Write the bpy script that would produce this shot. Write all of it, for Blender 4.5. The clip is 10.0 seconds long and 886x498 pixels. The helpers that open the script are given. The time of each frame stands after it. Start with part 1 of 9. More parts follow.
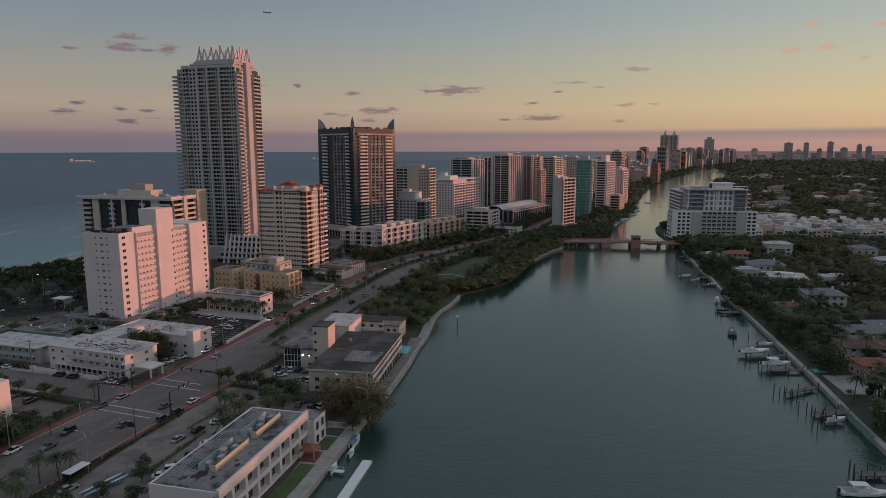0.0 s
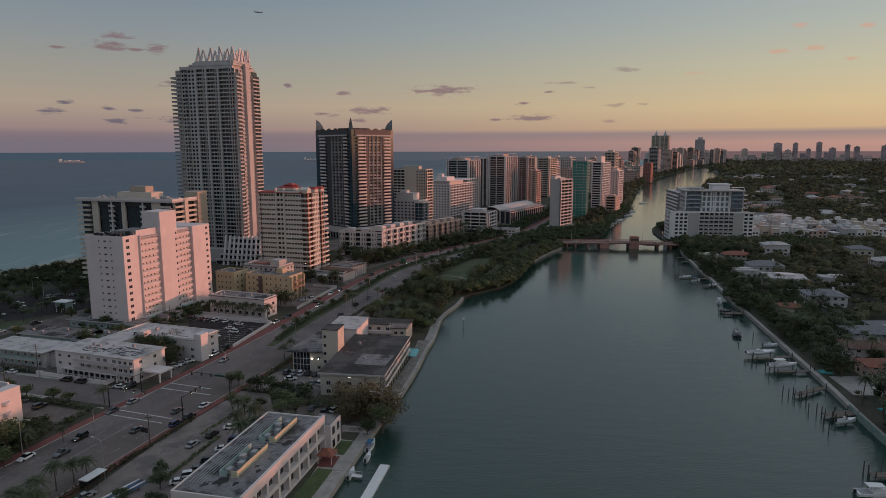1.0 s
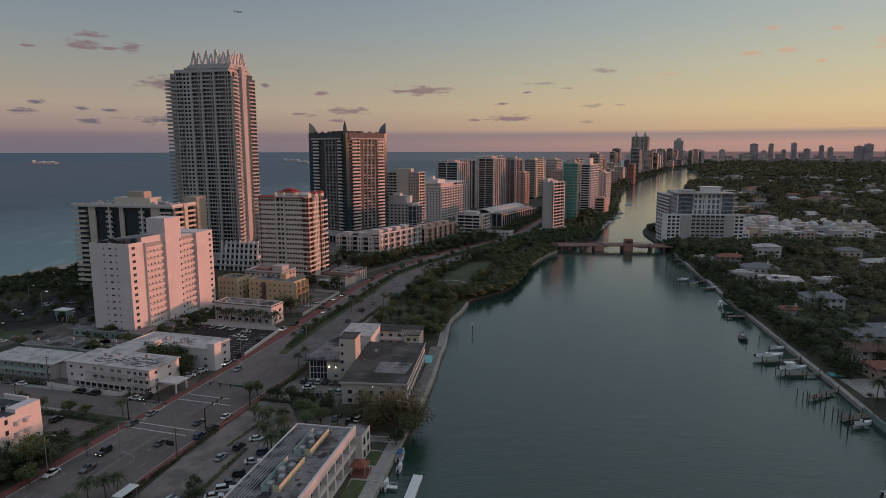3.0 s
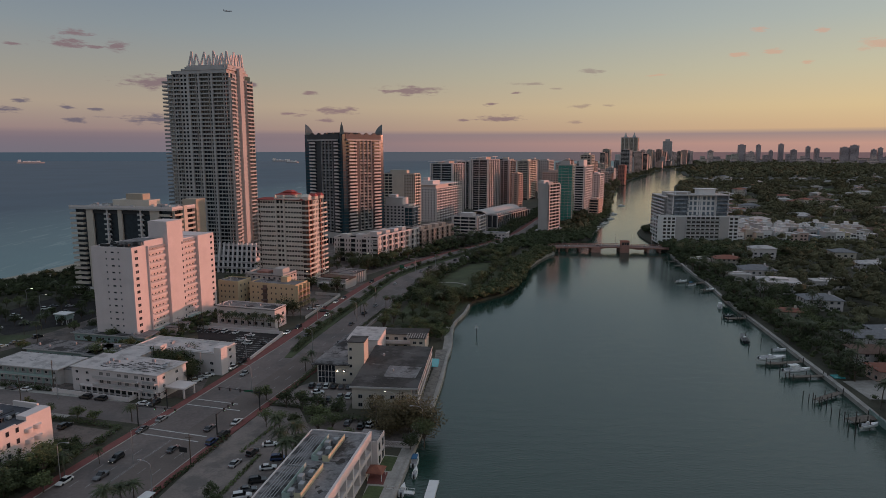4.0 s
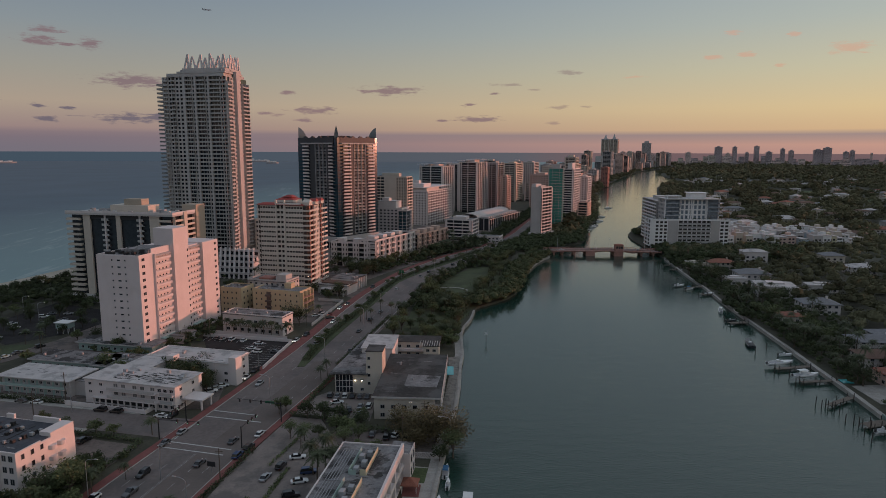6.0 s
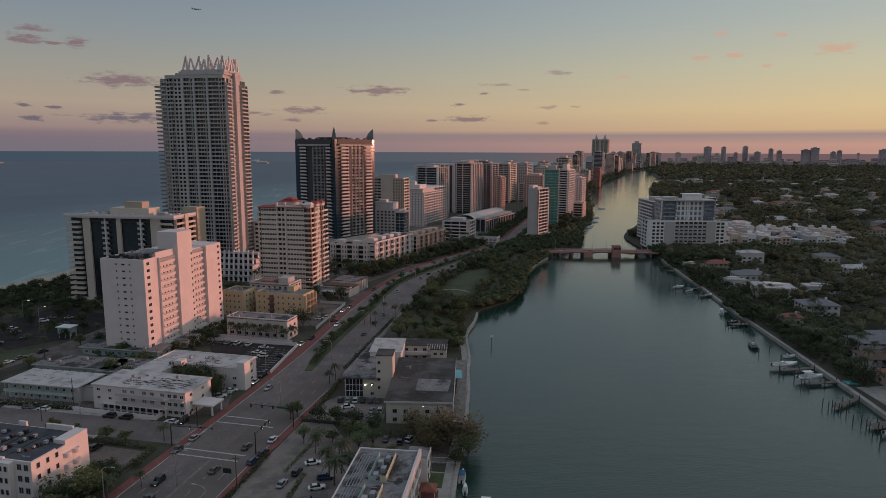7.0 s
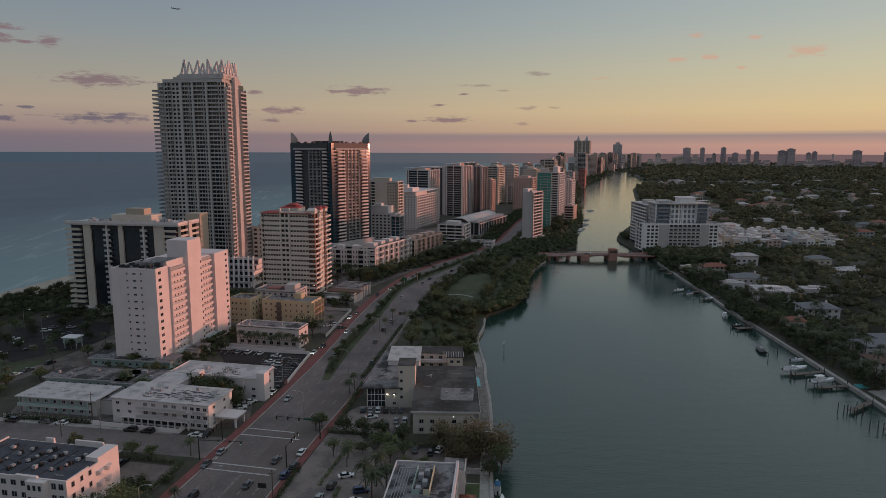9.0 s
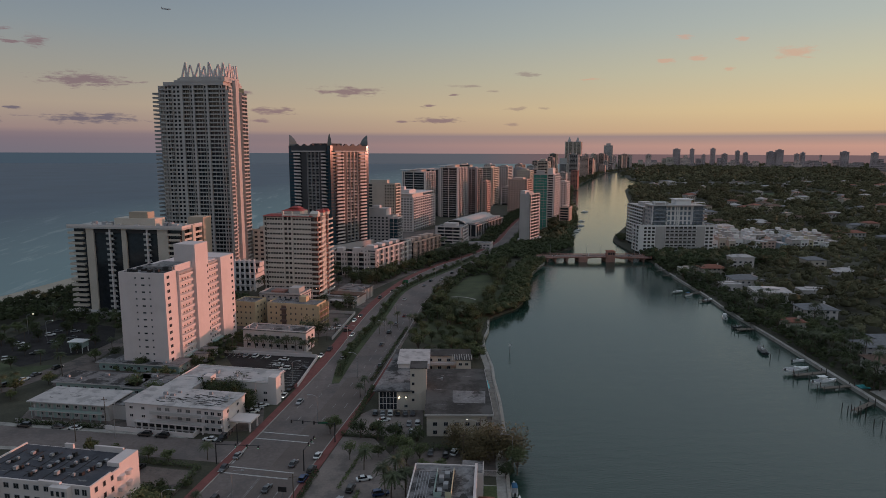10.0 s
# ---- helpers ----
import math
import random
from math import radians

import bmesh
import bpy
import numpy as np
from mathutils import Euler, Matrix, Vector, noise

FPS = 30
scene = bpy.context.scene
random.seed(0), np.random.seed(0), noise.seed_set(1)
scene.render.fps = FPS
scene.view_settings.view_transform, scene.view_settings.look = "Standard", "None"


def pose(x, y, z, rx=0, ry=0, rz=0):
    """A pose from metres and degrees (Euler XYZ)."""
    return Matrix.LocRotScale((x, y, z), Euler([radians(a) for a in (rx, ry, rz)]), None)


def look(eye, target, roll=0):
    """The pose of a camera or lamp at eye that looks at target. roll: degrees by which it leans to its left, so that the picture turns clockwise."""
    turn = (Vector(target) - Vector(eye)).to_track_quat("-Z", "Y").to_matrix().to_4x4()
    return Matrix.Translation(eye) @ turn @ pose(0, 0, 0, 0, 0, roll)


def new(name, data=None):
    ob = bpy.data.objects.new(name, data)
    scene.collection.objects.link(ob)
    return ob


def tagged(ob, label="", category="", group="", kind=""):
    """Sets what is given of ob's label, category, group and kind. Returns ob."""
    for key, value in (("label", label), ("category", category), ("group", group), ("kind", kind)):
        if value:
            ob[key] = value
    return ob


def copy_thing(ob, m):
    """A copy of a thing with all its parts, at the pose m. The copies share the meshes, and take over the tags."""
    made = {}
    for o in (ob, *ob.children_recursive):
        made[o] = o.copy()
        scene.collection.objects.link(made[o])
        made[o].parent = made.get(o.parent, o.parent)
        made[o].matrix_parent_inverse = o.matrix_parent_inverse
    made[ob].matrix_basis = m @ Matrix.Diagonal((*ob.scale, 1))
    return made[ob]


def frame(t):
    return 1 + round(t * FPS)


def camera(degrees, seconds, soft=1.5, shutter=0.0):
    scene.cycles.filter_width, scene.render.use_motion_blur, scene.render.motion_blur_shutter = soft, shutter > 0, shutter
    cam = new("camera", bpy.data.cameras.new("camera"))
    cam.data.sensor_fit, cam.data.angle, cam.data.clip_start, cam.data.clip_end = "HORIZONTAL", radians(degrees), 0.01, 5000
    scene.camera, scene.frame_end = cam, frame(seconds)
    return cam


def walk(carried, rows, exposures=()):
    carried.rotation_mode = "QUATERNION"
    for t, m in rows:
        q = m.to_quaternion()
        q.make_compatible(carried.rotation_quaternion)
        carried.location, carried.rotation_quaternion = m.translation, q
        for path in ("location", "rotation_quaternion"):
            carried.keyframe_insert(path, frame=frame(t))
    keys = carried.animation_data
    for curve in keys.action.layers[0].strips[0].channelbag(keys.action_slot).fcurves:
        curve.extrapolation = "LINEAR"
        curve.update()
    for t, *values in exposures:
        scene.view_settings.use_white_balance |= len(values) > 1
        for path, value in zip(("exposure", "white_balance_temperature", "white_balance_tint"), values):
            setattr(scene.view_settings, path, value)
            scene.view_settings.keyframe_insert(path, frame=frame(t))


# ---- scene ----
cam = camera(69.6, 10.0, 0.65)
PATH = [
    (0, (2.795, 0.399, 77.948), (2.789, 2.375, 77.64), -0.1),
    (0.5, (-0.548, 0.38, 78.332), (-0.54, 2.356, 78.024), -0.1),
    (1, (-3.819, 0.468, 79.0), (-3.797, 2.444, 78.692), -0.1),
    (1.5, (-7.19, 0.315, 79.602), (-7.152, 2.291, 79.295), -0.1),
    (2, (-10.462, 0.494, 80.33), (-10.407, 2.469, 80.023), -0.1),
    (2.5, (-13.836, 0.75, 80.892), (-13.766, 2.725, 80.585), -0.1),
    (4, (-24.103, 1.264, 82.906), (-23.983, 3.237, 82.599), -0.0),
    (4.5, (-27.647, 1.498, 83.557), (-27.51, 3.47, 83.251), 0.1),
    (5, (-31.137, 1.748, 84.208), (-30.983, 3.718, 83.903), 0.0),
    (5.5, (-34.574, 2.27, 84.986), (-34.404, 4.239, 84.681), 0.1),
    (7, (-44.996, 3.445, 87.225), (-44.779, 5.41, 86.919), 0.2),
    (7.5, (-48.619, 3.859, 87.912), (-48.387, 5.822, 87.607), 0.2),
    (8, (-52.123, 4.432, 88.667), (-51.876, 6.393, 88.363), 0.2),
    (8.5, (-55.807, 5.051, 89.348), (-55.544, 7.01, 89.044), 0.2),
    (9, (-59.5, 5.681, 90.101), (-59.222, 7.638, 89.797), 0.2),
    (9.5, (-63.145, 5.954, 90.958), (-62.852, 7.909, 90.654), 0.2),
    (10, (-67.067, 4.886, 91.626), (-66.759, 6.839, 91.324), 0.2),
]
walk(cam, [(t, look(eye, target, roll)) for t, eye, target, roll in PATH])

# ---- light ----
SUN_AZ, SUN_EL = 84.0, 2.3   # degrees from straight ahead towards the right; above the horizon


def lin(r, g, b):
    """Linear colour from a 0..255 one."""
    return tuple(((c / 255 + 0.055) / 1.055) ** 2.4 if c > 10 else c / 255 / 12.92 for c in (r, g, b))


def sun_way():
    a, e = radians(SUN_AZ), radians(SUN_EL)
    return Vector((math.sin(a) * math.cos(e), math.cos(a) * math.cos(e), math.sin(e)))


class Nodes:
    """Short hand for node trees."""
    def __init__(self, tree):
        self.t = tree

    def add(self, kind, **sets):
        n = self.t.nodes.new(kind)
        for k, v in sets.items():
            if k == "op":
                n.operation = v
            elif k == "data":
                n.data_type = v
            elif k == "blend":
                n.blend_type = v
        return n

    def link(self, a, b):
        self.t.links.new(a, b)

    def math(self, op, a, b=None, clamp=False):
        n = self.t.nodes.new("ShaderNodeMath")
        n.operation, n.use_clamp = op, clamp
        for i, v in enumerate((a, b)):
            if v is None:
                continue
            if isinstance(v, (int, float)):
                n.inputs[i].default_value = v
            else:
                self.link(v, n.inputs[i])
        return n.outputs[0]

    def mix(self, f, a, b, blend="MIX"):
        n = self.t.nodes.new("ShaderNodeMix")
        n.data_type, n.blend_type = "RGBA", blend
        for s, v in ((n.inputs[0], f), (n.inputs[6], a), (n.inputs[7], b)):
            if isinstance(v, (int, float)):
                s.default_value = v
            elif isinstance(v, tuple):
                s.default_value = (*v[:3], 1)
            else:
                self.link(v, s)
        return n.outputs[2]

    def ramp(self, f, stops, ease="LINEAR"):
        n = self.t.nodes.new("ShaderNodeValToRGB")
        r = n.color_ramp
        r.interpolation = ease
        while len(r.elements) < len(stops):
            r.elements.new(0.5)
        for e, (p, c) in zip(r.elements, stops):
            e.position = p
            e.color = (*c, 1) if isinstance(c, tuple) else (c, c, c, 1)
        self.link(f, n.inputs[0])
        return n.outputs[0]

    def noise(self, vec, scale, detail=3, rough=0.55):
        n = self.t.nodes.new("ShaderNodeTexNoise")
        n.inputs["Scale"].default_value, n.inputs["Detail"].default_value, n.inputs["Roughness"].default_value = scale, detail, rough
        if vec is not None:
            self.link(vec, n.inputs["Vector"])
        return n.outputs[0]


def build_world():
    w = bpy.data.worlds.new("dusk")
    scene.world = w
    w.use_nodes = True
    w.node_tree.nodes.clear()
    N = Nodes(w.node_tree)
    tc = N.add("ShaderNodeTexCoord").outputs["Generated"]
    sep = N.add("ShaderNodeSeparateXYZ")
    N.link(tc, sep.inputs[0])
    x, y, z = sep.outputs
    el = N.math("MULTIPLY", N.math("ARCSINE", z), 180 / math.pi)
    az = N.math("MULTIPLY", N.math("ARCTAN2", x, y), 180 / math.pi)
    f = N.math("DIVIDE", N.math("ADD", el, 10.0), 100.0, True)

    def p(deg):
        return (deg + 10) / 100
    sea = lin(66, 80, 93)
    away = N.ramp(f, [(p(-10), lin(60, 78, 88)), (p(-2), lin(116, 110, 120)), (p(0.2), lin(118, 111, 121)), (p(1.2), lin(126, 112, 120)), (p(1.7), lin(152, 131, 128)),
                      (p(3.6), lin(170, 154, 138)), (p(6.0), lin(156, 152, 142)), (p(9.5), lin(136, 145, 150)), (p(14), lin(115, 131, 148)),
                      (p(30), lin(142, 154, 168)), (p(55), lin(148, 160, 176)), (p(90), lin(146, 160, 178))])
    near = N.ramp(f, [(p(-10), lin(190, 146, 134)), (p(-0.1), lin(192, 147, 134)), (p(0.8), lin(206, 158, 138)), (p(1.02), lin(166, 142, 134)),
                      (p(1.35), lin(163, 141, 135)), (p(1.6), lin(216, 180, 137)), (p(3.4), lin(222, 196, 148)), (p(6.5), lin(203, 196, 166)), (p(10), lin(181, 187, 178)),
                      (p(15), lin(160, 174, 182)), (p(30), lin(192, 198, 210)), (p(90), lin(146, 160, 178))])
    # how near the sun's side of the sky
    side = N.add("ShaderNodeMapRange")
    side.interpolation_type = "SMOOTHSTEP"
    N.link(az, side.inputs[0])
    side.inputs[1].default_value, side.inputs[2].default_value = -30.0, 60.0
    back = N.add("ShaderNodeMapRange")
    back.interpolation_type = "SMOOTHSTEP"
    N.link(az, back.inputs[0])
    back.inputs[1].default_value, back.inputs[2].default_value = 178.0, 120.0
    sunside = N.math("MULTIPLY", side.outputs[0], back.outputs[0])
    sky = N.mix(sunside, away, near)
    # the sea goes on below the horizon
    deep = N.mix(sunside, sea, lin(112, 104, 106))
    # past the island the land goes on under haze instead
    shore = N.add("ShaderNodeMapRange")
    N.link(az, shore.inputs[0])
    shore.inputs[1].default_value, shore.inputs[2].default_value = 12.0, 19.0
    deep = N.mix(shore.outputs[0], deep, lin(112, 92, 95))
    sky = N.mix(N.math("LESS_THAN", el, -0.17), sky, deep)
    # glow round the sun itself
    dot = N.add("ShaderNodeVectorMath", op="DOT_PRODUCT")
    N.link(tc, dot.inputs[0])
    dot.inputs[1].default_value = sun_way()
    glow = N.math("POWER", N.math("MAXIMUM", dot.outputs["Value"], 0.0), 24.0)
    above = N.math("GREATER_THAN", el, -0.3)
    sky = N.mix(N.math("MULTIPLY", N.math("MULTIPLY", glow, 0.9), above), sky, tuple(c * 1.6 for c in lin(255, 190, 110)), "ADD")
    # small dusk clouds: azimuth, elevation, half width, half height in degrees
    clouds = [(-26, 7.93, 1.51, 0.44), (-22.7, 7.95, 1.13, 0.45), (-19.7, 5.35, 3.4, 0.6), (-29.4, 3.6, 0.7, 0.25), (-26.6, 3.26, 0.67, 0.17), (-26.1, 2.27, 0.94, 0.26), (-19.4, 2.5, 3.9, 0.42), (-7.9, 4.85, 0.73, 0.2), (-5.8, 3.37, 2.07, 0.35), (-9.9, 3.08, 1.05, 0.15), (-6.6, 2.5, 0.88, 0.2), (-30.4, 2.9, 1.1, 0.24), (-25.6, 8.75, 1.3, 0.26), (-29.6, 7.6, 0.9, 0.14), (-24.3, 7.75, 0.6, 0.14), (-12.6, 5.4, 0.4, 0.2), (-9.0, 2.95, 0.6, 0.14), (-24.6, 3.1, 0.6, 0.14)]
    clouds += [(0.6, 5.1, 2.78, 0.46), (8.5, 2.74, 2.22, 0.3), (5.3, 2.6, 0.86, 0.13), (7.7, 3.96, 0.61, 0.18), (15.6, 3.7, 1.03, 0.2), (15.1, 2.37, 0.88, 0.17), (16.2, 6.55, 1.17, 0.3), (10.9, 5.66, 1.5, 0.13), (27.5, 7.38, 0.86, 0.28), (30.1, 7.53, 0.91, 0.27), (32.5, 6.59, 0.47, 0.18), (33.3, 8.82, 0.55, 0.22), (37, 7.6, 1.73, 0.47), (9.9, 4.9, 0.5, 0.12), (17.6, 3.75, 0.6, 0.1), (13.4, 5.2, 0.5, 0.12), (21.5, 6.1, 1.0, 0.12), (29.0, 9.2, 0.7, 0.2)]
    comb = N.add("ShaderNodeCombineXYZ")
    N.link(az, comb.inputs[0])
    N.link(N.math("MULTIPLY", el, 4.6), comb.inputs[1])
    n1 = N.noise(comb.outputs[0], 0.8, 7, 0.66)
    wob = N.math("MULTIPLY", N.math("SUBTRACT", n1, 0.5), 3.6)
    for a, e, hw, hh in clouds:
        rose = 0.85 if a > 20 else 0.12 if a < -15 and e > 4 else 0.16 if a > -12 else 0.1 if e > 5 else 0.0
        dx = N.math("DIVIDE", N.math("SUBTRACT", az, a), hw)
        dy = N.math("DIVIDE", N.math("SUBTRACT", el, e), hh)
        d = N.math("SQRT", N.math("ADD", N.math("MULTIPLY", dx, dx), N.math("MULTIPLY", dy, dy)))
        m = N.math("MULTIPLY", N.math("ADD", N.math("SUBTRACT", 0.95, d), wob), 1.6, True)
        base = lin(106, 98, 110)
        warm = lin(224, 164, 136)
        col = tuple(b * (1 - rose) + c * rose for b, c in zip(base, warm))
        sky = N.mix(N.math("MULTIPLY", m, 0.9 if a < -12 else 0.88 if a < 10 else 0.5), sky, col)
    nish = N.add("ShaderNodeTexSky")
    nish.sky_type, nish.sun_disc = "NISHITA", False
    nish.sun_elevation, nish.sun_rotation = radians(SUN_EL), radians(SUN_AZ)
    high = N.add("ShaderNodeMapRange")
    N.link(el, high.inputs[0])
    high.inputs[1].default_value, high.inputs[2].default_value, high.inputs[4].default_value = 30.0, 55.0, 0.15
    strength = N.mix(1.0, nish.outputs[0], (0.1, 0.1, 0.1), "MULTIPLY")
    sky = N.mix(high.outputs[0], sky, strength)
    bg = N.add("ShaderNodeBackground")
    N.link(sky, bg.inputs[0])
    bg.inputs[1].default_value = 1.0
    out = N.add("ShaderNodeOutputWorld")
    N.link(bg.outputs[0], out.inputs[0])


build_world()
sun = bpy.data.lights.new("sun", "SUN")
sun.energy, sun.angle, sun.color = 2.1, radians(1.0), (1.0, 0.36, 0.25)
sun_ob = new("sun", sun)
sun_ob.matrix_world = look(tuple(sun_way() * 900), (0, 0, 0))

# ---- materials ----
def mat(name, col, rough=0.8, metal=0.0, var=0.12, scale=0.35, fine=6.0, bump=0.15, stain=0.0, stain_col=(0.05, 0.045, 0.04), island=0.0, rand=0.0, spec=0.5, coat=0.0):
    m = bpy.data.materials.new(name)
    m.use_nodes = True
    t = m.node_tree
    b = t.nodes["Principled BSDF"]
    N = Nodes(t)
    tc = N.add("ShaderNodeTexCoord").outputs["Object"]
    big, small = N.noise(tc, scale, 4), N.noise(tc, fine, 3, 0.6)
    v = N.math("ADD", N.math("MULTIPLY", N.math("SUBTRACT", big, 0.5), 4.2 * var), N.math("MULTIPLY", N.math("SUBTRACT", small, 0.5), 3.0 * var))
    v = N.math("ADD", v, 1.0)
    if island:
        g = N.add("ShaderNodeNewGeometry")
        v = N.math("ADD", v, N.math("MULTIPLY", N.math("SUBTRACT", g.outputs["Random Per Island"], 0.5), island))
    if rand:
        o = N.add("ShaderNodeObjectInfo")
        v = N.math("ADD", v, N.math("MULTIPLY", N.math("SUBTRACT", o.outputs["Random"], 0.5), rand))
    comb = N.add("ShaderNodeCombineXYZ")
    for i in range(3):
        N.link(v, comb.inputs[i])
    c = N.mix(1.0, col, comb.outputs[0], "MULTIPLY")
    if stain:
        s = N.noise(tc, scale * 0.8, 6, 0.7)
        s = N.math("MULTIPLY", N.math("SUBTRACT", s, 0.49), 11.0, True)
        c = N.mix(N.math("MULTIPLY", s, stain), c, stain_col)
    N.link(c, b.inputs["Base Color"])
    b.inputs["Roughness"].default_value, b.inputs["Metallic"].default_value = rough, metal
    b.inputs["Specular IOR Level"].default_value, b.inputs["Coat Weight"].default_value = spec, coat
    if bump:
        bp = N.add("ShaderNodeBump")
        bp.inputs["Strength"].default_value, bp.inputs["Distance"].default_value = bump, 0.05
        N.link(small, bp.inputs["Height"])
        N.link(bp.outputs[0], b.inputs["Normal"])
    return m


def emitter(name, col, power):
    m = bpy.data.materials.new(name)
    m.use_nodes = True
    b = m.node_tree.nodes["Principled BSDF"]
    b.inputs["Base Color"].default_value = (0.8, 0.8, 0.8, 1)
    b.inputs["Emission Color"].default_value, b.inputs["Emission Strength"].default_value = (*col, 1), power
    return m


def water(name, col, swell, ripple, strength, rough, streaks=0.0, patch=None, spec=0.5):
    m = bpy.data.materials.new(name)
    m.use_nodes = True
    t = m.node_tree
    b = t.nodes["Principled BSDF"]
    N = Nodes(t)
    tc = N.add("ShaderNodeTexCoord").outputs["Object"]
    mp = N.add("ShaderNodeMapping")
    N.link(tc, mp.inputs[0])
    mp.inputs["Scale"].default_value = (0.55, 1.25, 1.0)
    mp.inputs["Rotation"].default_value = (0, 0, radians(14))
    a, r = N.noise(mp.outputs[0], swell, 3, 0.5), N.noise(mp.outputs[0], ripple, 3, 0.6)
    gust = N.noise(tc, 0.012, 3, 0.6)
    # the wind dies down along the sheltered reach
    px = N.add("ShaderNodeSeparateXYZ")
    N.link(tc, px.inputs[0])
    calm = N.add("ShaderNodeMapRange")
    N.link(px.outputs[1], calm.inputs[0])
    calm.inputs[1].default_value, calm.inputs[2].default_value, calm.inputs[3].default_value, calm.inputs[4].default_value = 110.0, 330.0, 1.0, 1.0 if spec < 0.5 else 0.2
    h = N.math("ADD", N.math("MULTIPLY", a, 0.6), N.math("MULTIPLY", r, N.math("ADD", 0.1, N.math("MULTIPLY", gust, 0.5))))
    bp = N.add("ShaderNodeBump")
    bp.inputs["Strength"].default_value, bp.inputs["Distance"].default_value = strength, 1.0
    N.link(N.math("MULTIPLY", h, calm.outputs[0]), bp.inputs["Height"])
    N.link(bp.outputs[0], b.inputs["Normal"])
    big = N.noise(tc, 0.006, 4, 0.6)
    c = N.mix(big, tuple(k * 0.75 for k in col), tuple(k * 1.25 for k in col))
    if patch:
        near_shore, far_x, shallow = patch
        # paler over the sand bank along the beach
        sep = N.add("ShaderNodeSeparateXYZ")
        N.link(tc, sep.inputs[0])
        d = N.math("SUBTRACT", N.math("MULTIPLY", sep.outputs[1], 0.33), sep.outputs[0])
        d = N.math("ADD", d, N.math("MULTIPLY", N.math("SUBTRACT", N.noise(tc, 0.02, 4, 0.65), 0.5), 90.0))
        mr = N.add("ShaderNodeMapRange")
        N.link(d, mr.inputs[0])
        mr.inputs[1].default_value, mr.inputs[2].default_value = near_shore, far_x
        mr.inputs[3].default_value, mr.inputs[4].default_value = 1.0, 0.0
        c = N.mix(mr.outputs[0], c, shallow)
    if streaks:
        # lines of foam lying along the shore
        mp2 = N.add("ShaderNodeMapping")
        N.link(tc, mp2.inputs[0])
        mp2.inputs["Rotation"].default_value = (0, 0, radians(18))
        mp2.inputs["Scale"].default_value = (0.06, 0.008, 1.0)
        s = N.math("MULTIPLY", N.math("SUBTRACT", N.noise(mp2.outputs[0], 1.0, 6, 0.7), 0.545), 7.0, True)
        s = N.math("MULTIPLY", s, mr.outputs[0])
        c = N.mix(N.math("MULTIPLY", s, streaks), c, (0.45, 0.5, 0.5))
    N.link(c, b.inputs["Base Color"])
    b.inputs["Roughness"].default_value, b.inputs["IOR"].default_value = rough, 1.47
    if spec < 0.5:
        # wind-roughened open sea: mostly the water's own colour, with a thin broken sheen
        b.inputs["IOR"].default_value, b.inputs["Specular IOR Level"].default_value = 1.0, 0.0
        gl = N.add("ShaderNodeBsdfGlossy")
        gl.inputs["Roughness"].default_value = 0.35
        N.link(bp.outputs[0], gl.inputs["Normal"])
        ms = N.add("ShaderNodeMixShader")
        ms.inputs[0].default_value = spec
        N.link(b.outputs[0], ms.inputs[1])
        N.link(gl.outputs[0], ms.inputs[2])
        N.link(ms.outputs[0], t.nodes["Material Output"].inputs[0])
    return m


def grass(name, col, col2):
    m = mat(name, col, 0.95, var=0.35, scale=0.09, fine=1.3, bump=0.4, stain=0.5, stain_col=col2)
    return m


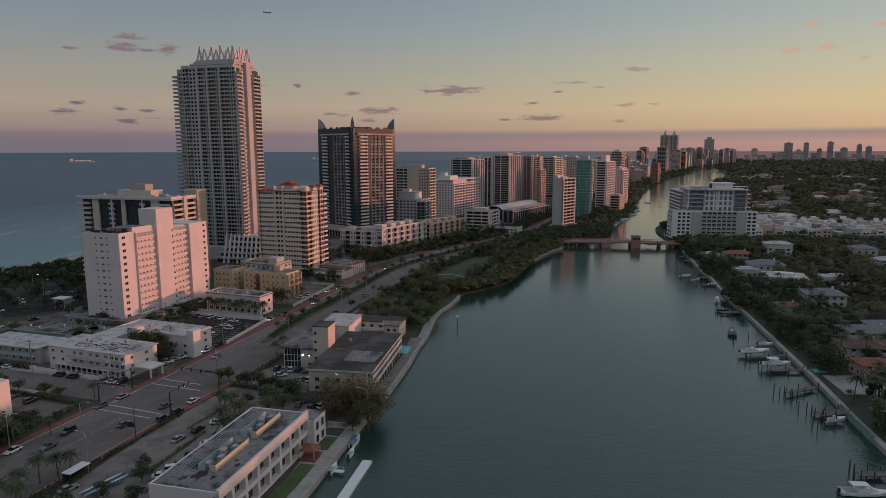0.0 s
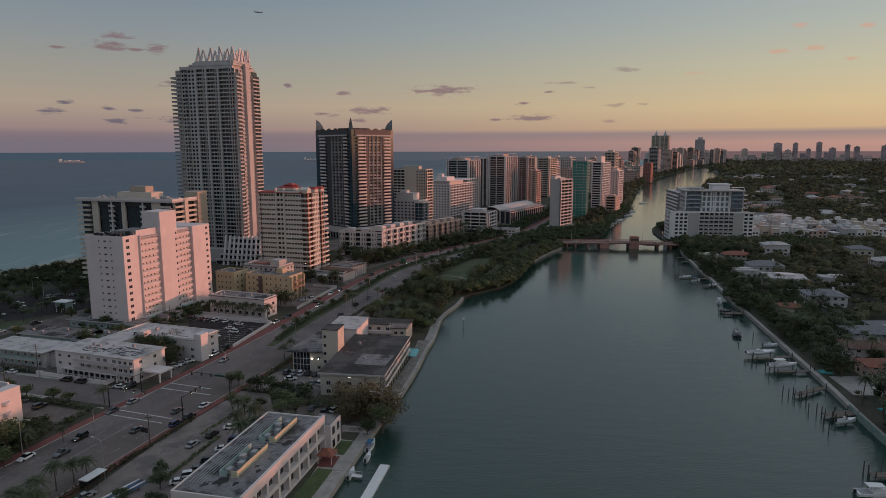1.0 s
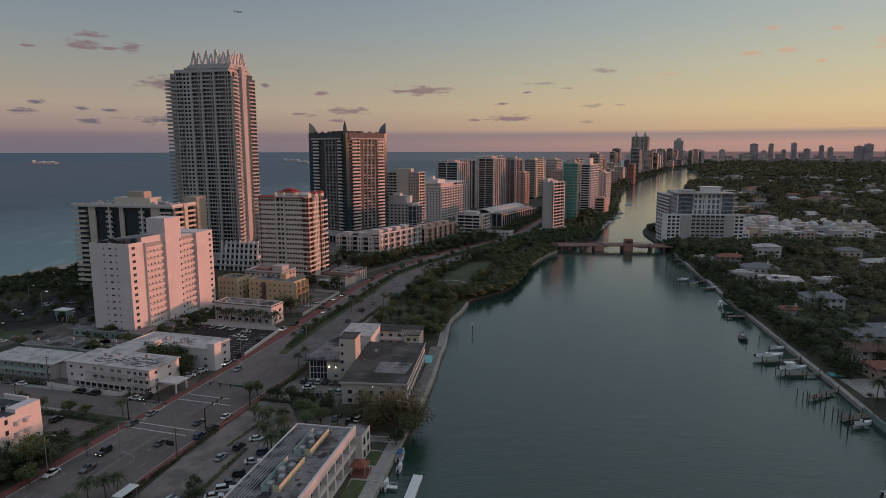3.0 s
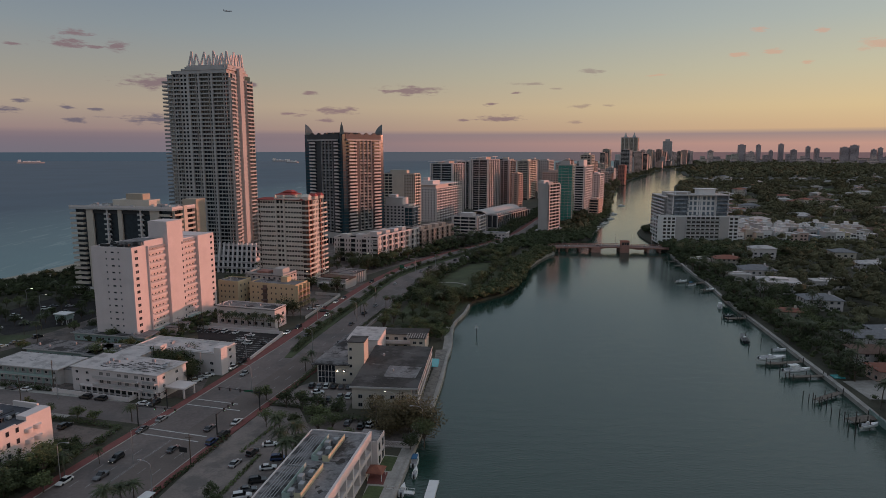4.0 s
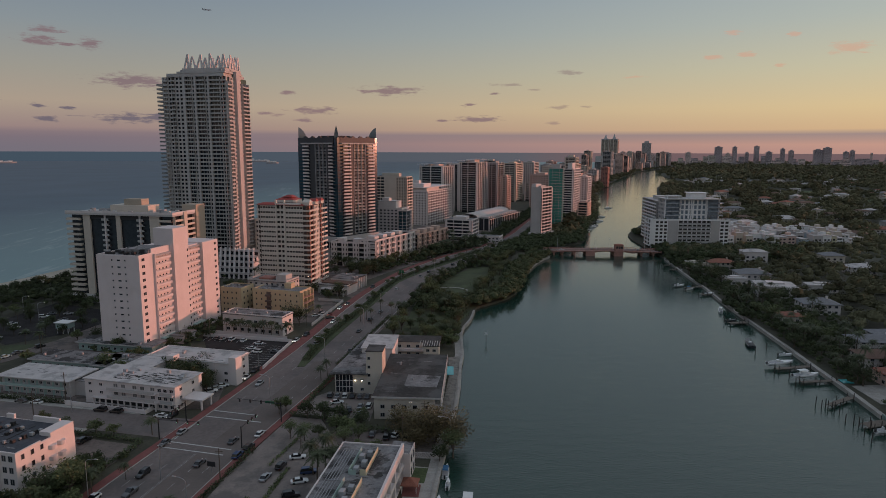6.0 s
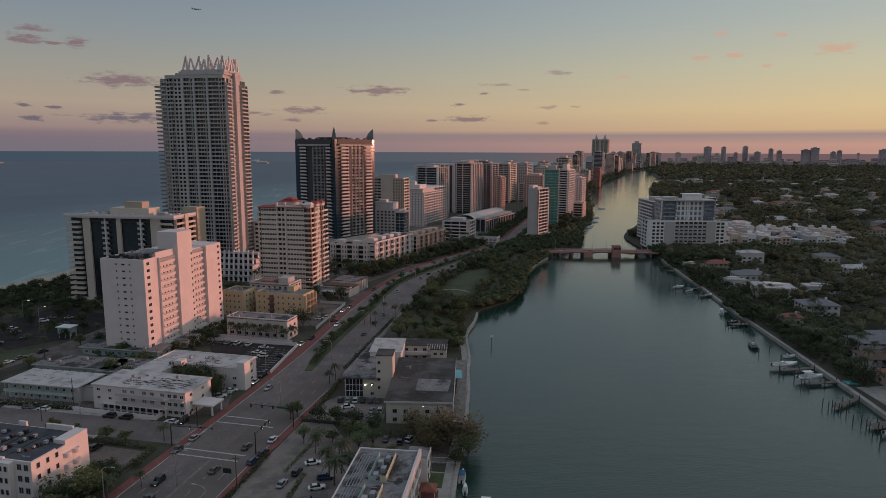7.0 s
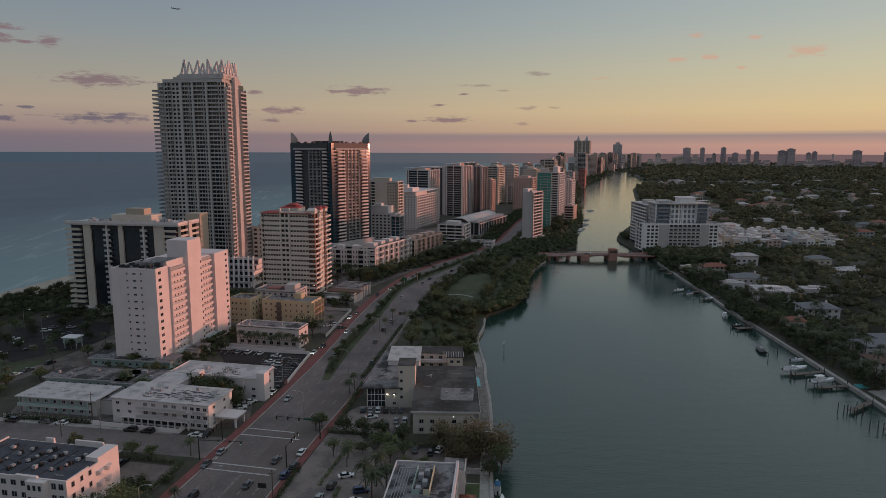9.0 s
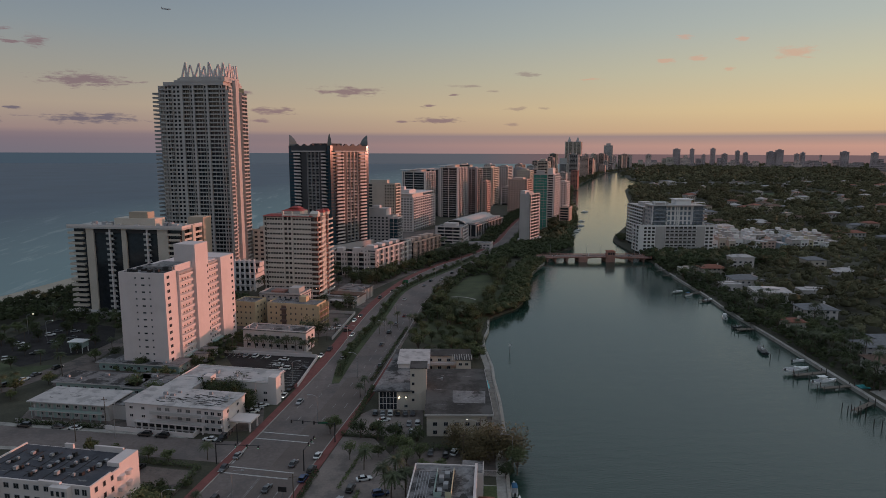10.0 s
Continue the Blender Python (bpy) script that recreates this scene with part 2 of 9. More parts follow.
M = {
    "white": mat("white_stucco", (0.655, 0.60, 0.585), 0.85, var=0.05, scale=0.12, fine=2.5, stain=0.10, stain_col=(0.42, 0.39, 0.36)),
    "purewhite": mat("bright_white_render", (0.78, 0.77, 0.76), 0.8, var=0.05, scale=0.1, fine=2.0, stain=0.1, stain_col=(0.5, 0.47, 0.44)),
    "white2": mat("white_concrete", (0.48, 0.455, 0.44), 0.85, var=0.08, scale=0.1, fine=2.0, stain=0.14, stain_col=(0.34, 0.31, 0.29)),
    "offwhite": mat("cream_render", (0.56, 0.50, 0.43), 0.85, var=0.07, scale=0.1, fine=2.0, stain=0.12, stain_col=(0.3, 0.26, 0.22)),
    "cream": mat("cream_paint", (0.62, 0.57, 0.51), 0.85, var=0.06, scale=0.1, fine=2.0, stain=0.1, stain_col=(0.36, 0.32, 0.28)),
    "blush": mat("blush_stucco", (0.66, 0.585, 0.575), 0.85, var=0.05, scale=0.12, fine=2.5, stain=0.12, stain_col=(0.44, 0.37, 0.35)),
    "smoke": mat("curtained_glass", (0.065, 0.06, 0.058), 0.15, var=0.5, scale=0.4, fine=1.2, bump=0.02, island=0.6),
    "tan": mat("tan_render", (0.40, 0.34, 0.27), 0.85, var=0.08, scale=0.1, fine=2.0),
    "pinkish": mat("rose_render", (0.58, 0.42, 0.36), 0.85, var=0.08, scale=0.1, fine=2.0),
    "redwall": mat("brick_red_render", (0.34, 0.16, 0.13), 0.85, var=0.1, scale=0.1, fine=2.0),
    "yellow": mat("yellow_render", (0.54, 0.44, 0.29), 0.85, var=0.06, scale=0.15, fine=2.0, stain=0.1, stain_col=(0.35, 0.24, 0.1)),
    "lemon": mat("pale_yellow_panel", (0.50, 0.47, 0.33), 0.75, var=0.06),
    "teal": mat("mint_paint", (0.33, 0.43, 0.40), 0.7, var=0.08),
    "grey": mat("grey_render", (0.34, 0.34, 0.35), 0.85, var=0.08, scale=0.1),
    "darkstone": mat("dark_bronze_cladding", (0.042, 0.042, 0.045), 0.7, spec=0.25, var=0.12, scale=0.1),
    "darkbrown": mat("brown_cladding", (0.13, 0.095, 0.085), 0.5, var=0.12, scale=0.1),
    "glass": mat("dark_window_glass", (0.022, 0.026, 0.032), 0.08, var=0.3, scale=0.3, fine=0.9, bump=0.03, spec=0.6, island=0.6),
    "pane": mat("window_pane", (0.03, 0.034, 0.04), 0.06, var=0.2, rand=0.8, bump=0.02, spec=0.6),
    "greenglass": mat("green_glass", (0.05, 0.27, 0.22), 0.22, var=0.2, scale=0.15, bump=0.03, spec=0.7),
    "blueglass": mat("blue_glass", (0.016, 0.05, 0.07), 0.10, var=0.2, scale=0.15, bump=0.03, spec=0.7),
    "paleglass": mat("pale_blue_glass", (0.20, 0.24, 0.28), 0.15, var=0.4, scale=0.3, fine=1.0, bump=0.02, island=0.5),
    "tintrail": mat("tinted_glass_rail", (0.20, 0.205, 0.21), 0.25, var=0.15, scale=0.3, bump=0.02),
    "charcoal": mat("charcoal_cladding", (0.050, 0.050, 0.055), 0.6, var=0.12, scale=0.1),
    "horn": mat("grey_green_metal", (0.17, 0.18, 0.18), 0.45, 0.4, var=0.12),
    # skyline walls: aerial haze is mixed into these two base colours
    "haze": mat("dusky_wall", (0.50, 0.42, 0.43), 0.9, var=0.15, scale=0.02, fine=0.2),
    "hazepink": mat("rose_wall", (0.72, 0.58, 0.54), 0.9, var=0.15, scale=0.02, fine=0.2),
    "paleblue": mat("pale_blue_render", (0.40, 0.50, 0.56), 0.85, var=0.06, scale=0.1),
    "rail": mat("balcony_rail", (0.42, 0.41, 0.40), 0.5, var=0.08),
    "roofgrey": mat("grey_roof_membrane", (0.21, 0.20, 0.20), 0.9, var=0.35, scale=0.16, fine=1.2, stain=0.95, stain_col=(0.030, 0.028, 0.028)),
    "roofdark": mat("black_roof_felt", (0.042, 0.038, 0.036), 0.9, var=0.5, scale=0.11, fine=1.1, stain=0.6, stain_col=(0.115, 0.108, 0.105)),
    "roofnavy": mat("blue_black_roof", (0.055, 0.057, 0.07), 0.8, var=0.25, scale=0.3, fine=1.6, stain=0.25, stain_col=(0.12, 0.12, 0.13)),
    "roofwhite": mat("white_roof_coating", (0.51, 0.475, 0.465), 0.8, var=0.1, scale=0.25, fine=1.6, stain=0.55, stain_col=(0.2, 0.19, 0.185)),
    "tile": mat("terracotta_tile", (0.25, 0.092, 0.06), 0.8, var=0.2, scale=0.8, fine=5, bump=0.5),
    "tilebrown": mat("brown_tile", (0.13, 0.075, 0.055), 0.8, var=0.25, scale=0.8, fine=5, bump=0.5),
    "tilegrey": mat("grey_shingle", (0.19, 0.19, 0.2), 0.85, var=0.2, scale=0.8, fine=5, bump=0.5),
    "redroof": mat("red_metal_roof", (0.33, 0.045, 0.035), 0.55, var=0.12),
    "asphalt": mat("asphalt", (0.172, 0.142, 0.132), 0.9, var=0.25, scale=0.05, fine=0.9, bump=0.2, stain=0.55, stain_col=(0.095, 0.088, 0.086)),
    "lane": mat("fresh_asphalt", (0.142, 0.115, 0.103), 0.88, var=0.2, scale=0.08, fine=1.6, bump=0.2),
    "lot": mat("worn_parking_asphalt", (0.162, 0.131, 0.116), 0.9, var=0.25, scale=0.16, fine=1.6, stain=0.7, stain_col=(0.065, 0.06, 0.058)),
    "palelot": mat("pale_parking_concrete", (0.222, 0.184, 0.164), 0.9, var=0.2, scale=0.14, fine=1.6, stain=0.6, stain_col=(0.10, 0.092, 0.088)),
    "blacktop": mat("black_parking_asphalt", (0.040, 0.037, 0.037), 0.95, var=0.35, scale=0.16, fine=1.6, spec=0.15),
    "paint": mat("road_paint", (0.52, 0.51, 0.49), 0.8, var=0.25, scale=0.9, fine=4, stain=0.4, stain_col=(0.2, 0.2, 0.2)),
    "wornpaint": mat("faded_road_paint", (0.30, 0.285, 0.275), 0.85, var=0.35, scale=0.7, fine=3, stain=0.8, stain_col=(0.15, 0.13, 0.12)),
    "paver": mat("red_paving", (0.20, 0.070, 0.062), 0.9, var=0.2, scale=0.4, fine=3),
    "concrete": mat("concrete", (0.36, 0.34, 0.31), 0.9, var=0.14, scale=0.25, fine=2, stain=0.3, stain_col=(0.14, 0.13, 0.12)),
    "mintwall": mat("faded_mint_wall", (0.24, 0.33, 0.30), 0.85, var=0.2, scale=0.4, fine=2.5, stain=0.4, stain_col=(0.12, 0.14, 0.12)),
    "oldwall": mat("old_sea_wall", (0.22, 0.205, 0.185), 0.9, var=0.2, scale=0.4, fine=2.5, stain=0.6, stain_col=(0.08, 0.075, 0.065)),
    "curtain": mat("curtained_pane", (0.17, 0.16, 0.155), 0.3, var=0.2, rand=0.9, bump=0.02),
    "bridge": mat("pink_bridge_paint", (0.42, 0.22, 0.18), 0.8, var=0.12, scale=0.3, fine=2, stain=0.25, stain_col=(0.2, 0.1, 0.08)),
    "wood": mat("weathered_dock_wood", (0.17, 0.14, 0.115), 0.9, var=0.25, scale=0.6, fine=5, bump=0.4),
    "pile": mat("wet_piling_wood", (0.06, 0.05, 0.042), 0.8, var=0.25, scale=0.6, fine=4),
    "sand": mat("beach_sand", (0.40, 0.35, 0.28), 0.95, var=0.12, scale=0.08, fine=0.8),
    "grass": grass("lawn", (0.068, 0.082, 0.038), (0.04, 0.05, 0.026)),
    "turf": grass("watered_lawn", (0.082, 0.112, 0.045), (0.055, 0.080, 0.034)),
    "soil": grass("undergrowth", (0.062, 0.060, 0.040), (0.036, 0.036, 0.024)),
    "leaf": mat("leaf", (0.098, 0.116, 0.054), 0.75, var=0.3, scale=0.12, fine=1.0, bump=0, island=0.6, rand=0.5, spec=0.12),
    "leafdark": mat("leaf_dark", (0.060, 0.074, 0.037), 0.75, var=0.3, scale=0.12, fine=1.0, bump=0, island=0.6, rand=0.5, spec=0.12),
    "leafrust": mat("leaf_rust", (0.125, 0.098, 0.048), 0.6, var=0.3, scale=0.3, fine=1.5, bump=0, island=0.9, spec=0.25),
    "leaffar": mat("leaf_far", (0.112, 0.108, 0.064), 0.9, var=0.6, scale=0.02, fine=0.13, bump=0, island=0.4, spec=0.05),
    "palm": mat("palm_frond", (0.066, 0.080, 0.040), 0.6, var=0.2, bump=0, island=0.6, rand=0.4, spec=0.3),
    "bark": mat("bark", (0.11, 0.085, 0.065), 0.95, var=0.25, scale=1.0, fine=6, bump=0.5),
    "steel": mat("galvanised_steel", (0.42, 0.42, 0.43), 0.45, 0.7, var=0.1),
    "darkmetal": mat("dark_painted_metal", (0.03, 0.03, 0.032), 0.5, 0.2, var=0.1),
    "tyre": mat("tyre_rubber", (0.015, 0.015, 0.016), 0.9, var=0.1),
    "carglass": mat("car_glass", (0.012, 0.014, 0.017), 0.06, var=0.1, bump=0, spec=0.7),
    "gel": mat("boat_gelcoat", (0.72, 0.72, 0.71), 0.3, var=0.04),
    "canvas": mat("blue_canvas", (0.03, 0.12, 0.24), 0.8, var=0.12),
    "navy": mat("dark_boat_hull", (0.02, 0.024, 0.03), 0.3, var=0.1),
    "pool": mat("pool_water", (0.08, 0.40, 0.42), 0.08, var=0.1, bump=0.1),
    "sign_green": mat("green_sign", (0.02, 0.14, 0.07), 0.5, var=0.05),
    "lit": emitter("lit_lamp", (1.0, 0.86, 0.62), 7.0),
    "headlight": emitter("head_lamp", (1.0, 0.92, 0.78), 5.0),
    "signal": emitter("signal_lamp", (0.25, 1.0, 0.55), 0.5),
    "sea": water("sea_water", (0.090, 0.128, 0.165), 0.05, 0.35, 0.9, 0.5, 1.0, (395.0, 900.0, (0.20, 0.30, 0.30)), 0.16),
    "creek": water("creek_water", (0.021, 0.052, 0.040), 0.20, 1.35, 0.32, 0.12),
}
for n_, c_ in {"car_white": (0.70, 0.70, 0.69), "car_silver": (0.34, 0.345, 0.35), "car_black": (0.012, 0.012, 0.014), "car_grey": (0.09, 0.092, 0.098), "car_blue": (0.02, 0.05, 0.14), "car_red": (0.20, 0.018, 0.015)}.items():
    M[n_] = mat(n_, c_, 0.28, 0.25 if n_ != "car_white" else 0.0, var=0.03, bump=0, coat=0.7)

# ---- mesh tools ----
class Acc:
    """Gathers vertices and faces for one mesh."""
    def __init__(self):
        self.v, self.f = [], []

    def box(self, x0, x1, y0, y1, z0, z1):
        n = len(self.v)
        self.v += [(x0, y0, z0), (x1, y0, z0), (x1, y1, z0), (x0, y1, z0), (x0, y0, z1), (x1, y0, z1), (x1, y1, z1), (x0, y1, z1)]
        self.f += [(n, n + 3, n + 2, n + 1), (n + 4, n + 5, n + 6, n + 7), (n, n + 1, n + 5, n + 4), (n + 1, n + 2, n + 6, n + 5), (n + 2, n + 3, n + 7, n + 6), (n + 3, n, n + 4, n + 7)]
        return self

    def prism(self, poly, z0, z1):
        n, k = len(self.v), len(poly)
        self.v += [(x, y, z0) for x, y in poly] + [(x, y, z1) for x, y in poly]
        self.f += [tuple(range(n + k - 1, n - 1, -1)), tuple(range(n + k, n + 2 * k))]
        self.f += [(n + i, n + (i + 1) % k, n + k + (i + 1) % k, n + k + i) for i in range(k)]
        return self

    def tube(self, p, q, r0, r1=None, sides=6):
        """A tapered rod from p to q."""
        p, q = Vector(p), Vector(q)
        r1 = r0 if r1 is None else r1
        w = (q - p).normalized()
        a = w.orthogonal().normalized()
        b = w.cross(a)
        n = len(self.v)
        for c, r in ((p, r0), (q, r1)):
            for i in range(sides):
                t = 2 * math.pi * i / sides
                self.v.append(tuple(c + a * (r * math.cos(t)) + b * (r * math.sin(t))))
        self.f += [(n + i, n + (i + 1) % sides, n + sides + (i + 1) % sides, n + sides + i) for i in range(sides)]
        self.f += [tuple(range(n + sides - 1, n - 1, -1)), tuple(range(n + sides, n + 2 * sides))]
        return self

    def poly(self, pts):
        n = len(self.v)
        self.v += [tuple(p) for p in pts]
        self.f.append(tuple(range(n, n + len(pts))))
        return self

    def loft(self, rings, cap=True):
        """Rings of equal length, joined in turn."""
        n, k = len(self.v), len(rings[0])
        for r in rings:
            self.v += [tuple(p) for p in r]
        for j in range(len(rings) - 1):
            for i in range(k):
                a, b = n + j * k + i, n + j * k + (i + 1) % k
                self.f.append((a, b, b + k, a + k))
        if cap:
            self.f.append(tuple(range(n + k - 1, n - 1, -1)))
            e = n + (len(rings) - 1) * k
            self.f.append(tuple(range(e, e + k)))
        return self

    def mesh(self, name, material, smooth=False):
        me = bpy.data.meshes.new(name)
        me.from_pydata(self.v, [], self.f)
        me.materials.append(material)
        if smooth:
            me.polygons.foreach_set("use_smooth", [True] * len(me.polygons))
        me.update()
        return me


def part(name, acc, material, parent, label="", kind="", smooth=False):
    me = acc if isinstance(acc, bpy.types.Mesh) else acc.mesh(name, material, smooth)
    ob = new(name, me)
    ob.parent = parent
    return tagged(ob, label, kind=kind)


def solo(name, acc, material, label, category, kind="", group="", m=None, smooth=False):
    ob = new(name, acc.mesh(name, material, smooth))
    if m is not None:
        ob.matrix_basis = m
    return tagged(ob, label, category, group, kind)


def base(name, label, category, x, y, rz=0.0, z=0.0, group=""):
    ob = new(name)
    ob.empty_display_size = 0.5
    ob.matrix_basis = pose(x, y, z, 0, 0, rz)
    return tagged(ob, label, category, group)


SMALL = {"balcony_stack", "balcony_railing", "glazing_strip", "pier_grid", "banded_wall", "divider_grid", "roof_patch", "post", "pipe", "gallery_post", "lobby_bar", "pergola_slat"}


class Shell:
    """A building: one Empty, and one mesh for each of its parts."""
    def __init__(self, name, label, x, y, rz, category="building", group=""):
        self.ob = base(name, label, category, x, y, rz, group=group)
        self.joined, self.single, self.fine, self.plain = {}, [], False, False

    def acc(self, name, material):
        if (name, material) not in self.joined:
            self.joined[name, material] = Acc()
        return self.joined[name, material]

    def box(self, name, material, *c):
        """A piece of the building: an object of its own, unless it is one of many too small to pick apart."""
        if name in SMALL:
            self.acc(name, material).box(*c)
        else:
            self.single.append((name, material, Acc().box(*c)))

    def done(self):
        for name, material, a in self.single:
            part(name, a, M[material], self.ob)
        for (name, material), a in self.joined.items():
            part(name, a, M[material], self.ob, kind="stuff" if name in SMALL else "")
        return self.ob


def span(S, name, material, r, face, a0, a1, z0, z1, o0, o1):
    """A slab on one face of the rectangle r = (x0, x1, y0, y1): along it from a0 to a1, standing out from o0 to o1."""
    x0, x1, y0, y1 = r
    if face == "F":
        S.box(name, material, x0 + a0, x0 + a1, y0 - o1, y0 - o0, z0, z1)
    elif face == "B":
        S.box(name, material, x1 - a1, x1 - a0, y1 + o0, y1 + o1, z0, z1)
    elif face == "R":
        S.box(name, material, x1 + o0, x1 + o1, y0 + a0, y0 + a1, z0, z1)
    else:
        S.box(name, material, x0 - o1, x0 - o0, y1 - a1, y1 - a0, z0, z1)


class Piece:
    """Gathers boxes for one part."""
    def __init__(self):
        self.a = Acc()

    def box(self, name, material, *c):
        self.a.box(*c)


def length(r, face):
    return r[1] - r[0] if face in "FB" else r[3] - r[2]


def punched(S, r, face, a0, a1, z0, z1, n, cols, ww=0.55, wh=0.5, sill=0.3, wall="banded_wall", material="white", th=0.3):
    """A wall with real openings: bands between the rows of windows and piers between the columns, before the glass."""
    fh = (z1 - z0) / n
    lo = z0
    for k in range(n):
        s = z0 + k * fh + sill * fh
        span(S, wall, material, r, face, a0, a1, lo, s, 0, th)
        lo = s + wh * fh
    span(S, wall, material, r, face, a0, a1, lo, z1, 0, th)
    p = (a1 - a0) / cols
    for i in range(cols + 1):
        c = a0 + i * p
        h = p * (1 - ww) / 2
        span(S, wall if S.plain else "pier_grid", material, r, face, max(a0, c - h), min(a1, c + h), z0, z1, 0, th + 0.02)


def balconies(S, r, face, a0, a1, z0, z1, n, depth=1.5, slab="white2", rail="rail", dividers=0, solid=True, railh=1.0):
    fh = (z1 - z0) / n
    for k in range(n):
        z = z0 + k * fh
        if S.fine and solid:
            # floor slab and front as one piece
            T = Piece()
            span(T, "", "", r, face, a0, a1, z - 0.25, z, 0, depth)
            span(T, "", "", r, face, a0, a1, z, z + railh, depth - 0.1, depth + 0.02)
            S.single.append(("balcony", rail, T.a))
            continue
        span(S, "balcony_stack", slab, r, face, a0, a1, z - 0.25, z, 0, depth)
        if solid:
            span(S, "balcony_railing", rail, r, face, a0, a1, z, z + railh, depth - 0.1, depth + 0.02)
        else:
            span(S, "balcony_railing", rail, r, face, a0, a1, z + railh - 0.15, z + railh, depth - 0.1, depth)
            span(S, "balcony_railing", rail, r, face, a0, a1, z + 0.35, z + 0.55, depth - 0.1, depth)
    for i in range(dividers + 1 if dividers else 0):
        c = a0 + (a1 - a0) * i / dividers
        span(S, "divider_grid", slab, r, face, max(a0, c - 0.15), min(a1, c + 0.15), z0, z1, 0, depth - 0.12)


def roof(S, r, z, material="roofgrey", wall="white", par=0.9, th=0.3):
    x0, x1, y0, y1 = r
    S.box("roof", material, x0 - th, x1 + th, y0 - th, y1 + th, z - 0.35, z)
    if par:
        e = th + 0.03
        S.box("parapet", wall, x0 - e, x1 + e, y0 - e, y0 + 0.05, z - 0.4, z + par)
        S.box("parapet", wall, x0 - e, x1 + e, y1 - 0.05, y1 + e, z - 0.4, z + par)
        S.box("parapet", wall, x0 - e, x0 + 0.05, y0 + 0.05, y1 - 0.05, z - 0.4, z + par)
        S.box("parapet", wall, x1 - 0.05, x1 + e, y0 + 0.05, y1 - 0.05, z - 0.4, z + par)


WINDOWS = {}


def window(parent, m, w, h, frame_mat="white", bars=1, glass="pane"):
    """A window with its frame and pane, at the pose m in its parent (x along the wall, -y outwards)."""
    key = (round(w, 2), round(h, 2), frame_mat, bars, glass)
    if key not in WINDOWS:
        a = Acc()
        t = 0.07
        a.box(-w / 2, w / 2, -0.06, 0.02, 0, t).box(-w / 2, w / 2, -0.06, 0.02, h - t, h)
        a.box(-w / 2, -w / 2 + t, -0.06, 0.02, t, h - t).box(w / 2 - t, w / 2, -0.06, 0.02, t, h - t)
        for i in range(1, bars + 1):
            x = -w / 2 + w * i / (bars + 1)
            a.box(x - 0.03, x + 0.03, -0.05, 0.02, t, h - t)
        g = Acc().box(-w / 2 + 0.02, w / 2 - 0.02, -0.02, 0.0, 0.02, h - 0.02)
        WINDOWS[key] = (a.mesh("window_frame", M[frame_mat]), g.mesh("pane", M[glass]))
    fr, pane = WINDOWS[key]
    ob = part("window", fr, None, parent)
    ob.matrix_basis = m
    part("pane", pane, None, ob)
    return ob


def face_pose(r, face, a, z, out=0.0):
    x0, x1, y0, y1 = r
    if face == "F":
        return pose(x0 + a, y0 - out, z)
    if face == "R":
        return pose(x1 + out, y0 + a, z, 0, 0, 90)
    if face == "B":
        return pose(x1 - a, y1 + out, z, 0, 0, 180)
    return pose(x0 - out, y1 - a, z, 0, 0, -90)


def strip(left, right, z, thick=None):
    """A ribbon between two polylines of equal length."""
    a = Acc()
    for i in range(len(left) - 1):
        l0, l1, r0, r1 = left[i], left[i + 1], right[i], right[i + 1]
        if thick is None:
            a.poly([(*l0, z), (*r0, z), (*r1, z), (*l1, z)])
        else:
            a.loft([[(*l0, z - thick), (*r0, z - thick), (*r0, z), (*l0, z)], [(*l1, z - thick), (*r1, z - thick), (*r1, z), (*l1, z)]])
    return a


def smooth_line(pts, n=4):
    """The polyline pts, rounded by a Catmull-Rom curve."""
    out = []
    for i in range(len(pts) - 1):
        p0, p1, p2, p3 = (Vector(pts[max(0, min(len(pts) - 1, i + k))]) for k in (-1, 0, 1, 2))
        for j in range(n):
            t = j / n
            out.append(tuple(0.5 * ((2 * p1) + (p2 - p0) * t + (2 * p0 - 5 * p1 + 4 * p2 - p3) * t * t + (3 * p1 - p0 - 3 * p2 + p3) * t ** 3)))
    return out + [tuple(pts[-1])]


def shift(line, d):
    """The line moved d to its right."""
    out = []
    for i, p in enumerate(line):
        a, b = Vector(line[max(0, i - 1)]), Vector(line[min(len(line) - 1, i + 1)])
        w = (b - a).normalized()
        out.append((p[0] + w.y * d, p[1] - w.x * d))
    return out


def inside(p, poly):
    x, y = p
    hit = False
    for i in range(len(poly)):
        (x0, y0), (x1, y1) = poly[i], poly[i - 1]
        if (y0 > y) != (y1 > y) and x < (x1 - x0) * (y - y0) / (y1 - y0) + x0:
            hit = not hit
    return hit


def leaf_quads(a, centre, spread, n, size, g, flat=0.75):
    """n small leaf sprays, thrown about a centre."""
    for _ in range(n):
        while True:
            q = Vector((g.uniform(-1, 1), g.uniform(-1, 1), g.uniform(-1, 1)))
            if 0.35 < q.length < 1.0:
                break
        p = Vector(centre) + Vector((q.x * spread, q.y * spread, q.z * spread * flat))
        u = Vector((g.uniform(-1, 1), g.uniform(-1, 1), g.uniform(-0.5, 0.5))).normalized()
        w = u.cross(Vector((g.uniform(-0.6, 0.6), g.uniform(-0.6, 0.6), 1))).normalized()
        s = size * g.uniform(0.6, 1.35)
        a.poly([p - u * s, p - w * s * 0.55, p + u * s * 0.9 + w * s * 0.1, p + w * s * 0.6])


